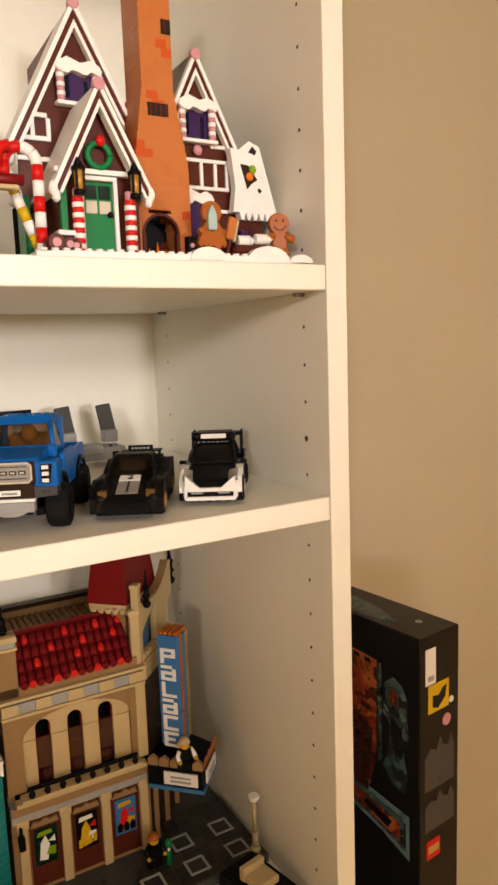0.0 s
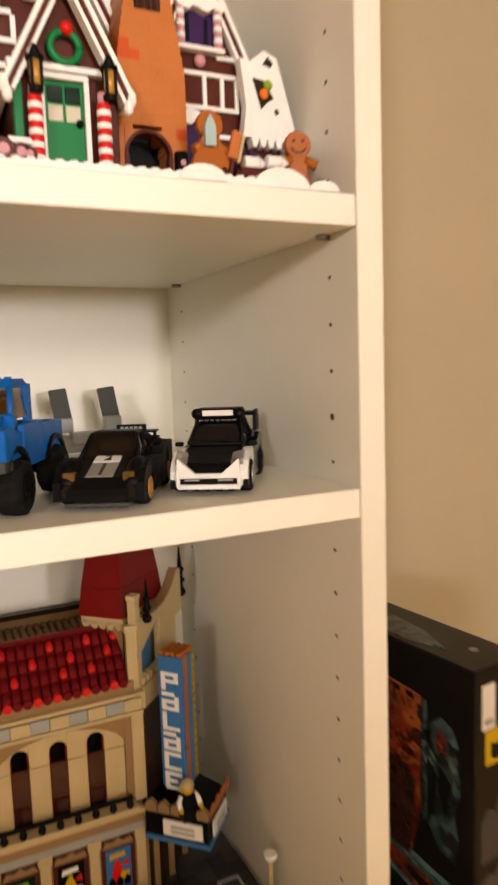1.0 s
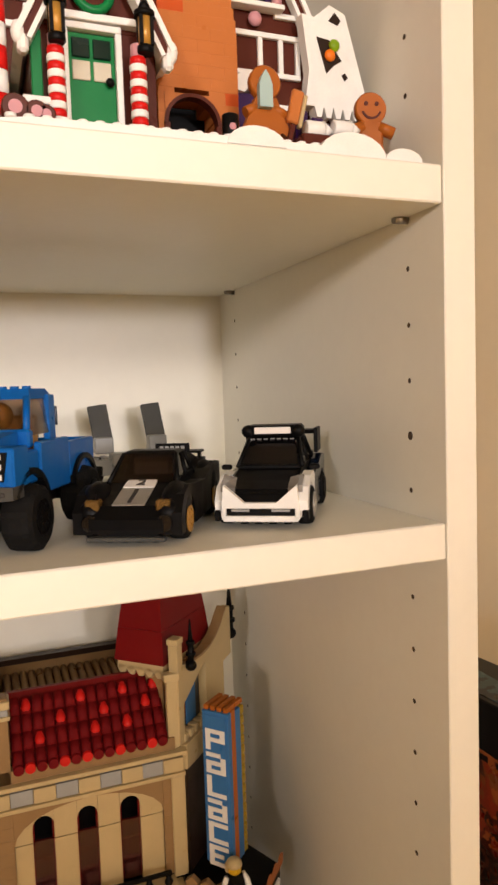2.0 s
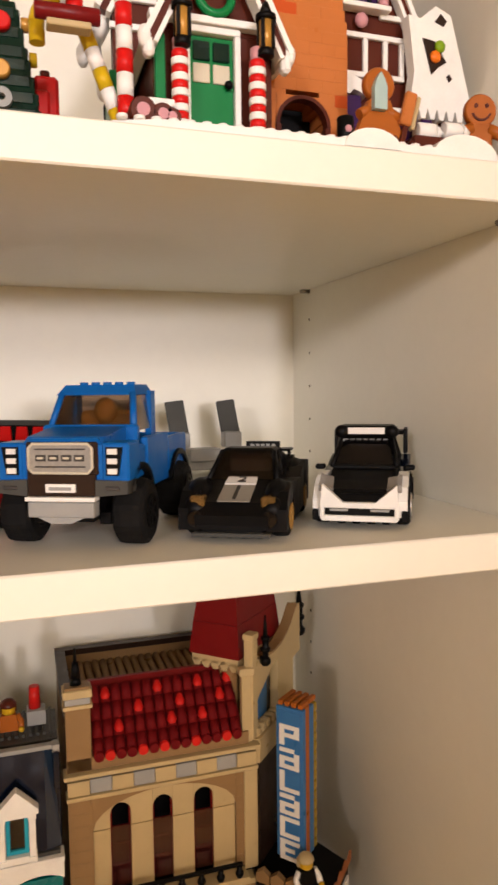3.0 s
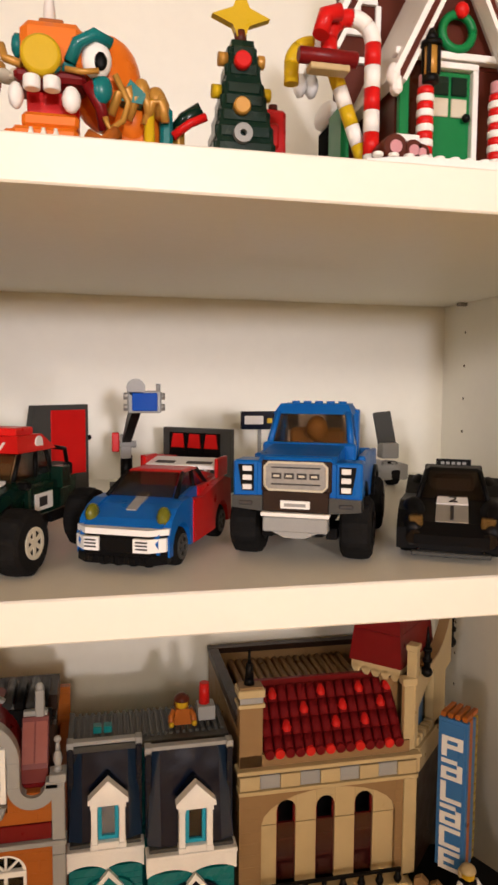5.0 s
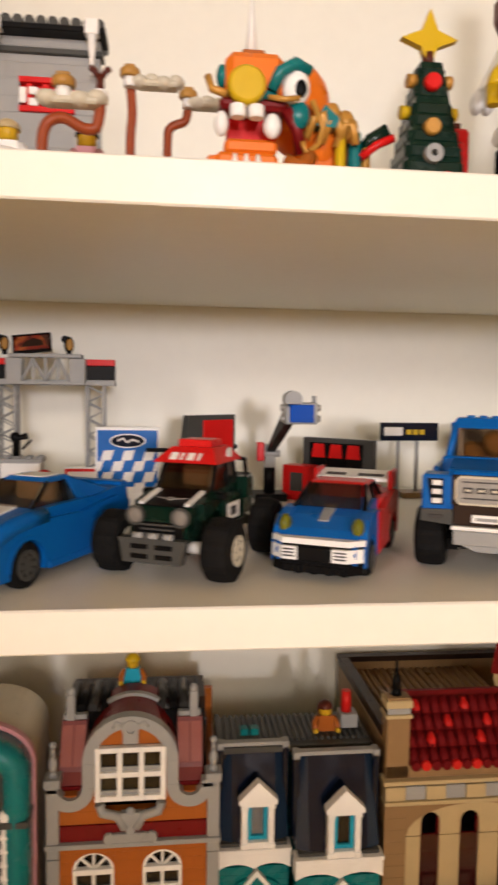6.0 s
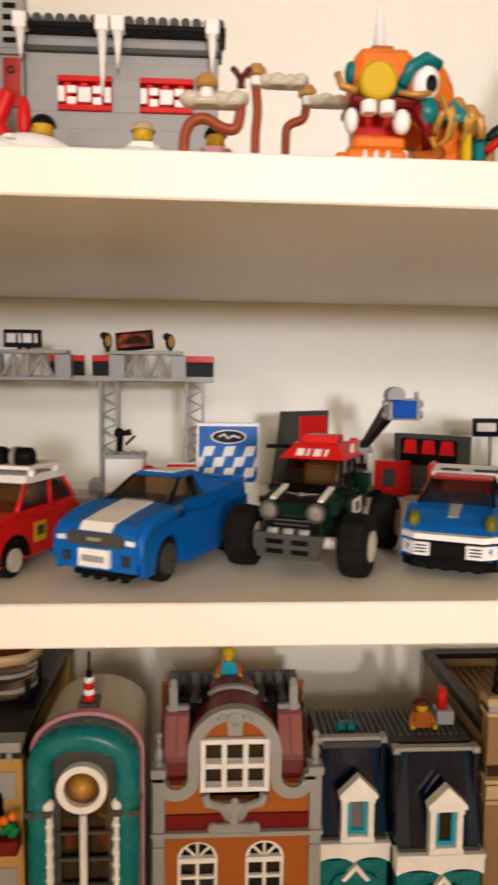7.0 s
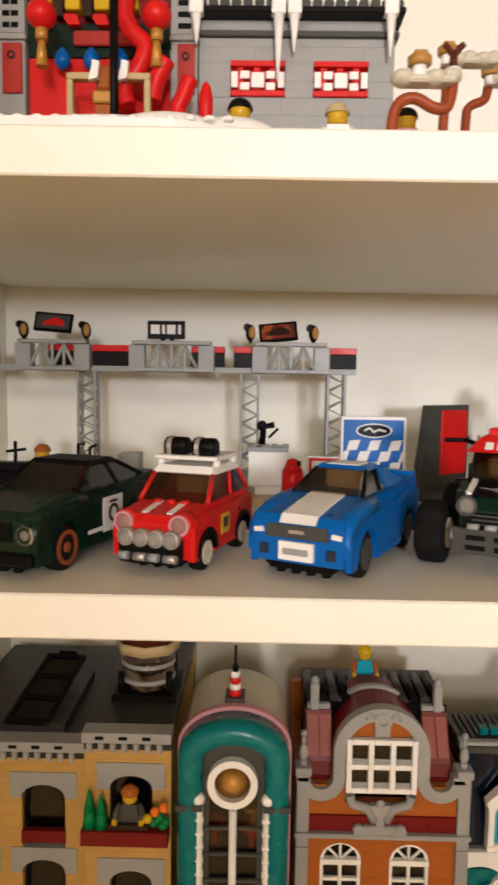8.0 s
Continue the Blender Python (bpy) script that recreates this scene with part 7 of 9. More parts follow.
def palace():
    o = (-125, 200, LOW)
    b = thing("toy_cinema", o, 0, "tan brick-built corner cinema with red tiled roof and tower", "toy building", "brick-built town houses")
    F = 200.0    # front face
    base_plate(b, o, -246, -4)
    x0, x1 = -246.5, -102
    # upper storey with the wide arch and three round-headed windows
    wins = [(-208.5 + 32 * k - 7.6, -208.5 + 32 * k + 7.6) for k in range(3)]
    brick_wall(b, o, NOUGAT, x0, x1, 1100, 1180, F, F + 8, holes=[(-229, -119, 1100, 1180)])
    g = Shape(o)
    n = 12
    arch = [(-174 - 55 * math.cos(math.pi * i / n), 1152 + 25 * math.sin(math.pi * i / n)) for i in range(n + 1)]
    g.poly([(-229, 1180), (-229, 1152)] + arch[1:-1] + [(-119, 1152), (-119, 1180)], F + 0.3, F + 7.5)
    part("arch_fill", g, NOUGAT, b)
    cuts = [-229] + [q for w in wins for q in w] + [-119]
    for a, c in zip(cuts[::2], cuts[1::2]):
        for z0, z1 in ((1100, 1149.7), (1150.3, 1176.5)):
            g = Shape(o)
            g.box(a + 0.1, c - 0.1, F + 3, F + 9, z0, z1, 0.3)
            part("cream_panel", g, TAN, b, "cream infill between the windows")
    for a, c in wins:
        g = Shape(o)
        g.spandrels(a, c, 1161, 1169, F + 3, F + 9)
        g.box(a, c, F + 3, F + 9, 1169.02, 1176.5, 0.1)
        part("window_head", g, TAN, b)
    for a, c in wins:
        g = Shape(o)
        g.box(a, a + 1.2, F + 5, F + 8, 1103, 1163, 0.2)
        g.box(c - 1.2, c, F + 5, F + 8, 1103, 1163, 0.2)
        for z in (1118, 1133.5, 1147):
            g.box(a + 1.2, c - 1.2, F + 5, F + 8, z, z + 1.6, 0.2)
        win = part("window", g, DRED, b, "dark red narrow window frame")
        g = Shape(o)
        g.box(a + 0.6, c - 0.6, F + 3.8, F + 4.6, 1103, 1150, 0)
        part("pane", g, WINE, win)
    # black sheet added behind the windows as the shade of the room inside
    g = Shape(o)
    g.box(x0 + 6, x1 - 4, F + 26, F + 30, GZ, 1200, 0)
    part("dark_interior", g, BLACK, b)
    # balcony
    g = Shape(o)
    g.box(-236, -112, F - 12, F + 2, 1094, 1097.8, 0.4)
    g.box(-241, -106, F - 9, F + 2, 1089.5, 1093.8, 0.4)
    part("balcony_ledge", g, TAN, b)
    g = Shape(o)
    g.box(-230, -117, F - 10.5, F - 8, 1107, 1109.6, 0.4)
    for k in range(8):
        x = -226 + k * 15.2
        g.cyl((x, F - 9.2, 1097.8), 2.2, 9.4, n=10)
        g.ball((x, F - 9.2, 1101), 3.4, 3.0, 3.2, n=12)
    part("balcony_rail", g, BLACK, b, "black baluster rail")
    # cornices and the band of blocks
    g = Shape(o)
    g.box(x0 - 1, x1 + 1, F - 3, F + 9, 1178.5, 1181.5, 0.4)
    part("cornice", g, TAN, b)
    g = Shape(o)
    g.box(x0 - 2.5, x1 + 2.5, F - 5, F + 9, 1196, 1199.2, 0.4)
    part("cornice", g, TAN, b)
    # dark brown strip stands in for the shade below the upper cornice
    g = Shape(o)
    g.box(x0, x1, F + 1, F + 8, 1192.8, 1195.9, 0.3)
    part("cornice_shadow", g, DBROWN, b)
    for k in range(9):
        g = Shape(o)
        xa = x0 + k * 16.05
        g.box(xa + 0.1, xa + 15.95, F - (0.6 if k % 2 else 1.4), F + 8, 1181.7, 1192.6, 0.4)
        part("band_block", g, GREY if k % 2 else TAN, b)
    # top storey behind the tiles
    brick_wall(b, o, NOUGAT, x0, x1 - 6, 1199.4, 1209, F, F + 8)
    g = Shape(o)
    g.box(x0, -228.5, F, F + 12, 1199.4, 1263, 0.4)
    left = part("corner_pier", g, NOUGAT, b)
    g = Shape(o)
    g.box(x0 - 1.5, -227, F - 1.5, F + 14, 1247, 1250, 0.4)
    g.box(x0 - 1.5, -227, F - 1.5, F + 14, 1255, 1261, 0.6)
    part("pier_band", g, TAN, left)
    g = Shape(o)
    g.box(x0, -228.5, F - 0.6, F + 12, 1250.2, 1254.8, 0.3)
    part("pier_inset", g, GREY, left)
    g = Shape(o)
    g.cyl((-238, F + 7, 1263), 4.2, 5, n=12, r2=3.2)
    g.cyl((-238, F + 7, 1268), 3.4, 11, n=12, r2=2.4)
    g.cyl((-238, F + 7, 1279), 1.4, 11, n=8, r2=0.9)
    part("finial", g, BLACK, b, "small black roof finial")
    g = Shape(o)
    g.box(-112.5, -101.5, F - 1.5, F + 6, 1097, 1178, 0.5)
    part("corner_trim", g, TAN, b)
    g = Shape(o)
    g.box(-112.5, -104, F + 2, F + 8, 1199.4, 1256, 0.5)
    g.box(-114.5, -102, F + 0.5, F + 9, 1253, 1259, 0.6)
    part("corner_trim", g, TAN, b)
    g = Shape(o)
    g.poly([(F + 2, 1209), (F + 6, 1209), (F + 40, 1252), (F + 36, 1252)], -227.5, -113, "yz")
    part("roof_deck", g, DRED, b)
    # ribbed flat roof behind the ridge
    for k in range(16):
        g = Shape(o)
        g.cyl((-226 + k * 7.2, 252, 1221), 3.3, 99, ax="y", n=8)
        part("roof_rib", g, NOUGAT, b)
    # side walls and the roof well
    g = Shape(o)
    g.box(x0, x0 + 7, F + 8.2, 351.8, GZ, 1225.8, 0.4)
    part("side_wall", g, NOUGAT, b)
    g = Shape(o)
    g.box(x0, x0 + 7.5, F + 12.2, 359, 1226, 1231, 0.4)
    part("side_parapet", g, DBROWN, b)
    g = Shape(o)
    g.box(x0 - 1, -60, 350, 360, 1231.2, 1236.5, 0.4)
    g.box(x0 - 1, x0 + 8, F + 12.4, 349.8, 1231.2, 1236.5, 0.4)
    part("parapet_cap", g, DBROWN, b, "dark brown parapet capping")
    brick_wall(b, o, NOUGAT, x0, -58, GZ, 1231, 352, 359)
    g = Shape(o)
    g.box(x0 + 7.6, -60, F + 36, 351.8, 1196, 1200, 0.3)
    part("flat_roof", g, NOUGAT, b)
    for k in range(20):
        g = Shape(o)
        g.box(-236 + k * 6.4, -232.6 + k * 6.4, F + 41, F + 49, 1228, 1247, 0.5)
        part("roof_fin", g, NOUGAT, b)
    g = Shape(o)
    g.box(-238, -108, F + 40, F + 50, 1200.1, 1227.9, 0.3)
    part("fin_base", g, NOUGAT, b)
    # ground storey
    g = Shape(o)
    g.box(x0, x1, F - 4, F + 8, 1071, 1089, 0.4)
    part("marquee_band", g, GREY, b)
    g = Shape(o)
    g.box(x0 + 1, x1 - 1, F - 6.5, F - 4.1, 1080, 1089.4, 0.4)
    part("marquee_shade", g, NOUGAT, b)
    brick_wall(b, o, NOUGAT, x0, x1, GZ, 1071, F, F + 8, holes=[(-230 + 42 * k, -230 + 42 * k + 31, GZ + 3, 1068) for k in range(3)])
    for k in range(4):
        g = Shape(o)
        xa = -241 + 42.2 * k
        g.box(xa, xa + 9, F - 3, F + 1, GZ, 1064, 0.5)
        g.box(xa - 1.5, xa + 10.5, F - 5, F + 1, 1064, 1073, 0.5)
        part("pilaster", g, TAN, b)
    kinds = ((DGREEN, WHITE, LIME), (BLACK, YELLOW, WHITE), (MIDBLUE, RED, FACE))
    for k in range(3):
        xa = -230 + 42 * k
        g = Shape(o)
        g.box(xa, xa + 31, F + 1.5, F + 5, GZ, 1068, 0.3)
        door = part("poster_case", g, BROWN, b, "reddish brown poster case")
        g = Shape(o)
        g.poly([(xa + 1, 1060), (xa + 30, 1060), (xa + 27, 1066), (xa + 20, 1064.5), (xa + 15.5, 1068), (xa + 11, 1064.5), (xa + 4, 1066)], F - 1.5, F + 1.4)
        part("poster_crest", g, NOUGAT, door)
        back, a, c = kinds[k]
        g = Shape(o)
        g.box(xa + 4, xa + 27, F + 0.6, F + 1.4, 1016, 1056, 0.2)
        post = part("poster", g, back, door, "printed film poster with plain shapes")
        shapes = [(a, [(8, 1022), (16, 1020), (19, 1036), (15, 1047), (10, 1040)]), (c, [(15, 1026), (24, 1024), (25, 1033), (18, 1034)]),
                  (c, [(7, 1047), (22, 1048.5), (21, 1052.5), (8, 1052)]), (RED if k == 1 else a, [(18, 1040), (25, 1038), (24, 1045)])]
        if k == 1:
            shapes += [(YELLOW, [(6 + 5 * q, 1018 + q), (10 + 5 * q, 1018.5 + q), (10 + 5 * q, 1028 + q), (6 + 5 * q, 1027 + q)]) for q in range(4)]
        elif k == 2:
            shapes += [(BLACK, [(6 + 7 * q, 1019), (11 + 7 * q, 1019), (12 + 7 * q, 1026), (8.5 + 7 * q, 1030), (5.5 + 7 * q, 1026)]) for q in range(3)]
        for q, (mt, pts) in enumerate(shapes):
            g = Shape(o)
            g.poly([(xa + u, w) for u, w in pts], F + 0.16 - 0.05 * q, F + 0.58)
            part("poster_shape", g, mt, post)
    g = Shape(o)
    g.box(-242, -236, F - 12, F - 4, 1046, 1060, 1.0)
    g.box(-240.5, -237.5, F - 9, F - 3, 1060, 1068, 0.5)
    part("wall_lantern", g, BLACK, b)
    # the corner entrance under the tower
    g = Shape(o)
    g.poly([(-102, 205), (-98, 204), (-44, 262), (-44, 300), (-50, 300), (-50, 264), (-102, 210)], GZ, 1180, "xy")
    part("corner_wall", g, DBROWN, b, "dark brown corner entrance wall")
    for q in (0.12, 0.5, 0.88):
        g = Shape(o)
        x, y = -100 + 56 * q, 202 + 58 * q
        g.box(x - 3, x + 3, y - 3, y + 3, GZ, 1067, 0.5)
        part("entrance_post", g, NOUGAT, b)
    g = Shape(o)
    g.poly([(-102, 203), (-98, 202), (-42, 262), (-42, 300), (-47, 300), (-48, 264), (-102, 208)], 1180.2, 1200, "xy")
    part("corner_band", g, TAN, b)
    # the tower stands behind the corner wall, square to it
    def tower_shape():
        g = Shape(o)
        g.turn = pose(-112, 211, 0, 0, 0, 45)
        return g
    def oblong(a, c, z):
        return [(a, c, z), (78 - a, c, z), (78 - a, 46 - c, z), (a, 46 - c, z)]
    g = tower_shape()
    g.rings([oblong(0, 0, 1262), oblong(3, 2.5, 1288)], smooth=False)
    g.rings([oblong(3, 2.6, 1288.3), oblong(8, 6, 1318)], smooth=False)
    g.rings([oblong(8, 6.1, 1318.3), oblong(20, 14, 1364)], smooth=False)
    part("tower_roof", g, DRED, b, "dark red steep tower roof")
    g = tower_shape()
    g.box(6, 74, 5, 42, 1200, 1252, 0.4)
    part("tower_wall", g, NOUGAT, b)
    g = tower_shape()
    g.box(1.5, 76.5, 1.5, 44.5, 1255, 1261.8, 0.4)
    for k in range(5):
        g.cyl((1.5, 6 + k * 8.5, 1255), 3.6, 4, ax="x", n=10)
        g.box(1.6, 5, 3.5 + k * 8.5, 8.5 + k * 8.5, 1250.5, 1255, 0.8)
    part("tower_cornice", g, TAN, b, "tan scalloped cornice under the tower roof")
    # curved parapet on the corner
    def corner_shape():
        g = Shape(o)
        g.turn = pose(-106, 203.5, 0, 0, 0, 46)
        return g
    g = corner_shape()
    g.poly([(9, 1230), (9, 1262), (25, 1258.6), (40, 1258), (55, 1260), (67, 1265), (77, 1272), (84, 1279), (89, 1283), (98, 1283), (98, 1240), (82, 1238), (82, 1200.2), (48, 1200.2), (48, 1251), (40, 1248)], -3, 4)
    part("curved_parapet", g, TAN, b, "tan curved corner parapet")
    g = corner_shape()
    g.box(0, 8.9, -3.4, 4.4, 1200.2, 1280, 0.5)
    g.box(-0.8, 9.7, -4.2, 5.2, 1280.1, 1285, 0.6)
    part("corner_post", g, TAN, b)
    rail = [(25, 1258.8), (40, 1258.2), (55, 1260.2), (67, 1265.2), (77, 1272.2), (84, 1279.2), (89, 1283.2)]
    for (a, c), (d, e) in zip(rail, rail[1:]):
        g = corner_shape()
        g.rings([[(a, -4, c), (a, 5, c), (a, 5, c + 2), (a, -4, c + 2)], [(d, -4, e), (d, 5, e), (d, 5, e + 2), (d, -4, e + 2)]], smooth=False)
        part("parapet_rail", g, NOUGAT, b)
    g = corner_shape()
    g.box(8, 48, 4.6, 5.6, 1200.2, 1250, 0)
    part("corner_pane", g, DGREY, b)
    g = corner_shape()
    g.poly([(10, 1226), (22, 1238), (22, 1214), (10, 1206)], 3.6, 4.4)
    part("corner_pane", g, CLAY, b)
    g = corner_shape()
    g.box(24, 40, 3.4, 4.4, 1206, 1236, 0.2)
    part("corner_pane", g, MIDBLUE, b, "blue clear corner window")
    for k in range(5):
        g = corner_shape()
        g.box(6 + k * 8.6, 12 + k * 8.6, -5, 3, 1200.2, 1207, 0.8)
        part("corner_block", g, TAN, b)
    for d, zb, s in ((16, 1255, 1.0), (104, 1250, 1.25)):
        g = corner_shape()
        y = -7 if s == 1 else 0
        g.ball((d, y, zb + 4.5 * s), 4.6 * s, 4.6 * s, 4.4 * s, n=10)
        g.cyl((d, y, zb + 8 * s), 2.6 * s, 14 * s, n=10)
        g.cyl((d, y, zb + 13 * s), 4.0 * s, 2.5 * s, n=10)
        g.cyl((d, y, zb + 22 * s), 3.6 * s, 2.5 * s, n=10)
        g.cyl((d, y, zb + 24 * s), 2.2 * s, 18 * s, n=10, r2=0.6)
        if s == 1:
            g.box(d - 1.5, d + 1.5, -5, -2.6, zb + 2, zb + 8, 0.4)
        else:
            g.box(97.8, d, -1.5, 1.5, zb + 2, zb + 7, 0.4)
        part("black_lantern", g, BLACK, b)
    # canopy
    g = Shape(o)
    can = [(-108, 187), (-64, 143), (-28, 184), (-50, 236), (-96, 236)]
    g.poly(can, 1068, 1072, "xy")
    part("canopy_floor", g, MIDBLUE, b)
    g = Shape(o)
    g.poly([(-107, 188), (-64.5, 145), (-30, 184), (-51, 233), (-96, 233)], 1072.1, 1094, "xy")
    part("canopy", g, BLACK, b, "black canopy round the corner")
    g = Shape(o)
    g.box(-84, -68, 152, 172, 1094.1, 1104.9, 0.4)
    part("canopy_step", g, BLACK, b)
    def along(p, q, t):
        return (p[0] + (q[0] - p[0]) * t, p[1] + (q[1] - p[1]) * t)
    for (p, q), n, mt in (((can[0], can[1]), 5, NOUGAT), ((can[1], can[2]), 4, CLAY)):
        for k in range(n):
            g = Shape(o)
            a, c = along(p, q, k / n + 0.01), along(p, q, (k + 1) / n - 0.01)
            m = along(p, q, (k + 0.5) / n)
            g.rings([[(a[0], a[1], 1094.2), (c[0], c[1], 1094.2), (c[0], c[1], 1101), (m[0], m[1], 1105), (a[0], a[1], 1101)],
                     [(a[0] + 3, a[1] + 4, 1094.2), (c[0] + 3, c[1] + 4, 1094.2), (c[0] + 3, c[1] + 4, 1101), (m[0] + 3, m[1] + 4, 1105), (a[0] + 3, a[1] + 4, 1101)]], smooth=False)
            part("canopy_crest", g, mt, b)
    for (p, q), a, c in (((can[0], can[1]), 0.3, 0.9), ((can[1], can[2]), 0.15, 0.8)):
        u, w = along(p, q, a), along(p, q, c)
        g = Shape(o)
        quad(g, (u[0], u[1], 1076), (w[0], w[1], 1076), (w[0], w[1], 1090), (u[0], u[1], 1090), ((q[1] - p[1]), -(q[0] - p[0]), 0), 1.6)
        lab = part("programme_board", g, PAPER, b, "white programme board with unreadable lines")
        g = Shape(o)
        for z in (1079, 1083.5):
            u2, w2 = along(p, q, a + 0.12), along(p, q, c - 0.12)
            quad(g, (u2[0], u2[1], z), (w2[0], w2[1], z), (w2[0], w2[1], z + 2.2), (u2[0], u2[1], z + 2.2), ((q[1] - p[1]), -(q[0] - p[0]), 0), 2.1)
        part("text_bars", g, GREY, lab)
    # blade sign
    sg = Shape(o)
    sg.turn = pose(-73.5, 172, 0, 0, 0, -50)
    sg.box(-23.5, 0, 0, 5, 1110, 1232, 0.4)
    blade = part("blade_sign", sg, MIDBLUE, b, "tall blue blade sign with white letters")
    g = Shape(o)
    g.turn = pose(-73.5, 172, 0, 0, 0, -50)
    g.box(-21.5, -2.5, -0.5, 0.4, 1113, 1229, 0.1)
    part("sign_field", g, MIDBLUE, blade)
    g = Shape(o)
    g.turn = pose(-73.5, 172, 0, 0, 0, -50)
    g.box(-23, 0, 5.1, 11, 1110, 1233, 0.4)
    part("sign_layer", g, CLAY, blade)
    g = Shape(o)
    g.turn = pose(-73.5, 172, 0, 0, 0, -50)
    g.box(-22, -1, 11.1, 20, 1110, 1230, 0.4)
    part("sign_layer", g, MIDBLUE, blade)
    for k in range(15):
        g = Shape(o)
        g.turn = pose(-73.5, 172, 0, 0, 0, -50)
        g.box(-21, -1.5, 20.2, 27, 1110 + k * 8, 1117.4 + k * 8, 0.9)
        part("sign_rib", g, OCHRE, blade, "yellow rib on the edge of the sign")
    for k in range(4):
        g = Shape(o)
        g.turn = pose(-73.5, 172, 0, 0, 0, -50)
        g.box(-22.5 + k * 5.8, -18.5 + k * 5.8, 1, 24, 1232.1, 1236, 0.5)
        part("sign_cap", g, CLAY, blade)
    glyphs = {"P": "1111 1001 1111 1000 1000", "a": "1110 0001 1111 1001 1111", "L": "1000 1000 1000 1000 1111", "C": "1111 1000 1000 1000 1111", "E": "1111 1000 1110 1000 1111"}
    for k, ch in enumerate("PaLaCE"):
        g = Shape(o)
        g.turn = pose(-73.5, 172, 0, 0, 0, -50)
        for r, row in enumerate(glyphs[ch].split()):
            for c, bit in enumerate(row):
                if bit == "1":
                    zt = 1218.5 - k * 18.6 - r * 3.3
                    g.box(-20.2 + c * 4.3, -15.9 + c * 4.3, -1.0, -0.45, zt - 3.3, zt, 0)
        part("letter", g, PAPER, blade, "white block letter")
    # paving
    tile_g = Shape()
    tile_g.box(-7.9, 7.9, -7.9, 7.9, 0, 3.2, 0.3)
    dark = mesh_of(tile_g, "paving_tile", [PAVE])
    tile_g = Shape()
    tile_g.box(-7.9, 7.9, -7.9, 7.9, 0, 3.2, 0.3)
    black = mesh_of(tile_g, "paving_tile", [ROOFGREY])
    tile_g = Shape()
    tile_g.ring((0, 0, 0), 10.6, 8.2, 3.9, ax="z", n=4)
    frame_t = mesh_of(tile_g, "paving_frame", [GREY])
    for i in range(15):
        for j in range(7):
            x, y = -12.5 - 16 * i, 126.5 + 16 * j
            if y > 192 and x < -98 or y > 192 + (x + 98) * 1.05:
                continue
            piece("paving_tile", black if (i + 2 * j) % 3 else dark, b, ((x - o[0]) / 1000, (y - o[1]) / 1000, (GZ - o[2]) / 1000))
    for i in range(5):
        for j in range(2):
            x, y = -28.5 - 48 * i, 142.5 + 40 * j
            if y < 190 + (x + 98) * 1.0 or x < -98 and y < 170:
                ob = piece("paving_frame", frame_t, b, ((x - o[0]) / 1000, (y - o[1]) / 1000, (GZ + 0.2 - o[2]) / 1000), (0, 0, 45))
                ob.scale = (1.5, 1.5, 1)
    g = Shape(o)
    g.box(-246, -4, 118.2, 121.5, GZ, GZ + 3.3, 0.3)
    part("kerb", g, DGREY, b)
    # roof tiles, one by one
    tg = Shape()
    tg.rings([[(4.0 * math.cos(a), -6.4, 3.2 * math.sin(a)) for a in [math.pi * i / 6 for i in range(7)]],
              [(3.7 * math.cos(a), 6.6, 2.9 * math.sin(a)) for a in [math.pi * i / 6 for i in range(7)]]])
    tile_d = mesh_of(tg, "roof_tile", [ROOFRED])
    tg = Shape()
    tg.rings([[(3.0 * math.cos(a), -4.6, 3.9 * math.sin(a)) for a in [math.pi * i / 6 for i in range(7)]],
              [(4.1 * math.cos(a), -1.0, 4.0 * math.sin(a)) for a in [math.pi * i / 6 for i in range(7)]],
              [(2.6 * math.cos(a), 4.6, 3.6 * math.sin(a)) for a in [math.pi * i / 6 for i in range(7)]]])
    tile_r = mesh_of(tg, "bright_tile", [BRED])
    bright = {(1, 2), (1, 7), (1, 10), (2, 4), (2, 8), (2, 12), (3, 1), (3, 6), (3, 10), (3, 13)}
    for i in range(14):
        for j in range(4):
            t = (j * 12.6 + 5) / 54.8
            x = -223.3 + i * 8.1
            y, z = F + 0.8 + 34 * t, 1210 + 43 * t
            place = ((x - o[0]) / 1000, (y - o[1]) / 1000, (z - o[2]) / 1000)
            piece("roof_tile", tile_d, b, place, (51.7, 0, 0))
            if (j, i) in bright:
                piece("bright_tile", tile_r, b, place, (51.7, 0, 0))
    for i in range(14):
        g = Shape(o)
        x = -223.3 + i * 8.1
        g.cyl((x, F - 3.4, 1209.5), 3.9, 6, ax="y", n=14, c=0.6)
        part("tile_end", g, BRED if i in (1, 4, 6, 9, 12) else ROOFRED, b)
    return b


palace()

# lamp post on the cinema's pavement
o = (-13, 130, GZ + 3.2)
lp = thing("toy_lamp_post", o, 0, "cream brick-built lamp post with flared top", "toy lamp")
g = Shape(o)
g.cyl((-13, 130, GZ + 3.2), 6.2, 5, n=16, r2=4.6)
g.cyl((-13, 130, GZ + 8.2), 3.4, 14, n=14, r2=3.0)
g.cyl((-13, 130, GZ + 22.2), 3.8, 2, n=14)
g.cyl((-13, 130, GZ + 24.2), 2.5, 36, n=14, r2=2.2)
part("post", g, TAN, lp)
g = Shape(o)
g.cyl((-13, 130, GZ + 60.2), 3.6, 3, n=16, r2=6.0)
g.cyl((-13, 130, GZ + 63.2), 6.2, 3.2, n=16, c=0.6)
part("lamp_head", g, WHITE, lp)

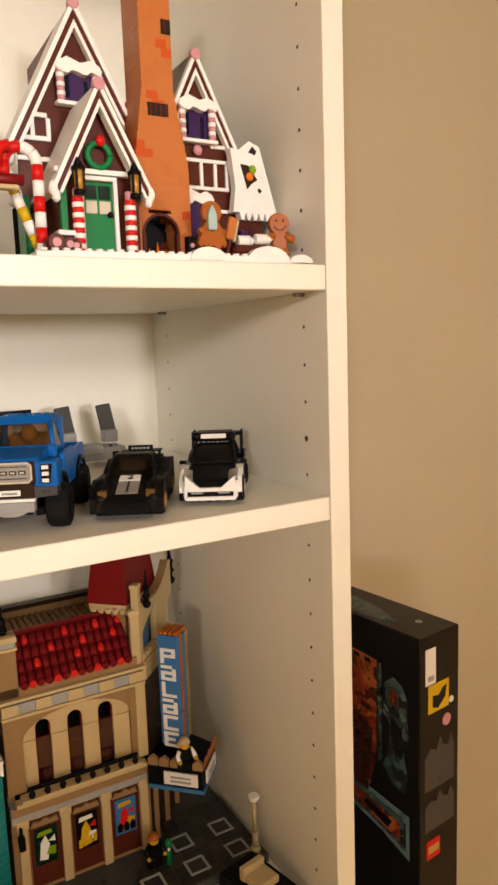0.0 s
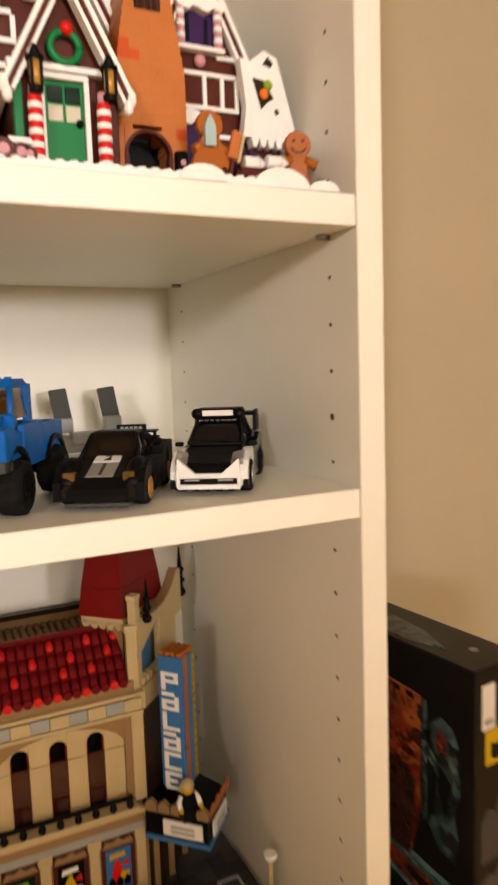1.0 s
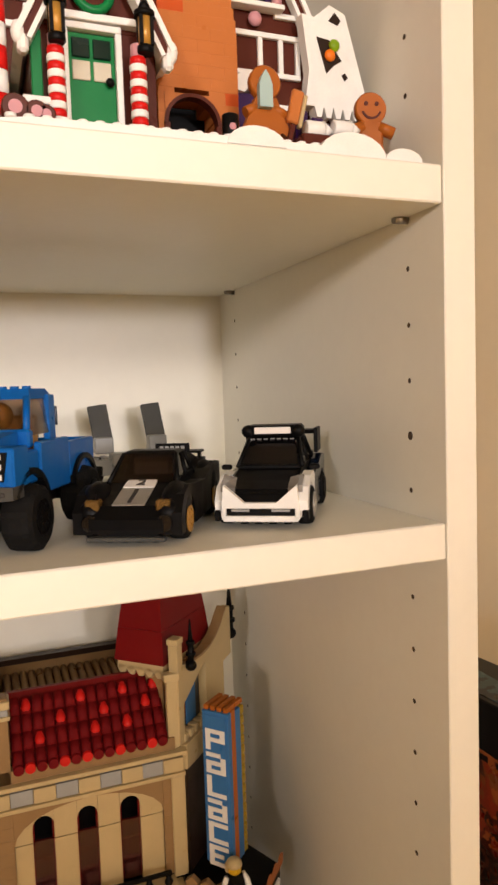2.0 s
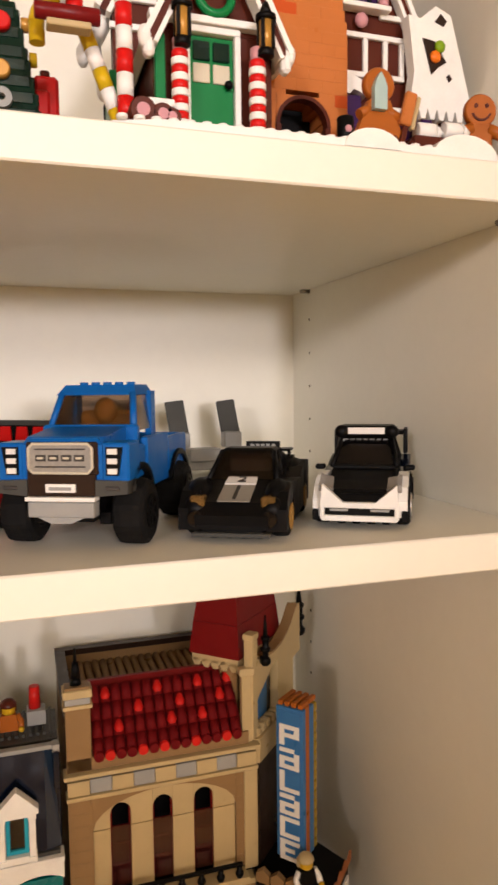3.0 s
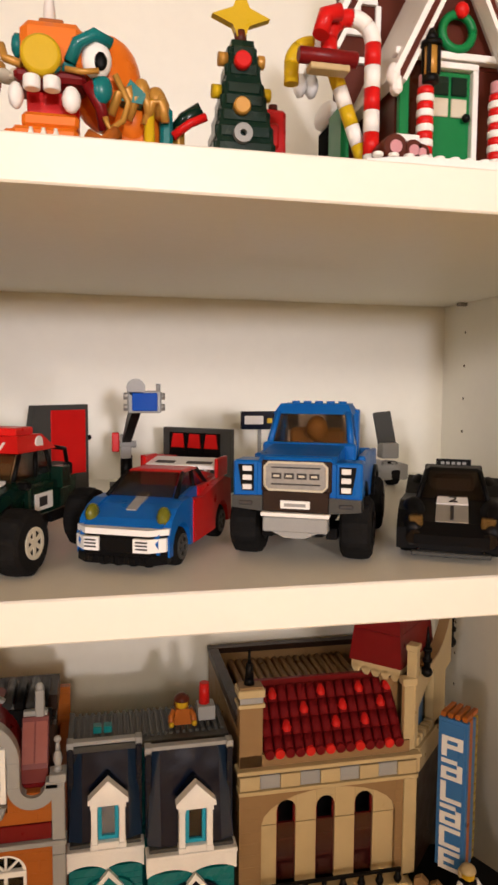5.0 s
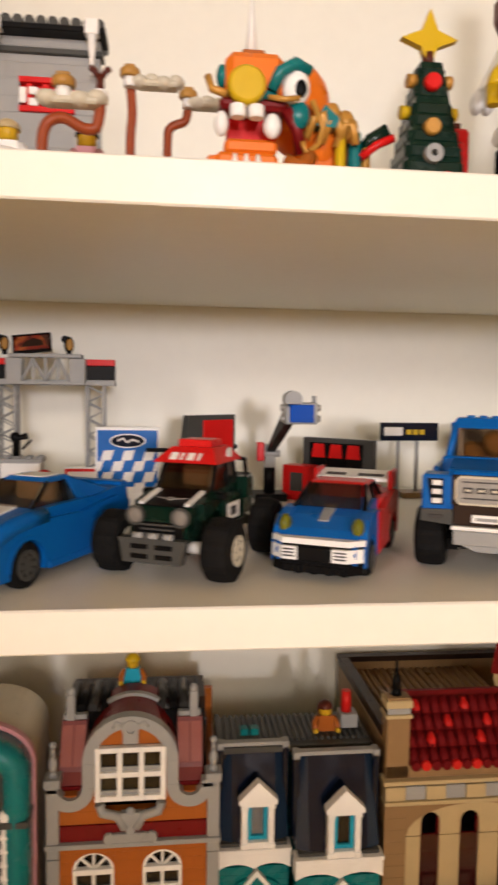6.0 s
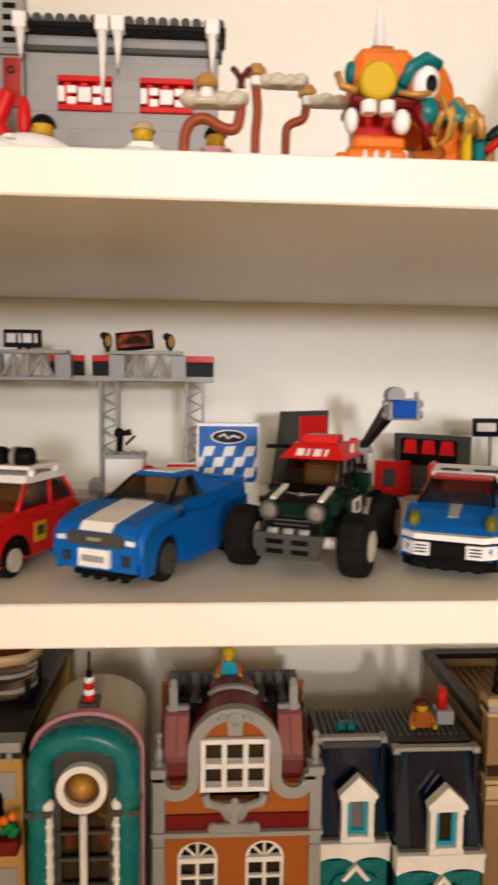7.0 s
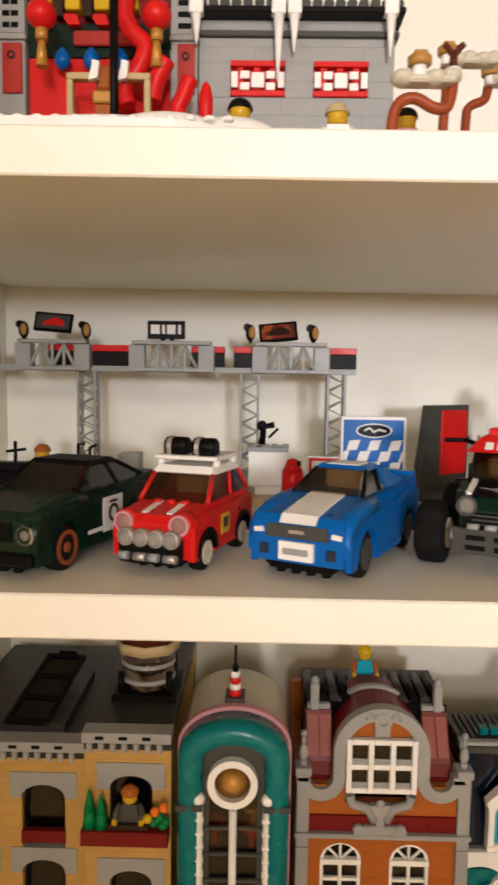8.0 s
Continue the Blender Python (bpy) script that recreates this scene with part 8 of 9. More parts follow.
minifigure("toy_figure", -688, 221, MID + 4.9, CLAY, RED, BLACK, "toy figure with orange hair and red top in the pit lane")
minifigure("toy_figure", -77, 158, 1105, TAN, BLACK, BLACK, "toy figure with blond hair on the canopy", arms=WHITE, hair_kind="long", half=True)
minifigure("toy_figure", -114, 165, GZ + 3.2, CLAY, BLACK, BLACK, "toy figure with orange hair on the pavement")
s = Shape((-100, 160, GZ + 3.2))
s.use(GREEN).cyl((-100, 160, GZ + 3.2), 3, 22, n=12, r2=2.2)
s.ball((-100, 160, GZ + 27), 4.2, 4.2, 4.6, n=12)
s.use(WHITE).ball((-101, 157, GZ + 22), 1.8, 1.6, 1.8, n=8)
single("toy_bottle_post", s, GREEN, "small green plastic post with a white stud", "toy post")

# black car parked before the cinema
o = (-38, 66, LOW)
lim = thing("toy_limousine", o, 12, "black brick-built open car with cream seats", "toy car")
g = Shape()
g.poly([(-44, 8), (-46, 18), (-20, 24), (44, 24), (46, 9)], -22, 22, "yz")
part("body", g, BLACK, lim)
g = Shape()
g.box(-13, 13, -6, 22, 24, 32, 1.4)
g.box(-14, 14, 16, 24, 24, 38, 1.4)
part("seat", g, TAN, lim)
for x in (-20, 20):
    for y in (-28, 28):
        wheel(lim, x, y, 9, 8, WHITE, spokes=6)


def townhouse():
    o = (-309, 205, LOW)
    b = thing("toy_townhouse", o, 0, "turquoise brick-built town house with dark blue mansard roof", "toy building", "brick-built town houses")
    base_plate(b, o, -372.5, -248.5)
    for xa, xb, F, zr in ((-374.5, -318.5, 206.0, 1219.0), (-317.5, -251.0, 190.0, 1218.0)):
        zc = 1145.0
        xm = (xa + xb) / 2 + (2 if F > 200 else 2.5)
        brick_wall(b, o, TEAL, xa + 1, xb - 1, GZ, 1131, F, F + 8, holes=[(xm - 15, xm + 15, 1062, 1120), (xm - 15, xm + 15, 1000, 1046)])
        # navy sheet in place of the unlit room behind the windows
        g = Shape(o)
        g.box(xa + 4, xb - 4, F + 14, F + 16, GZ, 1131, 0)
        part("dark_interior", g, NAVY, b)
        for za, zb in ((1062, 1120), (1000, 1046)):
            g = Shape(o)
            for x in (xm - 15, xm - 1.2, xm + 12.6):
                g.box(x, x + 2.4, F + 2, F + 6, za, zb, 0.3)
            for z in (za, (za + zb) / 2, zb - 2.4):
                g.box(xm - 12.4, xm + 12.4, F + 2.2, F + 5.8, z, z + 2.4, 0.3)
            part("window", g, WHITE, b)
        g = Shape(o)
        n = 10
        g.poly([(xm - 19, 1112)] + [(xm - 19 * math.cos(math.pi * i / n), 1112 + 12 * math.sin(math.pi * i / n)) for i in range(1, n)] + [(xm + 19, 1112), (xm + 17, 1108), (xm - 17, 1108)], F - 3, F + 1)
        part("window_hood", g, TEAL if F > 200 else NAVY, b)
        # white cornice with a wavy lower edge
        g = Shape(o)
        low = [(xb, 1131.5)] + [(xa + (xb - xa) * t, 1131.5 + 4.5 * abs(math.sin(math.pi * 2 * t)) ** 0.7) for t in [1 - i / 24 for i in range(1, 24)]] + [(xa, 1131.5)]
        g.poly([(xa, zc), (xb, zc)] + low, F - 4, F + 8)
        g.box(xa - 0.5, xb + 0.5, F - 6, F + 8, zc + 0.1, zc + 3.4, 0.5)
        part("cornice", g, WHITE, b, "white wavy cornice")
        g = Shape(o)
        g.poly([(xm - 11, 1118), (xm, 1131), (xm + 11, 1118), (xm + 8, 1117), (xm, 1126), (xm - 8, 1117)], F - 5, F - 1)
        part("small_gable", g, WHITE, b)
        g = Shape(o)
        g.box(xa + 2, xb - 2, F - 2, F + 6, zc + 3.5, zc + 6.4, 0.4)
        part("gutter", g, DGREY, b)
        # mansard slopes
        g = Shape(o)
        g.poly([(F, zc + 6.6), (F + 8, zc + 6.6), (F + 26, zr), (F + 16, zr)], xa + 11, xb - 11, "yz")
        part("mansard", g, NAVY, b, "glossy dark blue roof slope")
        for sx, xe in ((1, xa), (-1, xb)):
            g = Shape(o)
            g.rings([[(xe + sx * 1, F + 4, zc + 6.6), (xe + sx * 10.9, F, zc + 6.6), (xe + sx * 10.9, F + 8, zc + 6.6), (xe + sx * 1, F + 12, zc + 6.6)],
                     [(xe + sx * 5, F + 20, zr), (xe + sx * 10.9, F + 16, zr), (xe + sx * 10.9, F + 24, zr), (xe + sx * 5, F + 28, zr)]], smooth=False)
            part("roof_corner", g, SANDBLUE, b)
            g = Shape(o)
            g.box(xe + sx * 0.2, xe + sx * 5, F + 12, F + 24, zc + 6.6, zr, 0.5)
            part("roof_end", g, NAVY, b)
        for k in range(5):
            g = Shape(o)
            x = xa + 12 + k * (xb - xa - 24) / 4
            g.rings([[(x - 0.5, F - 0.4, zc + 7), (x + 0.5, F - 0.4, zc + 7), (x + 0.5, F + 15.4, zr), (x - 0.5, F + 15.4, zr)],
                     [(x - 0.5, F + 0.6, zc + 7), (x + 0.5, F + 0.6, zc + 7), (x + 0.5, F + 16.4, zr), (x - 0.5, F + 16.4, zr)]], smooth=False)
            part("roof_seam", g, NAVY, b)
        g = Shape(o)
        g.box(xa + 2, xb - 2, F + 14, F + 20, zr + 0.2, zr + 3.4, 0.4)
        for x in (xa + 2.5, xb - 2.5):
            g.box(x - 2.5, x + 2.5, F + 12, F + 21, zr - 2, zr + 4, 0.4)
        part("ridge_trim", g, GREY, b)
        # dormer
        zt, ze, zw = 1203.0, 1187.5, 1150.0
        g = Shape(o)
        g.poly([(xm - 14.6, ze - 2), (xm - 14.6, ze + 1), (xm, zt), (xm + 14.6, ze + 1), (xm + 14.6, ze - 2), (xm + 9.6, ze - 2), (xm + 9.6, ze - 3.5), (xm - 9.6, ze - 3.5), (xm - 9.6, ze - 2)], F - 9, F - 1)
        dorm = part("dormer", g, WHITE, b, "white gabled dormer window")
        g = Shape(o)
        for sx in (-1, 1):
            g.box(xm + sx * 7.8, xm + sx * 12.4, F - 7, F + 2, zw, ze - 2.2, 0.6)
            g.box(xm + sx * 7.4, xm + sx * 13.0, F - 8, F + 2, zw, zw + 4, 0.4)
            g.box(xm + sx * 7.4, xm + sx * 13.0, F - 8, F + 2, ze - 6.4, ze - 2.3, 0.4)
        g.box(xm - 7.6, xm + 7.6, F - 7.5, F + 2, zw, zw + 5, 0.4)
        part("dormer_surround", g, WHITE, dorm)
        g = Shape(o)
        for x in (xm - 7.6, xm + 4.8):
            g.box(x, x + 2.8, F - 4, F, zw + 5.2, ze - 3.8, 0.3)
        for z in (zw + 5.2, ze - 6.6):
            g.box(xm - 4.8, xm + 4.8, F - 3.8, F - 0.2, z, z + 2.8, 0.3)
        part("dormer_frame", g, AZURE, dorm, "bright azure window frame")
        g = Shape(o)
        g.box(xm - 4.8, xm + 4.8, F - 1.6, F - 0.8, zw + 8, ze - 6.6, 0)
        part("pane", g, SMOKE if F < 200 else GLASS, dorm)
        g = Shape(o)
        g.poly([(xm - 13.6, ze - 1), (xm, zt - 2), (xm + 13.6, ze - 1)], F - 0.9, F + 14)
        part("dormer_roof", g, NAVY, dorm)
    # flat roof
    g = Shape(o)
    g.box(-374, -251.5, 219, 270, 1214, 1219, 0.4)
    part("flat_roof", g, DGREY, b, "dark grey ribbed flat roof")
    for k in range(24):
        g = Shape(o)
        g.box(-372 + k * 5, -369.4 + k * 5, 226, 269, 1219.1, 1221.6, 0.4)
        part("roof_rib", g, DGREY, b)
    g = Shape(o)
    g.box(-374, -370, 222, 270, 1219.1, 1222.6, 0.4)
    part("parapet", g, DGREY, b)
    g = Shape(o)
    for x in (-352, -344):
        g.box(x - 3.2, x + 3.2, 232, 240, 1221.7, 1227, 0.5)
    part("roof_vent", g, TEAL, b)
    brick_wall(b, o, TEAL, -374, -251.5, GZ, 1214, 262, 270)
    g = Shape(o)
    g.box(-374, -366, 222, 261.8, GZ, 1214, 0.3)
    part("rear_wall", g, NAVY, b)
    g = Shape(o)
    g.box(-259, -251.5, 214, 261.8, GZ, 1214, 0.3)
    part("rear_wall", g, NAVY, b)


townhouse()
minifigure("toy_figure", -286, 238, 1221.7, BROWN, CLAY, BLACK, "toy figure in brown jacket sitting on the roof", half=True, hair_kind="long")
o = (-265, 244, 1221.7)
ch = thing("toy_chimney", o, 0, "light grey roof block with a red chimney pot", "toy chimney")
g = Shape(o)
g.box(-273, -259, 238, 252, 1221.7, 1233, 0.5)
part("block", g, GREY, ch)
g = Shape(o)
g.cyl((-267, 246, 1233), 4.5, 17, n=14, r2=3.8)
part("pot", g, BRED, ch)


def bookshop():
    o = (-436, 188, LOW)
    b = thing("toy_bookshop", o, 0, "orange brick-built bookshop with grey curved gable", "toy building", "brick-built town houses")
    base_plate(b, o, -499, -373.5)
    F, x0, x1, xm = 188.0, -498.0, -374.5, -438.5
    wins = [(-481, -449.5), (-431, -400.5)]
    brick_wall(b, o, CLAY, x0 + 9, x1 - 9, GZ, 1166, F + 2, F + 9, holes=[(a + 1, c - 1, 1100, 1160) for a, c in wins] + [(a + 1, c - 1, 1000, 1078) for a, c in wins])
    brick_wall(b, o, CLAY, x0 + 9, x1 - 9, 1182, 1204, F + 2, F + 9, holes=[(-463, -413.5, 1201, 1240)])
    g = Shape(o)
    g.box(-470, -407, F + 2.4, F + 9, 1204, 1229, 0.2)
    g.poly([(xm + 30 * math.cos(math.pi * i / 16), 1229.02 + 30 * math.sin(math.pi * i / 16)) for i in range(17)], F + 2.4, F + 9)
    part("upper_wall", g, CLAY, b)
    for a, c in wins:
        g = Shape(o)
        g.spandrels(a + 1, c - 1, 1147, 1160, F + 2, F + 9)
        part("window_head", g, CLAY, b)
    for a, c in wins:
        m = (a + c) / 2
        for za, zb, arched in ((1100, 1160, True), (1000, 1078, False)):
            top = 1145 if arched else zb
            g = Shape(o)
            g.box(a + 1, c - 1, F + 6.6, F + 7.4, za, zb, 0)
            win = part("window", g, SMOKE, b, "round-headed window with white bars" if arched else "")

            def bar(*q):
                g = Shape(o)
                g.box(*q, 0.3)
                part("glazing_bar", g, WHITE, win)
            for x in (a + 1, m - 1.2, c - 3.4):
                bar(x, x + 2.4, F + 3, F + 6.5, za, top)
            for z in (za, za + 15, za + 30, top - 2.4):
                bar(a + 3.6, m - 1.3, F + 3.2, F + 6.3, z, z + 2.4)
                bar(m + 1.3, c - 3.6, F + 3.2, F + 6.3, z, z + 2.4)
            if arched:
                g = Shape(o)
                g.ring((m, F + 3, 1146), (c - a) / 2 - 1, (c - a) / 2 - 3.2, 3.4, ax="y", n=14, a0=0, a1=180)
                for ang in (45, 90, 135):
                    d = (math.cos(radians(ang)), math.sin(radians(ang)))
                    g.tube([(m + d[0] * 2, F + 4.6, 1146 + d[1] * 2), (m + d[0] * 12, F + 4.6, 1146 + d[1] * 12)], 1.1, 6)
                g.box(a + 1, c - 1, F + 1.5, F + 6.5, 1143.4, 1147.5, 0.4)
                part("fan_light", g, WHITE, win)
    # black sheets paint the indoor shade behind windows and gable
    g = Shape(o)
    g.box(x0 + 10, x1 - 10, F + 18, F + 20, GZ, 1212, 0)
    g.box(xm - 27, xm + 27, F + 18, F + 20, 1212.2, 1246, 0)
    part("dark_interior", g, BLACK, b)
    g = Shape(o)
    g.box(x0 + 9.2, x1 - 9.2, F + 0.6, F + 9, 1170, 1181.8, 0.4)
    part("red_band", g, DRED, b)
    g = Shape(o)
    g.box(x0 - 1, x1 + 1, F - 3, F + 9, 1166.2, 1169.8, 0.5)
    part("ledge", g, GREY, b)
    for x in (x0, x1 - 9):
        g = Shape(o)
        for k in range(4):
            z = GZ + k * 56
            g.box(x, x + 9, F - 1, F + 10, z, min(z + 55.5, 1212), 0.5)
        g.box(x - 1.2, x + 10.2, F - 2.5, F + 11, 1212, 1218, 0.5)
        part("pier", g, GREY, b, "light grey corner pier")
        g = Shape(o)
        xc = x + 4.5
        g.cyl((xc, F + 4, 1218), 3.2, 4, n=12, r2=2.4)
        g.ball((xc, F + 4, 1227), 3.2, 3.2, 6.5, n=12)
        g.cyl((xc, F + 4, 1233), 1.8, 6, n=10, r2=1.4)
        g.ball((xc, F + 4, 1241), 2.6, 2.6, 2.6, n=10)
        part("finial", g, GREY, b)
    # curved gable
    g = Shape(o)
    R = 34.0
    zc = 1229.0
    g.ring((xm, F - 2, zc), R, R - 8.5, 9, ax="y", n=24, a0=0, a1=180)
    for sx in (-1, 1):
        g.box(xm + sx * (R - 8.5), xm + sx * R, F - 2, F + 7, 1211, zc, 0.3)
        g.ring((xm + sx * (R + 8.5), F - 2, 1211), 17, 8.5, 9, ax="y", n=14, a0=180, a1=360)
        g.box(xm + sx * (R + 17), xm + sx * (R + 25.5), F - 2, F + 7, 1208, 1213, 0.4)
    part("curved_gable", g, GREY, b, "light grey curved gable moulding")
    g = Shape(o)
    g.ring((xm, F - 3, 1254), 6.2, 3.2, 4, ax="y", n=16)
    for sx in (-1, 1):
        g.tube([(xm + sx * 5, F - 1.5, 1256), (xm + sx * 10, F - 1.5, 1259), (xm + sx * 12, F - 1.5, 1255)], 1.7, 6)
    part("gable_scroll", g, GREY, b)
    g = Shape(o)
    g.box(xm - 5.5, xm + 5.5, F - 1.5, F + 2.2, 1242, 1262, 0.6)
    part("gable_infill", g, GREY, b)
    g = Shape(o)
    g.box(-463.5, -413.5, F + 2.1, F + 2.3, 1201, 1240.5, 0)
    win = part("gable_window", g, BLACK, b, "six-pane gable window with white bars")
    for i in range(4):
        g = Shape(o)
        x = -463.5 + i * 15.4
        g.box(x, x + 3.8, F - 3.4, F + 2.0, 1201, 1240.5, 0.4)
        part("glazing_bar", g, WHITE, win)
    for i in range(3):
        for z in (1201, 1218.5, 1236.7):
            g = Shape(o)
            g.box(-459.6 + i * 15.4, -448.2 + i * 15.4, F - 3.2, F + 1.9, z, z + 3.8, 0.4)
            part("glazing_bar", g, WHITE, win)
    for i in range(3):
        for z in (1204.8, 1222.3):
            g = Shape(o)
            g.box(-459.6 + i * 15.4, -448.2 + i * 15.4, F + 1, F + 1.8, z, z + 14.3, 0)
            part("pane", g, SMOKE, win)
            g = Shape(o)
            g.box(-459.6 + i * 15.4, -448.2 + i * 15.4, F - 0.5, F + 0.8, z, z + 3, 0.2)
            part("inner_sill", g, GREY, win)
    g = Shape(o)
    for sx in (-1, 1):
        g.tube([(xm + sx * 22, F - 1, 1199), (xm + sx * 20, F - 1, 1192), (xm + sx * 9, F - 1, 1189), (xm + sx * 4, F - 1, 1180)], 3.6, 8)
        g.cyl((xm + sx * 15, F - 3, 1172.5), 4, 6, ax="y", n=12)
    g.box(xm - 12, xm + 12, F - 2.5, F + 2, 1168, 1176, 0.8)
    g.poly([(xm - 7, 1192), (xm + 7, 1192), (xm + 2.5, 1176), (xm - 2.5, 1176)], F - 3, F + 1.8)
    g.ball((xm, F - 2.5, 1193), 3.4, 2, 3.4, n=10)
    part("bracket", g, GREY, b, "light grey carved bracket")
    # vaulted dormer and roof behind
    g = Shape(o)
    g.ring((xm, F + 9.2, 1226), 33, 29, 56, ax="y", n=20, a0=0, a1=180)
    part("vault", g, DRED, b, "dark red barrel vault")
    g = Shape(o)
    g.ring((xm, F + 40, 1227), 34.5, 30, 5, ax="y", n=20, a0=20, a1=160)
    part("vault_rib", g, GREY, b)
    for sx in (-1, 1):
        xa, xb = xm + sx * 33.5, xm + sx * 52
        g = Shape(o)
        g.poly([(F + 11, 1196), (F + 34, 1196), (F + 34, 1247), (F + 28, 1247), (F + 12, 1216)], xa, xb, "yz")
        mans = part("mansard_block", g, SANDRED, b, "sand red sloping roof block")
        for k in range(2):
            g = Shape(o)
            u, w = xa + sx * (0.6 + k * 9.2), xa + sx * (8.6 + k * 9.2)
            quad(g, (u, F + 13, 1219.5), (w, F + 13, 1219.5), (w, F + 27, 1244), (u, F + 27, 1244), (0, -0.9, 0.5), 1.2)
            part("slope_brick", g, ROSE, mans)
        g = Shape(o)
        g.box(xa, xb, F + 10, F + 12.4, 1196, 1206, 0.4)
        part("mansard_foot", g, DRED, mans)
        g = Shape(o)
        g.box(xm + sx * 42.5, xm + sx * 49, F + 27, F + 34, 1247, 1267, 0.8)
        g.ball((xm + sx * 45.7, F + 30.5, 1268.5), 3.2, 3.2, 3.6, n=10)
        g.box(xm + sx * 34, xm + sx * 51, F + 29, F + 34, 1247.1, 1251, 0.4)
        part("roof_post", g, GREY, b)
    g = Shape(o)
    g.box(x0 + 8, x1 - 8, F + 60, 290, 1232, 1248.3, 0.4)
    g.box(x0 + 8, x1 - 8, F + 34, F + 60, 1200, 1237, 0.4)
    part("flat_roof", g, DBROWN, b)
    for k in range(12):
        g = Shape(o)
        x = x0 + 12 + k * 8.6
        g.cyl((x, F + 36.2, 1252), 3.6, 46, ax="y", n=10)
        part("roof_grille", g, BLACK if k % 2 else ROOFGREY, b)
    # black strip added for the shade under the front of the roof grille
    g = Shape(o)
    g.box(x0 + 10, x1 - 10, F + 34.2, F + 36, 1236, 1250, 0.3)
    part("roof_shade", g, BLACK, b)
    g = Shape(o)
    g.box(x0, x0 + 8, F + 10, 290, GZ, 1205, 0.3)
    g.box(x1 - 8, x1, F + 10, 290, GZ, 1205, 0.3)
    g.wall(x0, x1, GZ, 1236, 290.2, 297)
    part("rear_wall", g, CLAY, b)


bookshop()
minifigure("toy_figure", -441, 262, 1255.7, YELLOW, AZURE, BLUE, "toy figure in blue with an orange bag on the roof", arms=CLAY, half=True)


def diner():
    o = (-640, 176, LOW)
    b = thing("toy_diner", o, 0, "tan brick-built diner with turquoise arched corner", "toy building", "brick-built town houses")
    base_plate(b, o, -756, -501)
    F, xm, zc, R, K = 174.0, -542.5, 1236.0, 38.0, 0.74
    g = Shape(o)
    prof = [(R - 17, 0), (R - 15, -5.5), (R - 8.5, -8), (R - 2, -5.5), (R, 0), (R, 14), (R - 17, 14)]
    rows = []
    for x, z, a in [(1, GZ, 0)] + [(1, zc, radians(t)) for t in range(0, 181, 9)] + [(-1, GZ, math.pi)]:
        if z == GZ:
            rows.append([(xm + x * r, F + d, GZ) for r, d in prof])
        else:
            rows.append([(xm + r * math.cos(a), F + d, zc + (r * K + (r - R) * 0.26) * math.sin(a)) for r, d in prof])
    g.rings(rows)
    part("turquoise_arch", g, TEAL, b, "glossy turquoise arch")
    for sx in (-1, 1):
        g = Shape(o)
        g.box(xm + sx * (R - 17.5), xm + sx * (R + 0.5), F - 7.6, F + 14, 1203, 1207.5, 0.4)
        part("arch_collar", g, DGREY, b)
    def bow(y0, y1, r0, r1, z, name, mat, label=""):
        """A flattened arch band on straight legs."""
        g = Shape(o)
        rows = []
        for t in range(0, 181, 9):
            u, w = math.cos(radians(t)), math.sin(radians(t))
            rows.append([(xm + r0 * u, y0, z + (r0 * K) * w), (xm + r1 * u, y0, z + (r1 * K) * w), (xm + r1 * u, y1, z + (r1 * K) * w), (xm + r0 * u, y1, z + (r0 * K) * w)])
        rows = [[(p[0], p[1], GZ) for p in rows[0]]] + rows + [[(p[0], p[1], GZ) for p in rows[-1]]]
        g.rings(rows, smooth=False)
        part(name, g, mat, b, label)
    bow(F + 1, F + 9, R - 21.5, R - 17.2, zc, "inner_arch", DGREY)
    bow(F + 14.2, F + 20, R - 3, R + 1.6, zc + 1.5, "pink_band", PINK)
    bow(F + 20.2, F + 84, R - 7, R - 1, zc + 1, "vault", BEIGE, "pale barrel vault")
    g = Shape(o)
    n = 20
    g.poly([(xm + (R - 7.2) * math.cos(math.pi * i / n), zc + (R - 7.2) * K * math.sin(math.pi * i / n)) for i in range(n + 1)] + [(xm - R + 7.2, 1200), (xm + R - 7.2, 1200)], F + 76, F + 82)
    part("vault_end", g, BEIGE, b)
    g = Shape(o)
    g.box(xm - 20, xm + 20, F + 0.5, F + 2.6, 1222, 1256, 0.6)
    part("arch_plate", g, DGREY, b)
    # clock-like disc
    g = Shape(o)
    g.ring((xm - 0.5, F - 6, 1221.5), 17, 12.2, 7, ax="y", n=28)
    disc = part("disc_ring", g, WHITE, b, "white round ring")
    g = Shape(o)
    g.cyl((xm - 0.5, F - 1, 1221.5), 12.2, -7, ax="y", n=28, r2=1.5)
    part("cone", g, GOLD, disc, "golden cone in the ring")
    for sx in (-1, 1):
        g = Shape(o)
        g.cyl((xm + sx * 23.4, F - 3, GZ), 3.1, 1207 - GZ, n=12)
        g.ball((xm + sx * 23.4, F - 3, 1210), 4.6, 4.6, 4.6, n=12)
        for k in range(22):
            g.cyl((xm + sx * 23.4 - 3.6, F - 4.5, GZ + 4 + k * 9.6), 1.9, 7.2, ax="x", n=8)
        part("white_column", g, WHITE, b, "white ribbed column")
    g = Shape(o)
    g.cyl((xm, F - 3, GZ), 2.6, 1203 - GZ, n=12)
    part("white_column", g, WHITE, b)
    g = Shape(o)
    g.box(xm - 24, xm + 24, F + 3, F + 3.9, GZ, 1230, 0)
    part("glass_front", g, SMOKE, b)
    for k in range(9):
        z = 1186 - k * 19.0
        g = Shape(o)
        g.box(xm - 20.5, xm + 20.5, F - 0.5, F + 2.5, z, z + 2.2, 0.4)
        part("glazing_bar", g, DGREY, b)
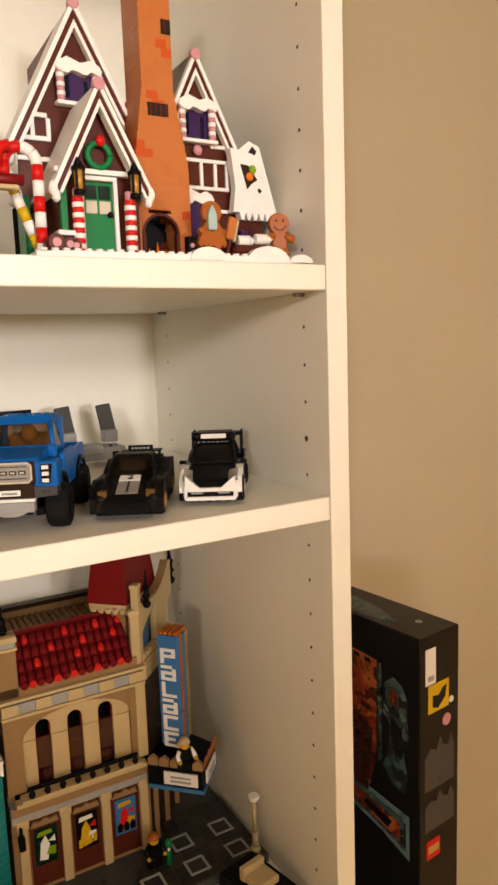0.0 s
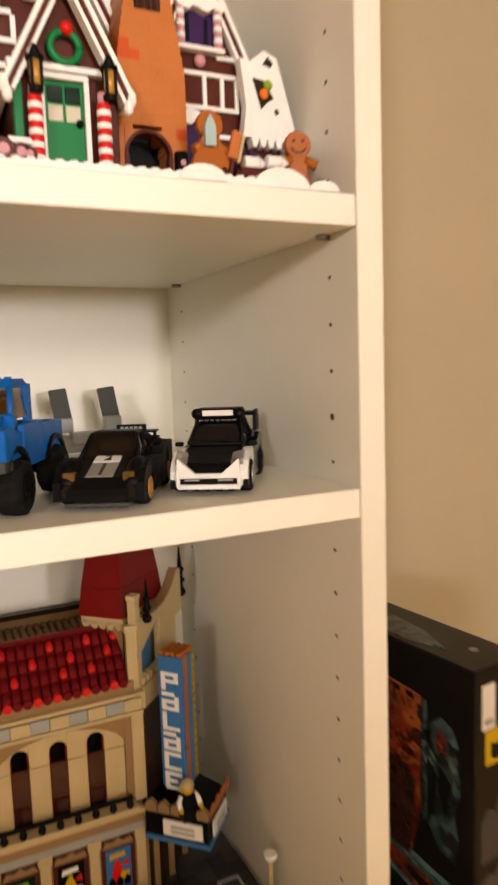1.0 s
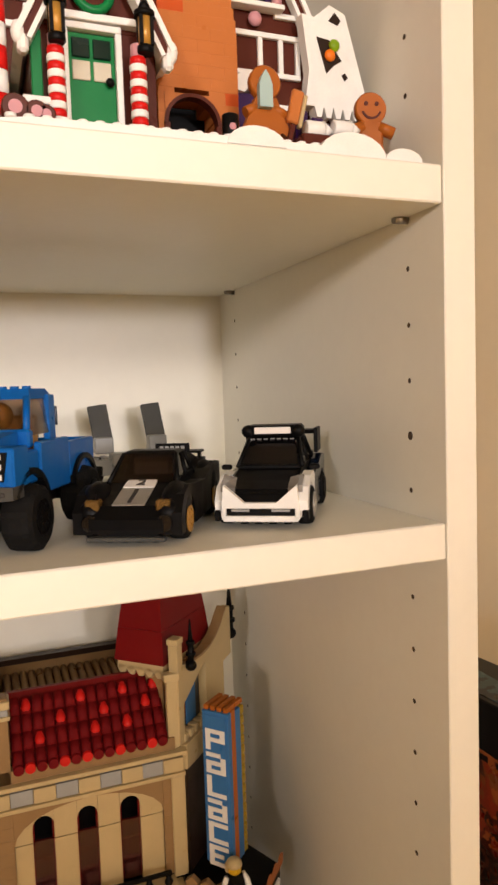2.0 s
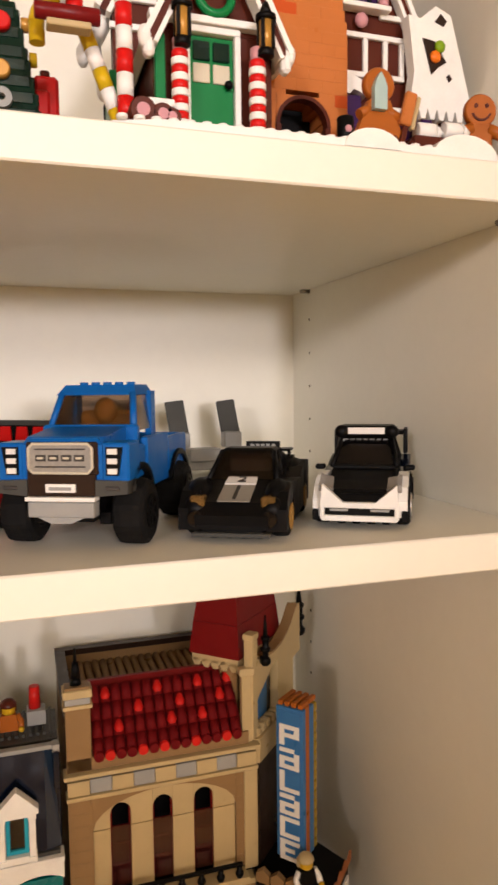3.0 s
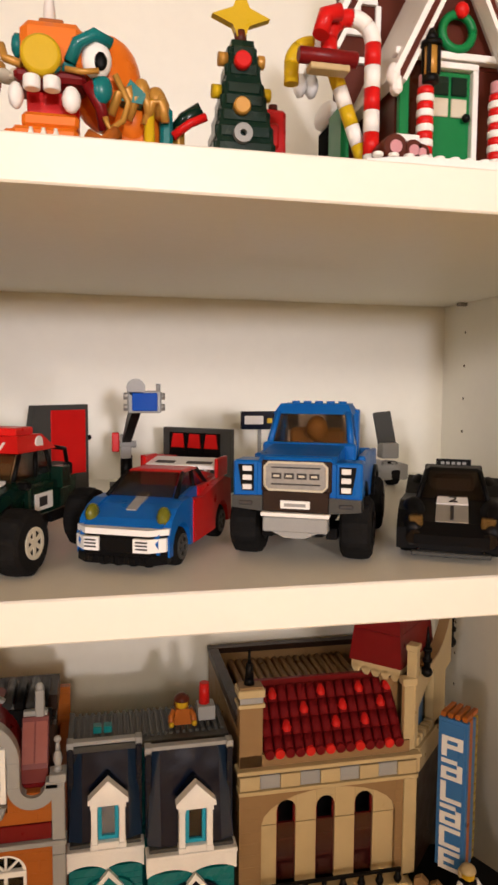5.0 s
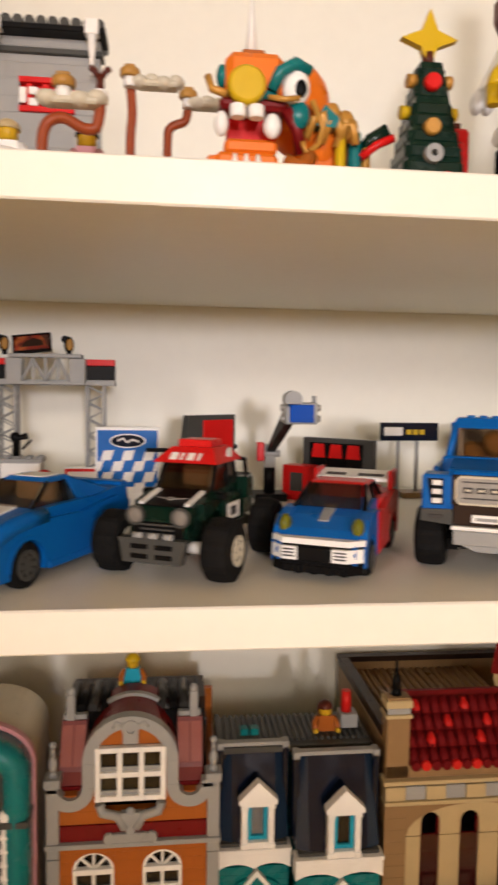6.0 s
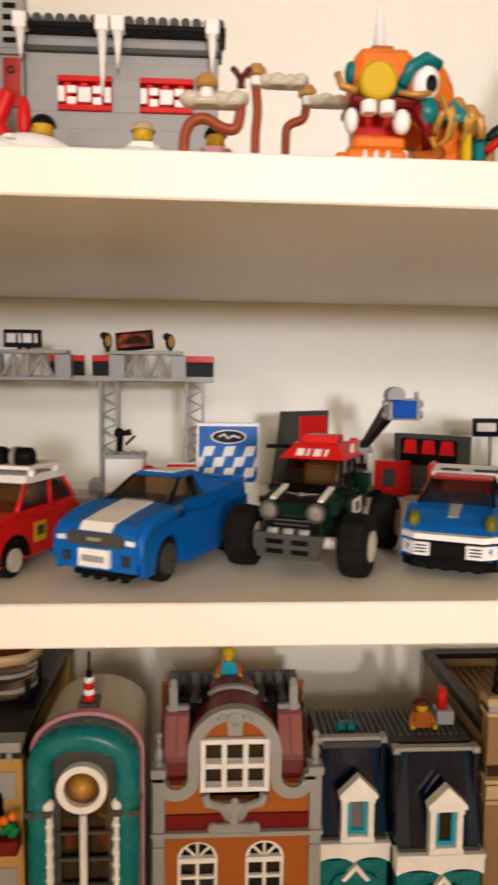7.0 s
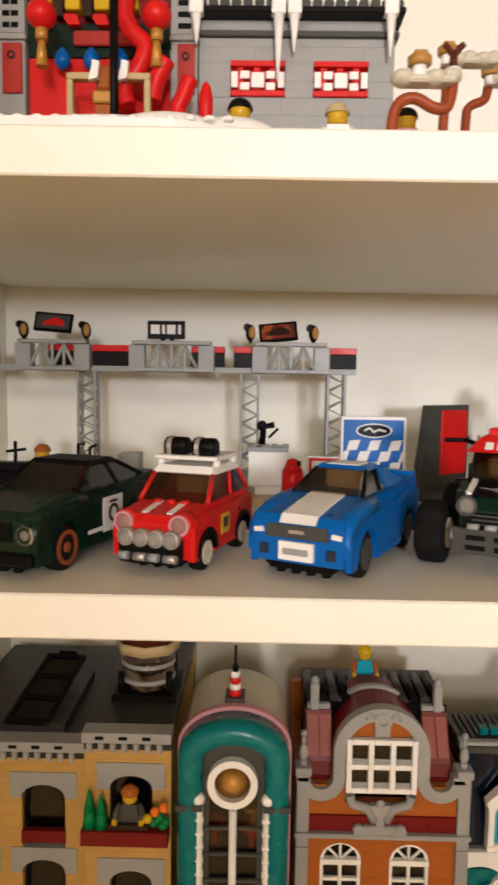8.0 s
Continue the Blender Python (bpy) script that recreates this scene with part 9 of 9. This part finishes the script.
    for k, (dx, z, mt) in enumerate(((-13, 1180, RED), (13, 1177, RED), (-12, 1158, DGREY), (12, 1157, BLACK), (14, 1192, FACE), (-10, 1136, DGREY), (11, 1137, BLACK))):
        g = Shape(o)
        g.cyl((xm + dx, F + 16, z), 8, 3.4, n=18, c=0.5)
        g.box(xm + dx - 2, xm + dx + 2, F + 14, F + 18, z - 14, z, 0.4)
        part("stool", g, mt, b)
    # black sheet behind the glass front, the darkness inside put into colour
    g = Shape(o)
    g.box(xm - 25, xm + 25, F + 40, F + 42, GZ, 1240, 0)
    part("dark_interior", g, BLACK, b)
    # tan wing with two bays
    for xa, xb, f, wx, zt in ((-756.0, -646.5, 190.0, (-692, -661.5), 1226.5), (-645.5, -585.5, 181.0, (-628, -598.5), 1239.0)):
        wz = (1163.0, 1206.0) if f > 185 else (1184.0, 1219.5)
        hs = [(wx[0], wx[1], wz[0], wz[1]), (wx[0], wx[1], 1090, 1150)]
        if f > 185:
            hs += [(-746, -716, wz[0], wz[1]), (-746, -716, 1090, 1150)]
        brick_wall(b, o, CREAM, xa, xb, GZ, zt, f, f + 9, holes=hs)
        for h in hs:
            m = (h[0] + h[1]) / 2
            g = Shape(o)
            g.poly([(m - 23.5, h[3] - 10), (m - 23.5, h[3] + 9), (m + 23.5, h[3] + 9), (m + 23.5, h[3] - 10), (h[1], h[3] - 10)] + [(m + (h[1] - m) * math.cos(math.pi * i / 10), h[3] - 9 + 9 * math.sin(math.pi * i / 10)) for i in range(0, 11)] + [(h[0], h[3] - 10)], f - 1, f + 6)
            part("lintel", g, GREY, b, "grey arched lintel")
            g = Shape(o)
            g.ring((m, f + 4.5, h[3] - 15), 15.2, 12.6, 3, ax="y", n=14, a0=0, a1=180)
            for x in (h[0], h[1] - 2.4):
                g.box(x, x + 2.4, f + 4.5, f + 7.5, h[2], h[3] - 15, 0.3)
            g.box(h[0], h[1], f + 4.5, f + 7.5, h[2], h[2] + 2.4, 0.3)
            win = part("window", g, BLACK, b, "black arched window frame")
            g = Shape(o)
            g.box(h[0], h[1], f + 7.6, f + 8.4, h[2], h[3], 0)
            part("pane", g, DARKGLASS, win)
            if h[2] > 1160 and f > 185:
                g = Shape(o)
                g.box(h[0] - 0.5, h[1] + 0.5, f - 1.5, f + 4, h[2] - 0.2, h[2] + 9, 0.4)
                part("window_box", g, DRED, b)
        # black sheet gives the bay windows their indoor shade
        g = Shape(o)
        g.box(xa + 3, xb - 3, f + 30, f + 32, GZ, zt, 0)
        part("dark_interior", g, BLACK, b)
        g = Shape(o)
        n = int((xb - xa) / 8)
        g.box(xa - 1, xb + 0.4, f - 5, f + 10, zt + 5.4, zt + 12.6, 0.4)
        corn = part("cornice", g, GREY, b, "light grey studded cornice")
        g = Shape(o)
        g.box(xa, xb, f - 1, f + 9, zt - 1, zt + 5.3, 0.2)
        part("cornice_recess", g, ROOFGREY, corn)
        for k in range(n):
            g = Shape(o)
            g.box(xa + 2.2 + k * 8, xa + 6.2 + k * 8, f - 4.4, f - 1.1, zt - 2, zt + 5.2, 0.9)
            part("dentil", g, GREY, corn)
            if k % 2:
                g = Shape(o)
                g.box(xa + 0.6 + k * 8, xa + 6.4 + k * 8, f - 5.5, f - 4.9, zt + 8, zt + 10.4, 0.2)
                part("dark_slot", g, BLACK, corn)
        g = Shape(o)
        g.box(xa, xb, f + 10.2, 362, zt + 5, zt + 12.4, 0.4)
        part("flat_roof", g, ROOFGREY, b)
        g = Shape(o)
        g.box(xa, xb, 340, 350, GZ, zt + 4, 0.3)
        part("rear_wall", g, CREAM, b)
    g = Shape(o)
    g.box(-645, -586, 166, 180.8, 1177, 1187.5, 0.5)
    part("flower_box", g, DRED, b, "dark red balcony flower box")
    g = Shape(o)
    g.box(-627, -599, 168, 180, 1187.6, 1191.5, 0.4)
    part("balcony_floor", g, DBROWN, b)
    # plants
    for x, h in ((-640, 27), (-632, 23)):
        g = Shape(o)
        g.cyl((x, 172, 1187.5), 4.6, h * 0.45, n=12, r2=3.6)
        g.cyl((x, 172, 1187.5 + h * 0.45), 3.8, h * 0.55, n=12, r2=0.5)
        part("small_tree", g, GREEN, b)
    g = Shape(o)
    for dx, dz in ((-4, 4), (0, 8), (4, 5), (2, 2), (-2, 6)):
        g.ball((-592 + dx, 171, 1188 + dz), 3.6, 3, 3, n=8)
    part("leaves", g, GREEN, b)
    for dx, dz, mt in ((-3, 13, ORANGE), (3, 16, ORANGE), (-8, 8, YELLOW)):
        g = Shape(o)
        g.ball((-592 + dx, 169, 1188 + dz), 3.4, 3, 3.4, n=10)
        part("flower", g, mt, b)
    # skylight frames
    g = Shape()
    for x in (-20, 16):
        g.box(x, x + 4, -52, 52, -2, 2, 0.4)
    for y in (-52, -19, 14, 47):
        g.box(-16, 16, y, y + 5, -2, 2, 0.4)
    g.box(-9, 9, 52.2, 56, -2, 3, 0.6)
    sky = part("skylight", g, BLACK, b, "black tilted skylight frame")
    sky.matrix_basis = pose((-688 - o[0]) / 1000, (240 - o[1]) / 1000, (1254 - o[2]) / 1000, 11, 0, -5)
    sky.scale = (0.8, 0.82, 1)
    g = Shape()
    g.box(-16, 16, -47, 47, -0.5, 0.4, 0)
    part("skylight_pane", g, DARKGLASS, sky)
    g = Shape(o)
    g.box(-700, -664, 200, 292, 1239, 1245.5, 0.4)
    part("skylight_kerb", g, ROOFGREY, b)
    b.location.y -= 0.011


diner()
minifigure("toy_figure", -613, 164, 1191.6, CLAY, DGREY, DGREY, "toy figure with orange hair at the balcony", half=True)

# water tank on the diner's roof
o = (-612, 239, 1251.5)
tank = thing("toy_water_tank", o, 0, "clear brick-built roof tank with brown top", "toy tank")
g = Shape(o)
for x in (-630, -594):
    for y in (221, 257):
        g.cyl((x, y, 1251.5), 2.4, 20, n=8)
g.box(-636, -588, 215, 263, 1251.6, 1255.5, 0.4)
part("stand", g, BLACK, tank)
g = Shape(o)
g.cyl((-612, 239, 1256), 20, 27.5, n=8)
part("tank", g, SMOKE, tank, "clear tank wall")
for z in (1261, 1273):
    g = Shape(o)
    g.ring((-612, 239, z), 21, 19.9, 3, ax="z", n=16)
    part("hoop", g, GREY, tank)
g = Shape(o)
g.cyl((-612, 239, 1284), 25, 8, n=8)
part("tan_rim", g, TAN, tank)
g = Shape(o)
g.cyl((-612, 239, 1292.2), 24, 26, n=8, r2=12)
part("brown_top", g, BROWN, tank, "reddish brown pitched top")

# striped mast on the vault
o = (-543, 191, 1262.2)
mast = thing("toy_mast", o, 0, "small red and white striped mast on grey foot", "toy mast")
g = Shape(o)
g.box(-550, -536, 184, 201, 1262.2, 1269, 0.5)
part("foot", g, DGREY, mast)
for k, mt in enumerate((RED, WHITE, RED, WHITE)):
    g = Shape(o)
    g.cyl((-543, 191, 1269 + k * 4.4), 4.4 - k * 0.3, 4.3, n=14, c=0.4)
    part("band", g, mt, mast)
g = Shape(o)
g.cyl((-543, 191, 1286.6), 2.2, 4, n=10)
g.cyl((-543, 191, 1290.6), 1.0, 14, n=8)
part("tip", g, BLACK, mast)

FIG = "small figures at the festival gate"
minifigure("toy_figure", -541, 62, 1603, BLACK, RED, BLACK, "toy figure with black hair behind the snow", FIG, half=True)
minifigure("toy_figure", -493, 72, 1605, TAN, WHITE, GREY, "toy figure in white coat with tan hood", FIG, half=True)
minifigure("toy_figure", -456, 88, 1595.5, BLACK, PINK, PINK, "toy figure with black hair and pink coat", FIG)

# ---- beside the bookcase: a large printed carton ----
o = (131.5, 20, FZ)
low = Shape((131.5, 20, FZ))
low.box(101.5, 163.5, 8, 378, FZ, 659.8, 1.2)
single("carton", low, CARD, "plain black carton on the floor under another carton", "carton", group="stacked cartons")
ctn = thing("carton", (132, 20, 660), 7, "black printed toy carton standing on end beside the bookcase", "carton", "stacked cartons")
W2, D2, H2 = 29.5, 370.0, 586.0
g = Shape()
g.box(-W2, W2, -12, D2 - 12, 0, H2, 1.2)
part("box", g, CARD, ctn)
# spine towards the room
g = Shape()
g.box(-22, -7, -12.5, -11.9, H2 - 50, H2 - 13, 0.1)
lab = part("white_label", g, PAPER, ctn, "white shipping label with faint bars")
g = Shape()
g.box(-19, -10, -12.8, -12.4, H2 - 46, H2 - 41, 0.05)
part("label_bars", g, GREY, lab)
g = Shape()
g.box(-18, 13, -12.6, -11.9, H2 - 80, H2 - 51, 0.1)
bad = part("yellow_badge", g, YELLOW, ctn, "yellow square badge with blue shape")
g = Shape()
g.poly([(-12, H2 - 74), (-4, H2 - 77), (7, H2 - 68), (9, H2 - 56), (3, H2 - 58), (-3, H2 - 64), (-12, H2 - 62)], -13.0, -12.5)
part("blue_shape", g, NAVY, bad)
g = Shape()
g.cyl((17, -12.7, H2 - 75), 3.4, 0.8, ax="y", n=18)
part("round_sticker", g, PAPER, ctn)
g = Shape()
g.cyl((10, -12.7, H2 - 94), 6.2, 0.8, ax="y", n=24)
part("round_sticker", g, PINK, ctn)
for z, k in ((H2 - 161, 0.6), (H2 - 205, 0.44)):
    g = Shape()
    g.poly([(-23, z), (22, z), (22, z + 62 * k), (16, z + 86 * k), (12, z + 64 * k), (4, z + 70 * k), (0, z + 90 * k), (-6, z + 66 * k), (-15, z + 74 * k), (-23, z + 60 * k)], -12.6, -11.9)
    part("grey_print", g, CARDGREY, ctn, "dark grey castle-like print")
g = Shape()
g.box(-20, 0, -12.6, -11.9, H2 - 236, H2 - 216, 0.1)
rl = part("red_emblem", g, RED, ctn, "red square emblem with pale band")
g = Shape()
g.box(-18, -2, -12.9, -12.5, H2 - 230, H2 - 222, 0.1)
part("pale_band", g, CREAM, rl)
# broad face
def face_print(name, pts, mat, depth, label=""):
    g = Shape()
    g.poly(pts, -W2 - depth, -W2 + 0.4, "yz")
    part(name, g, mat, ctn, label)


face_print("rust_print", [(44, H2 - 40), (240, H2 - 26), (300, H2 - 160), (180, H2 - 200), (60, H2 - 196), (46, H2 - 150)], ARTRUST, 0.5, "rust-red street scene print")
face_print("dark_print", [(50, H2 - 118), (110, H2 - 96), (180, H2 - 130), (240, H2 - 150), (180, H2 - 201), (58, H2 - 197)], ARTDARK, 0.6)
for k in range(9):
    face_print("film_hole", [(52 + k * 16, H2 - 46 + k), (60 + k * 16, H2 - 45.5 + k), (60 + k * 16, H2 - 41 + k), (52 + k * 16, H2 - 41.5 + k)], CARD, 0.9)
face_print("teal_print", [(38, H2 - 42), (43, H2 - 42), (43, H2 - 150), (38, H2 - 146)], ARTTEAL, 0.6, "teal shapes print")
face_print("teal_print", [(4, H2 - 70), (10, H2 - 56), (22, H2 - 50), (34, H2 - 60), (36, H2 - 92), (26, H2 - 104), (30, H2 - 134), (36, H2 - 150), (24, H2 - 166), (8, H2 - 170), (4, H2 - 150), (9, H2 - 130), (3, H2 - 108)], ARTTEAL, 0.5)
face_print("dark_print", [(10, H2 - 104), (24, H2 - 92), (26, H2 - 112), (18, H2 - 136)], CARD, 0.8)
face_print("rust_print", [(16, H2 - 66), (26, H2 - 60), (27, H2 - 78), (17, H2 - 82)], ARTRUST, 0.8)
face_print("pale_blue_edge", [(2, H2 - 192), (200, H2 - 168), (230, H2 - 182), (40, H2 - 226), (2, H2 - 240)], PALEBLUE, 0.5)
face_print("teal_print", [(6, H2 - 197), (190, H2 - 174), (220, H2 - 184), (40, H2 - 221), (6, H2 - 232)], ARTTEAL, 0.7)
face_print("rust_print", [(14, H2 - 204), (150, H2 - 182), (180, H2 - 190), (50, H2 - 216), (14, H2 - 224)], ARTRUST, 0.9)
face_print("dark_print", [(24, H2 - 208), (60, H2 - 200), (64, H2 - 206), (30, H2 - 218)], CARD, 1.1)
for k in range(5):
    g = Shape()
    g.box(-W2 - 0.6, -W2 + 0.4, 90 + k * 13, 99 + k * 13, H2 - 27, H2 - 16, 0.1)
    part("lettering_bar", g, NOUGAT, ctn)
g = Shape()
g.poly([(-24, 60), (-14, 30), (2, 70), (12, 150), (20, 240), (0, 300), (-26, 260)], H2 - 0.4, H2 + 0.5, "xy")
part("teal_print", g, ARTTEAL, ctn)
g = Shape()
g.cyl((4, 18, H2 - 0.4), 3.6, 0.9, n=16)
part("pale_spot", g, GREY, ctn)
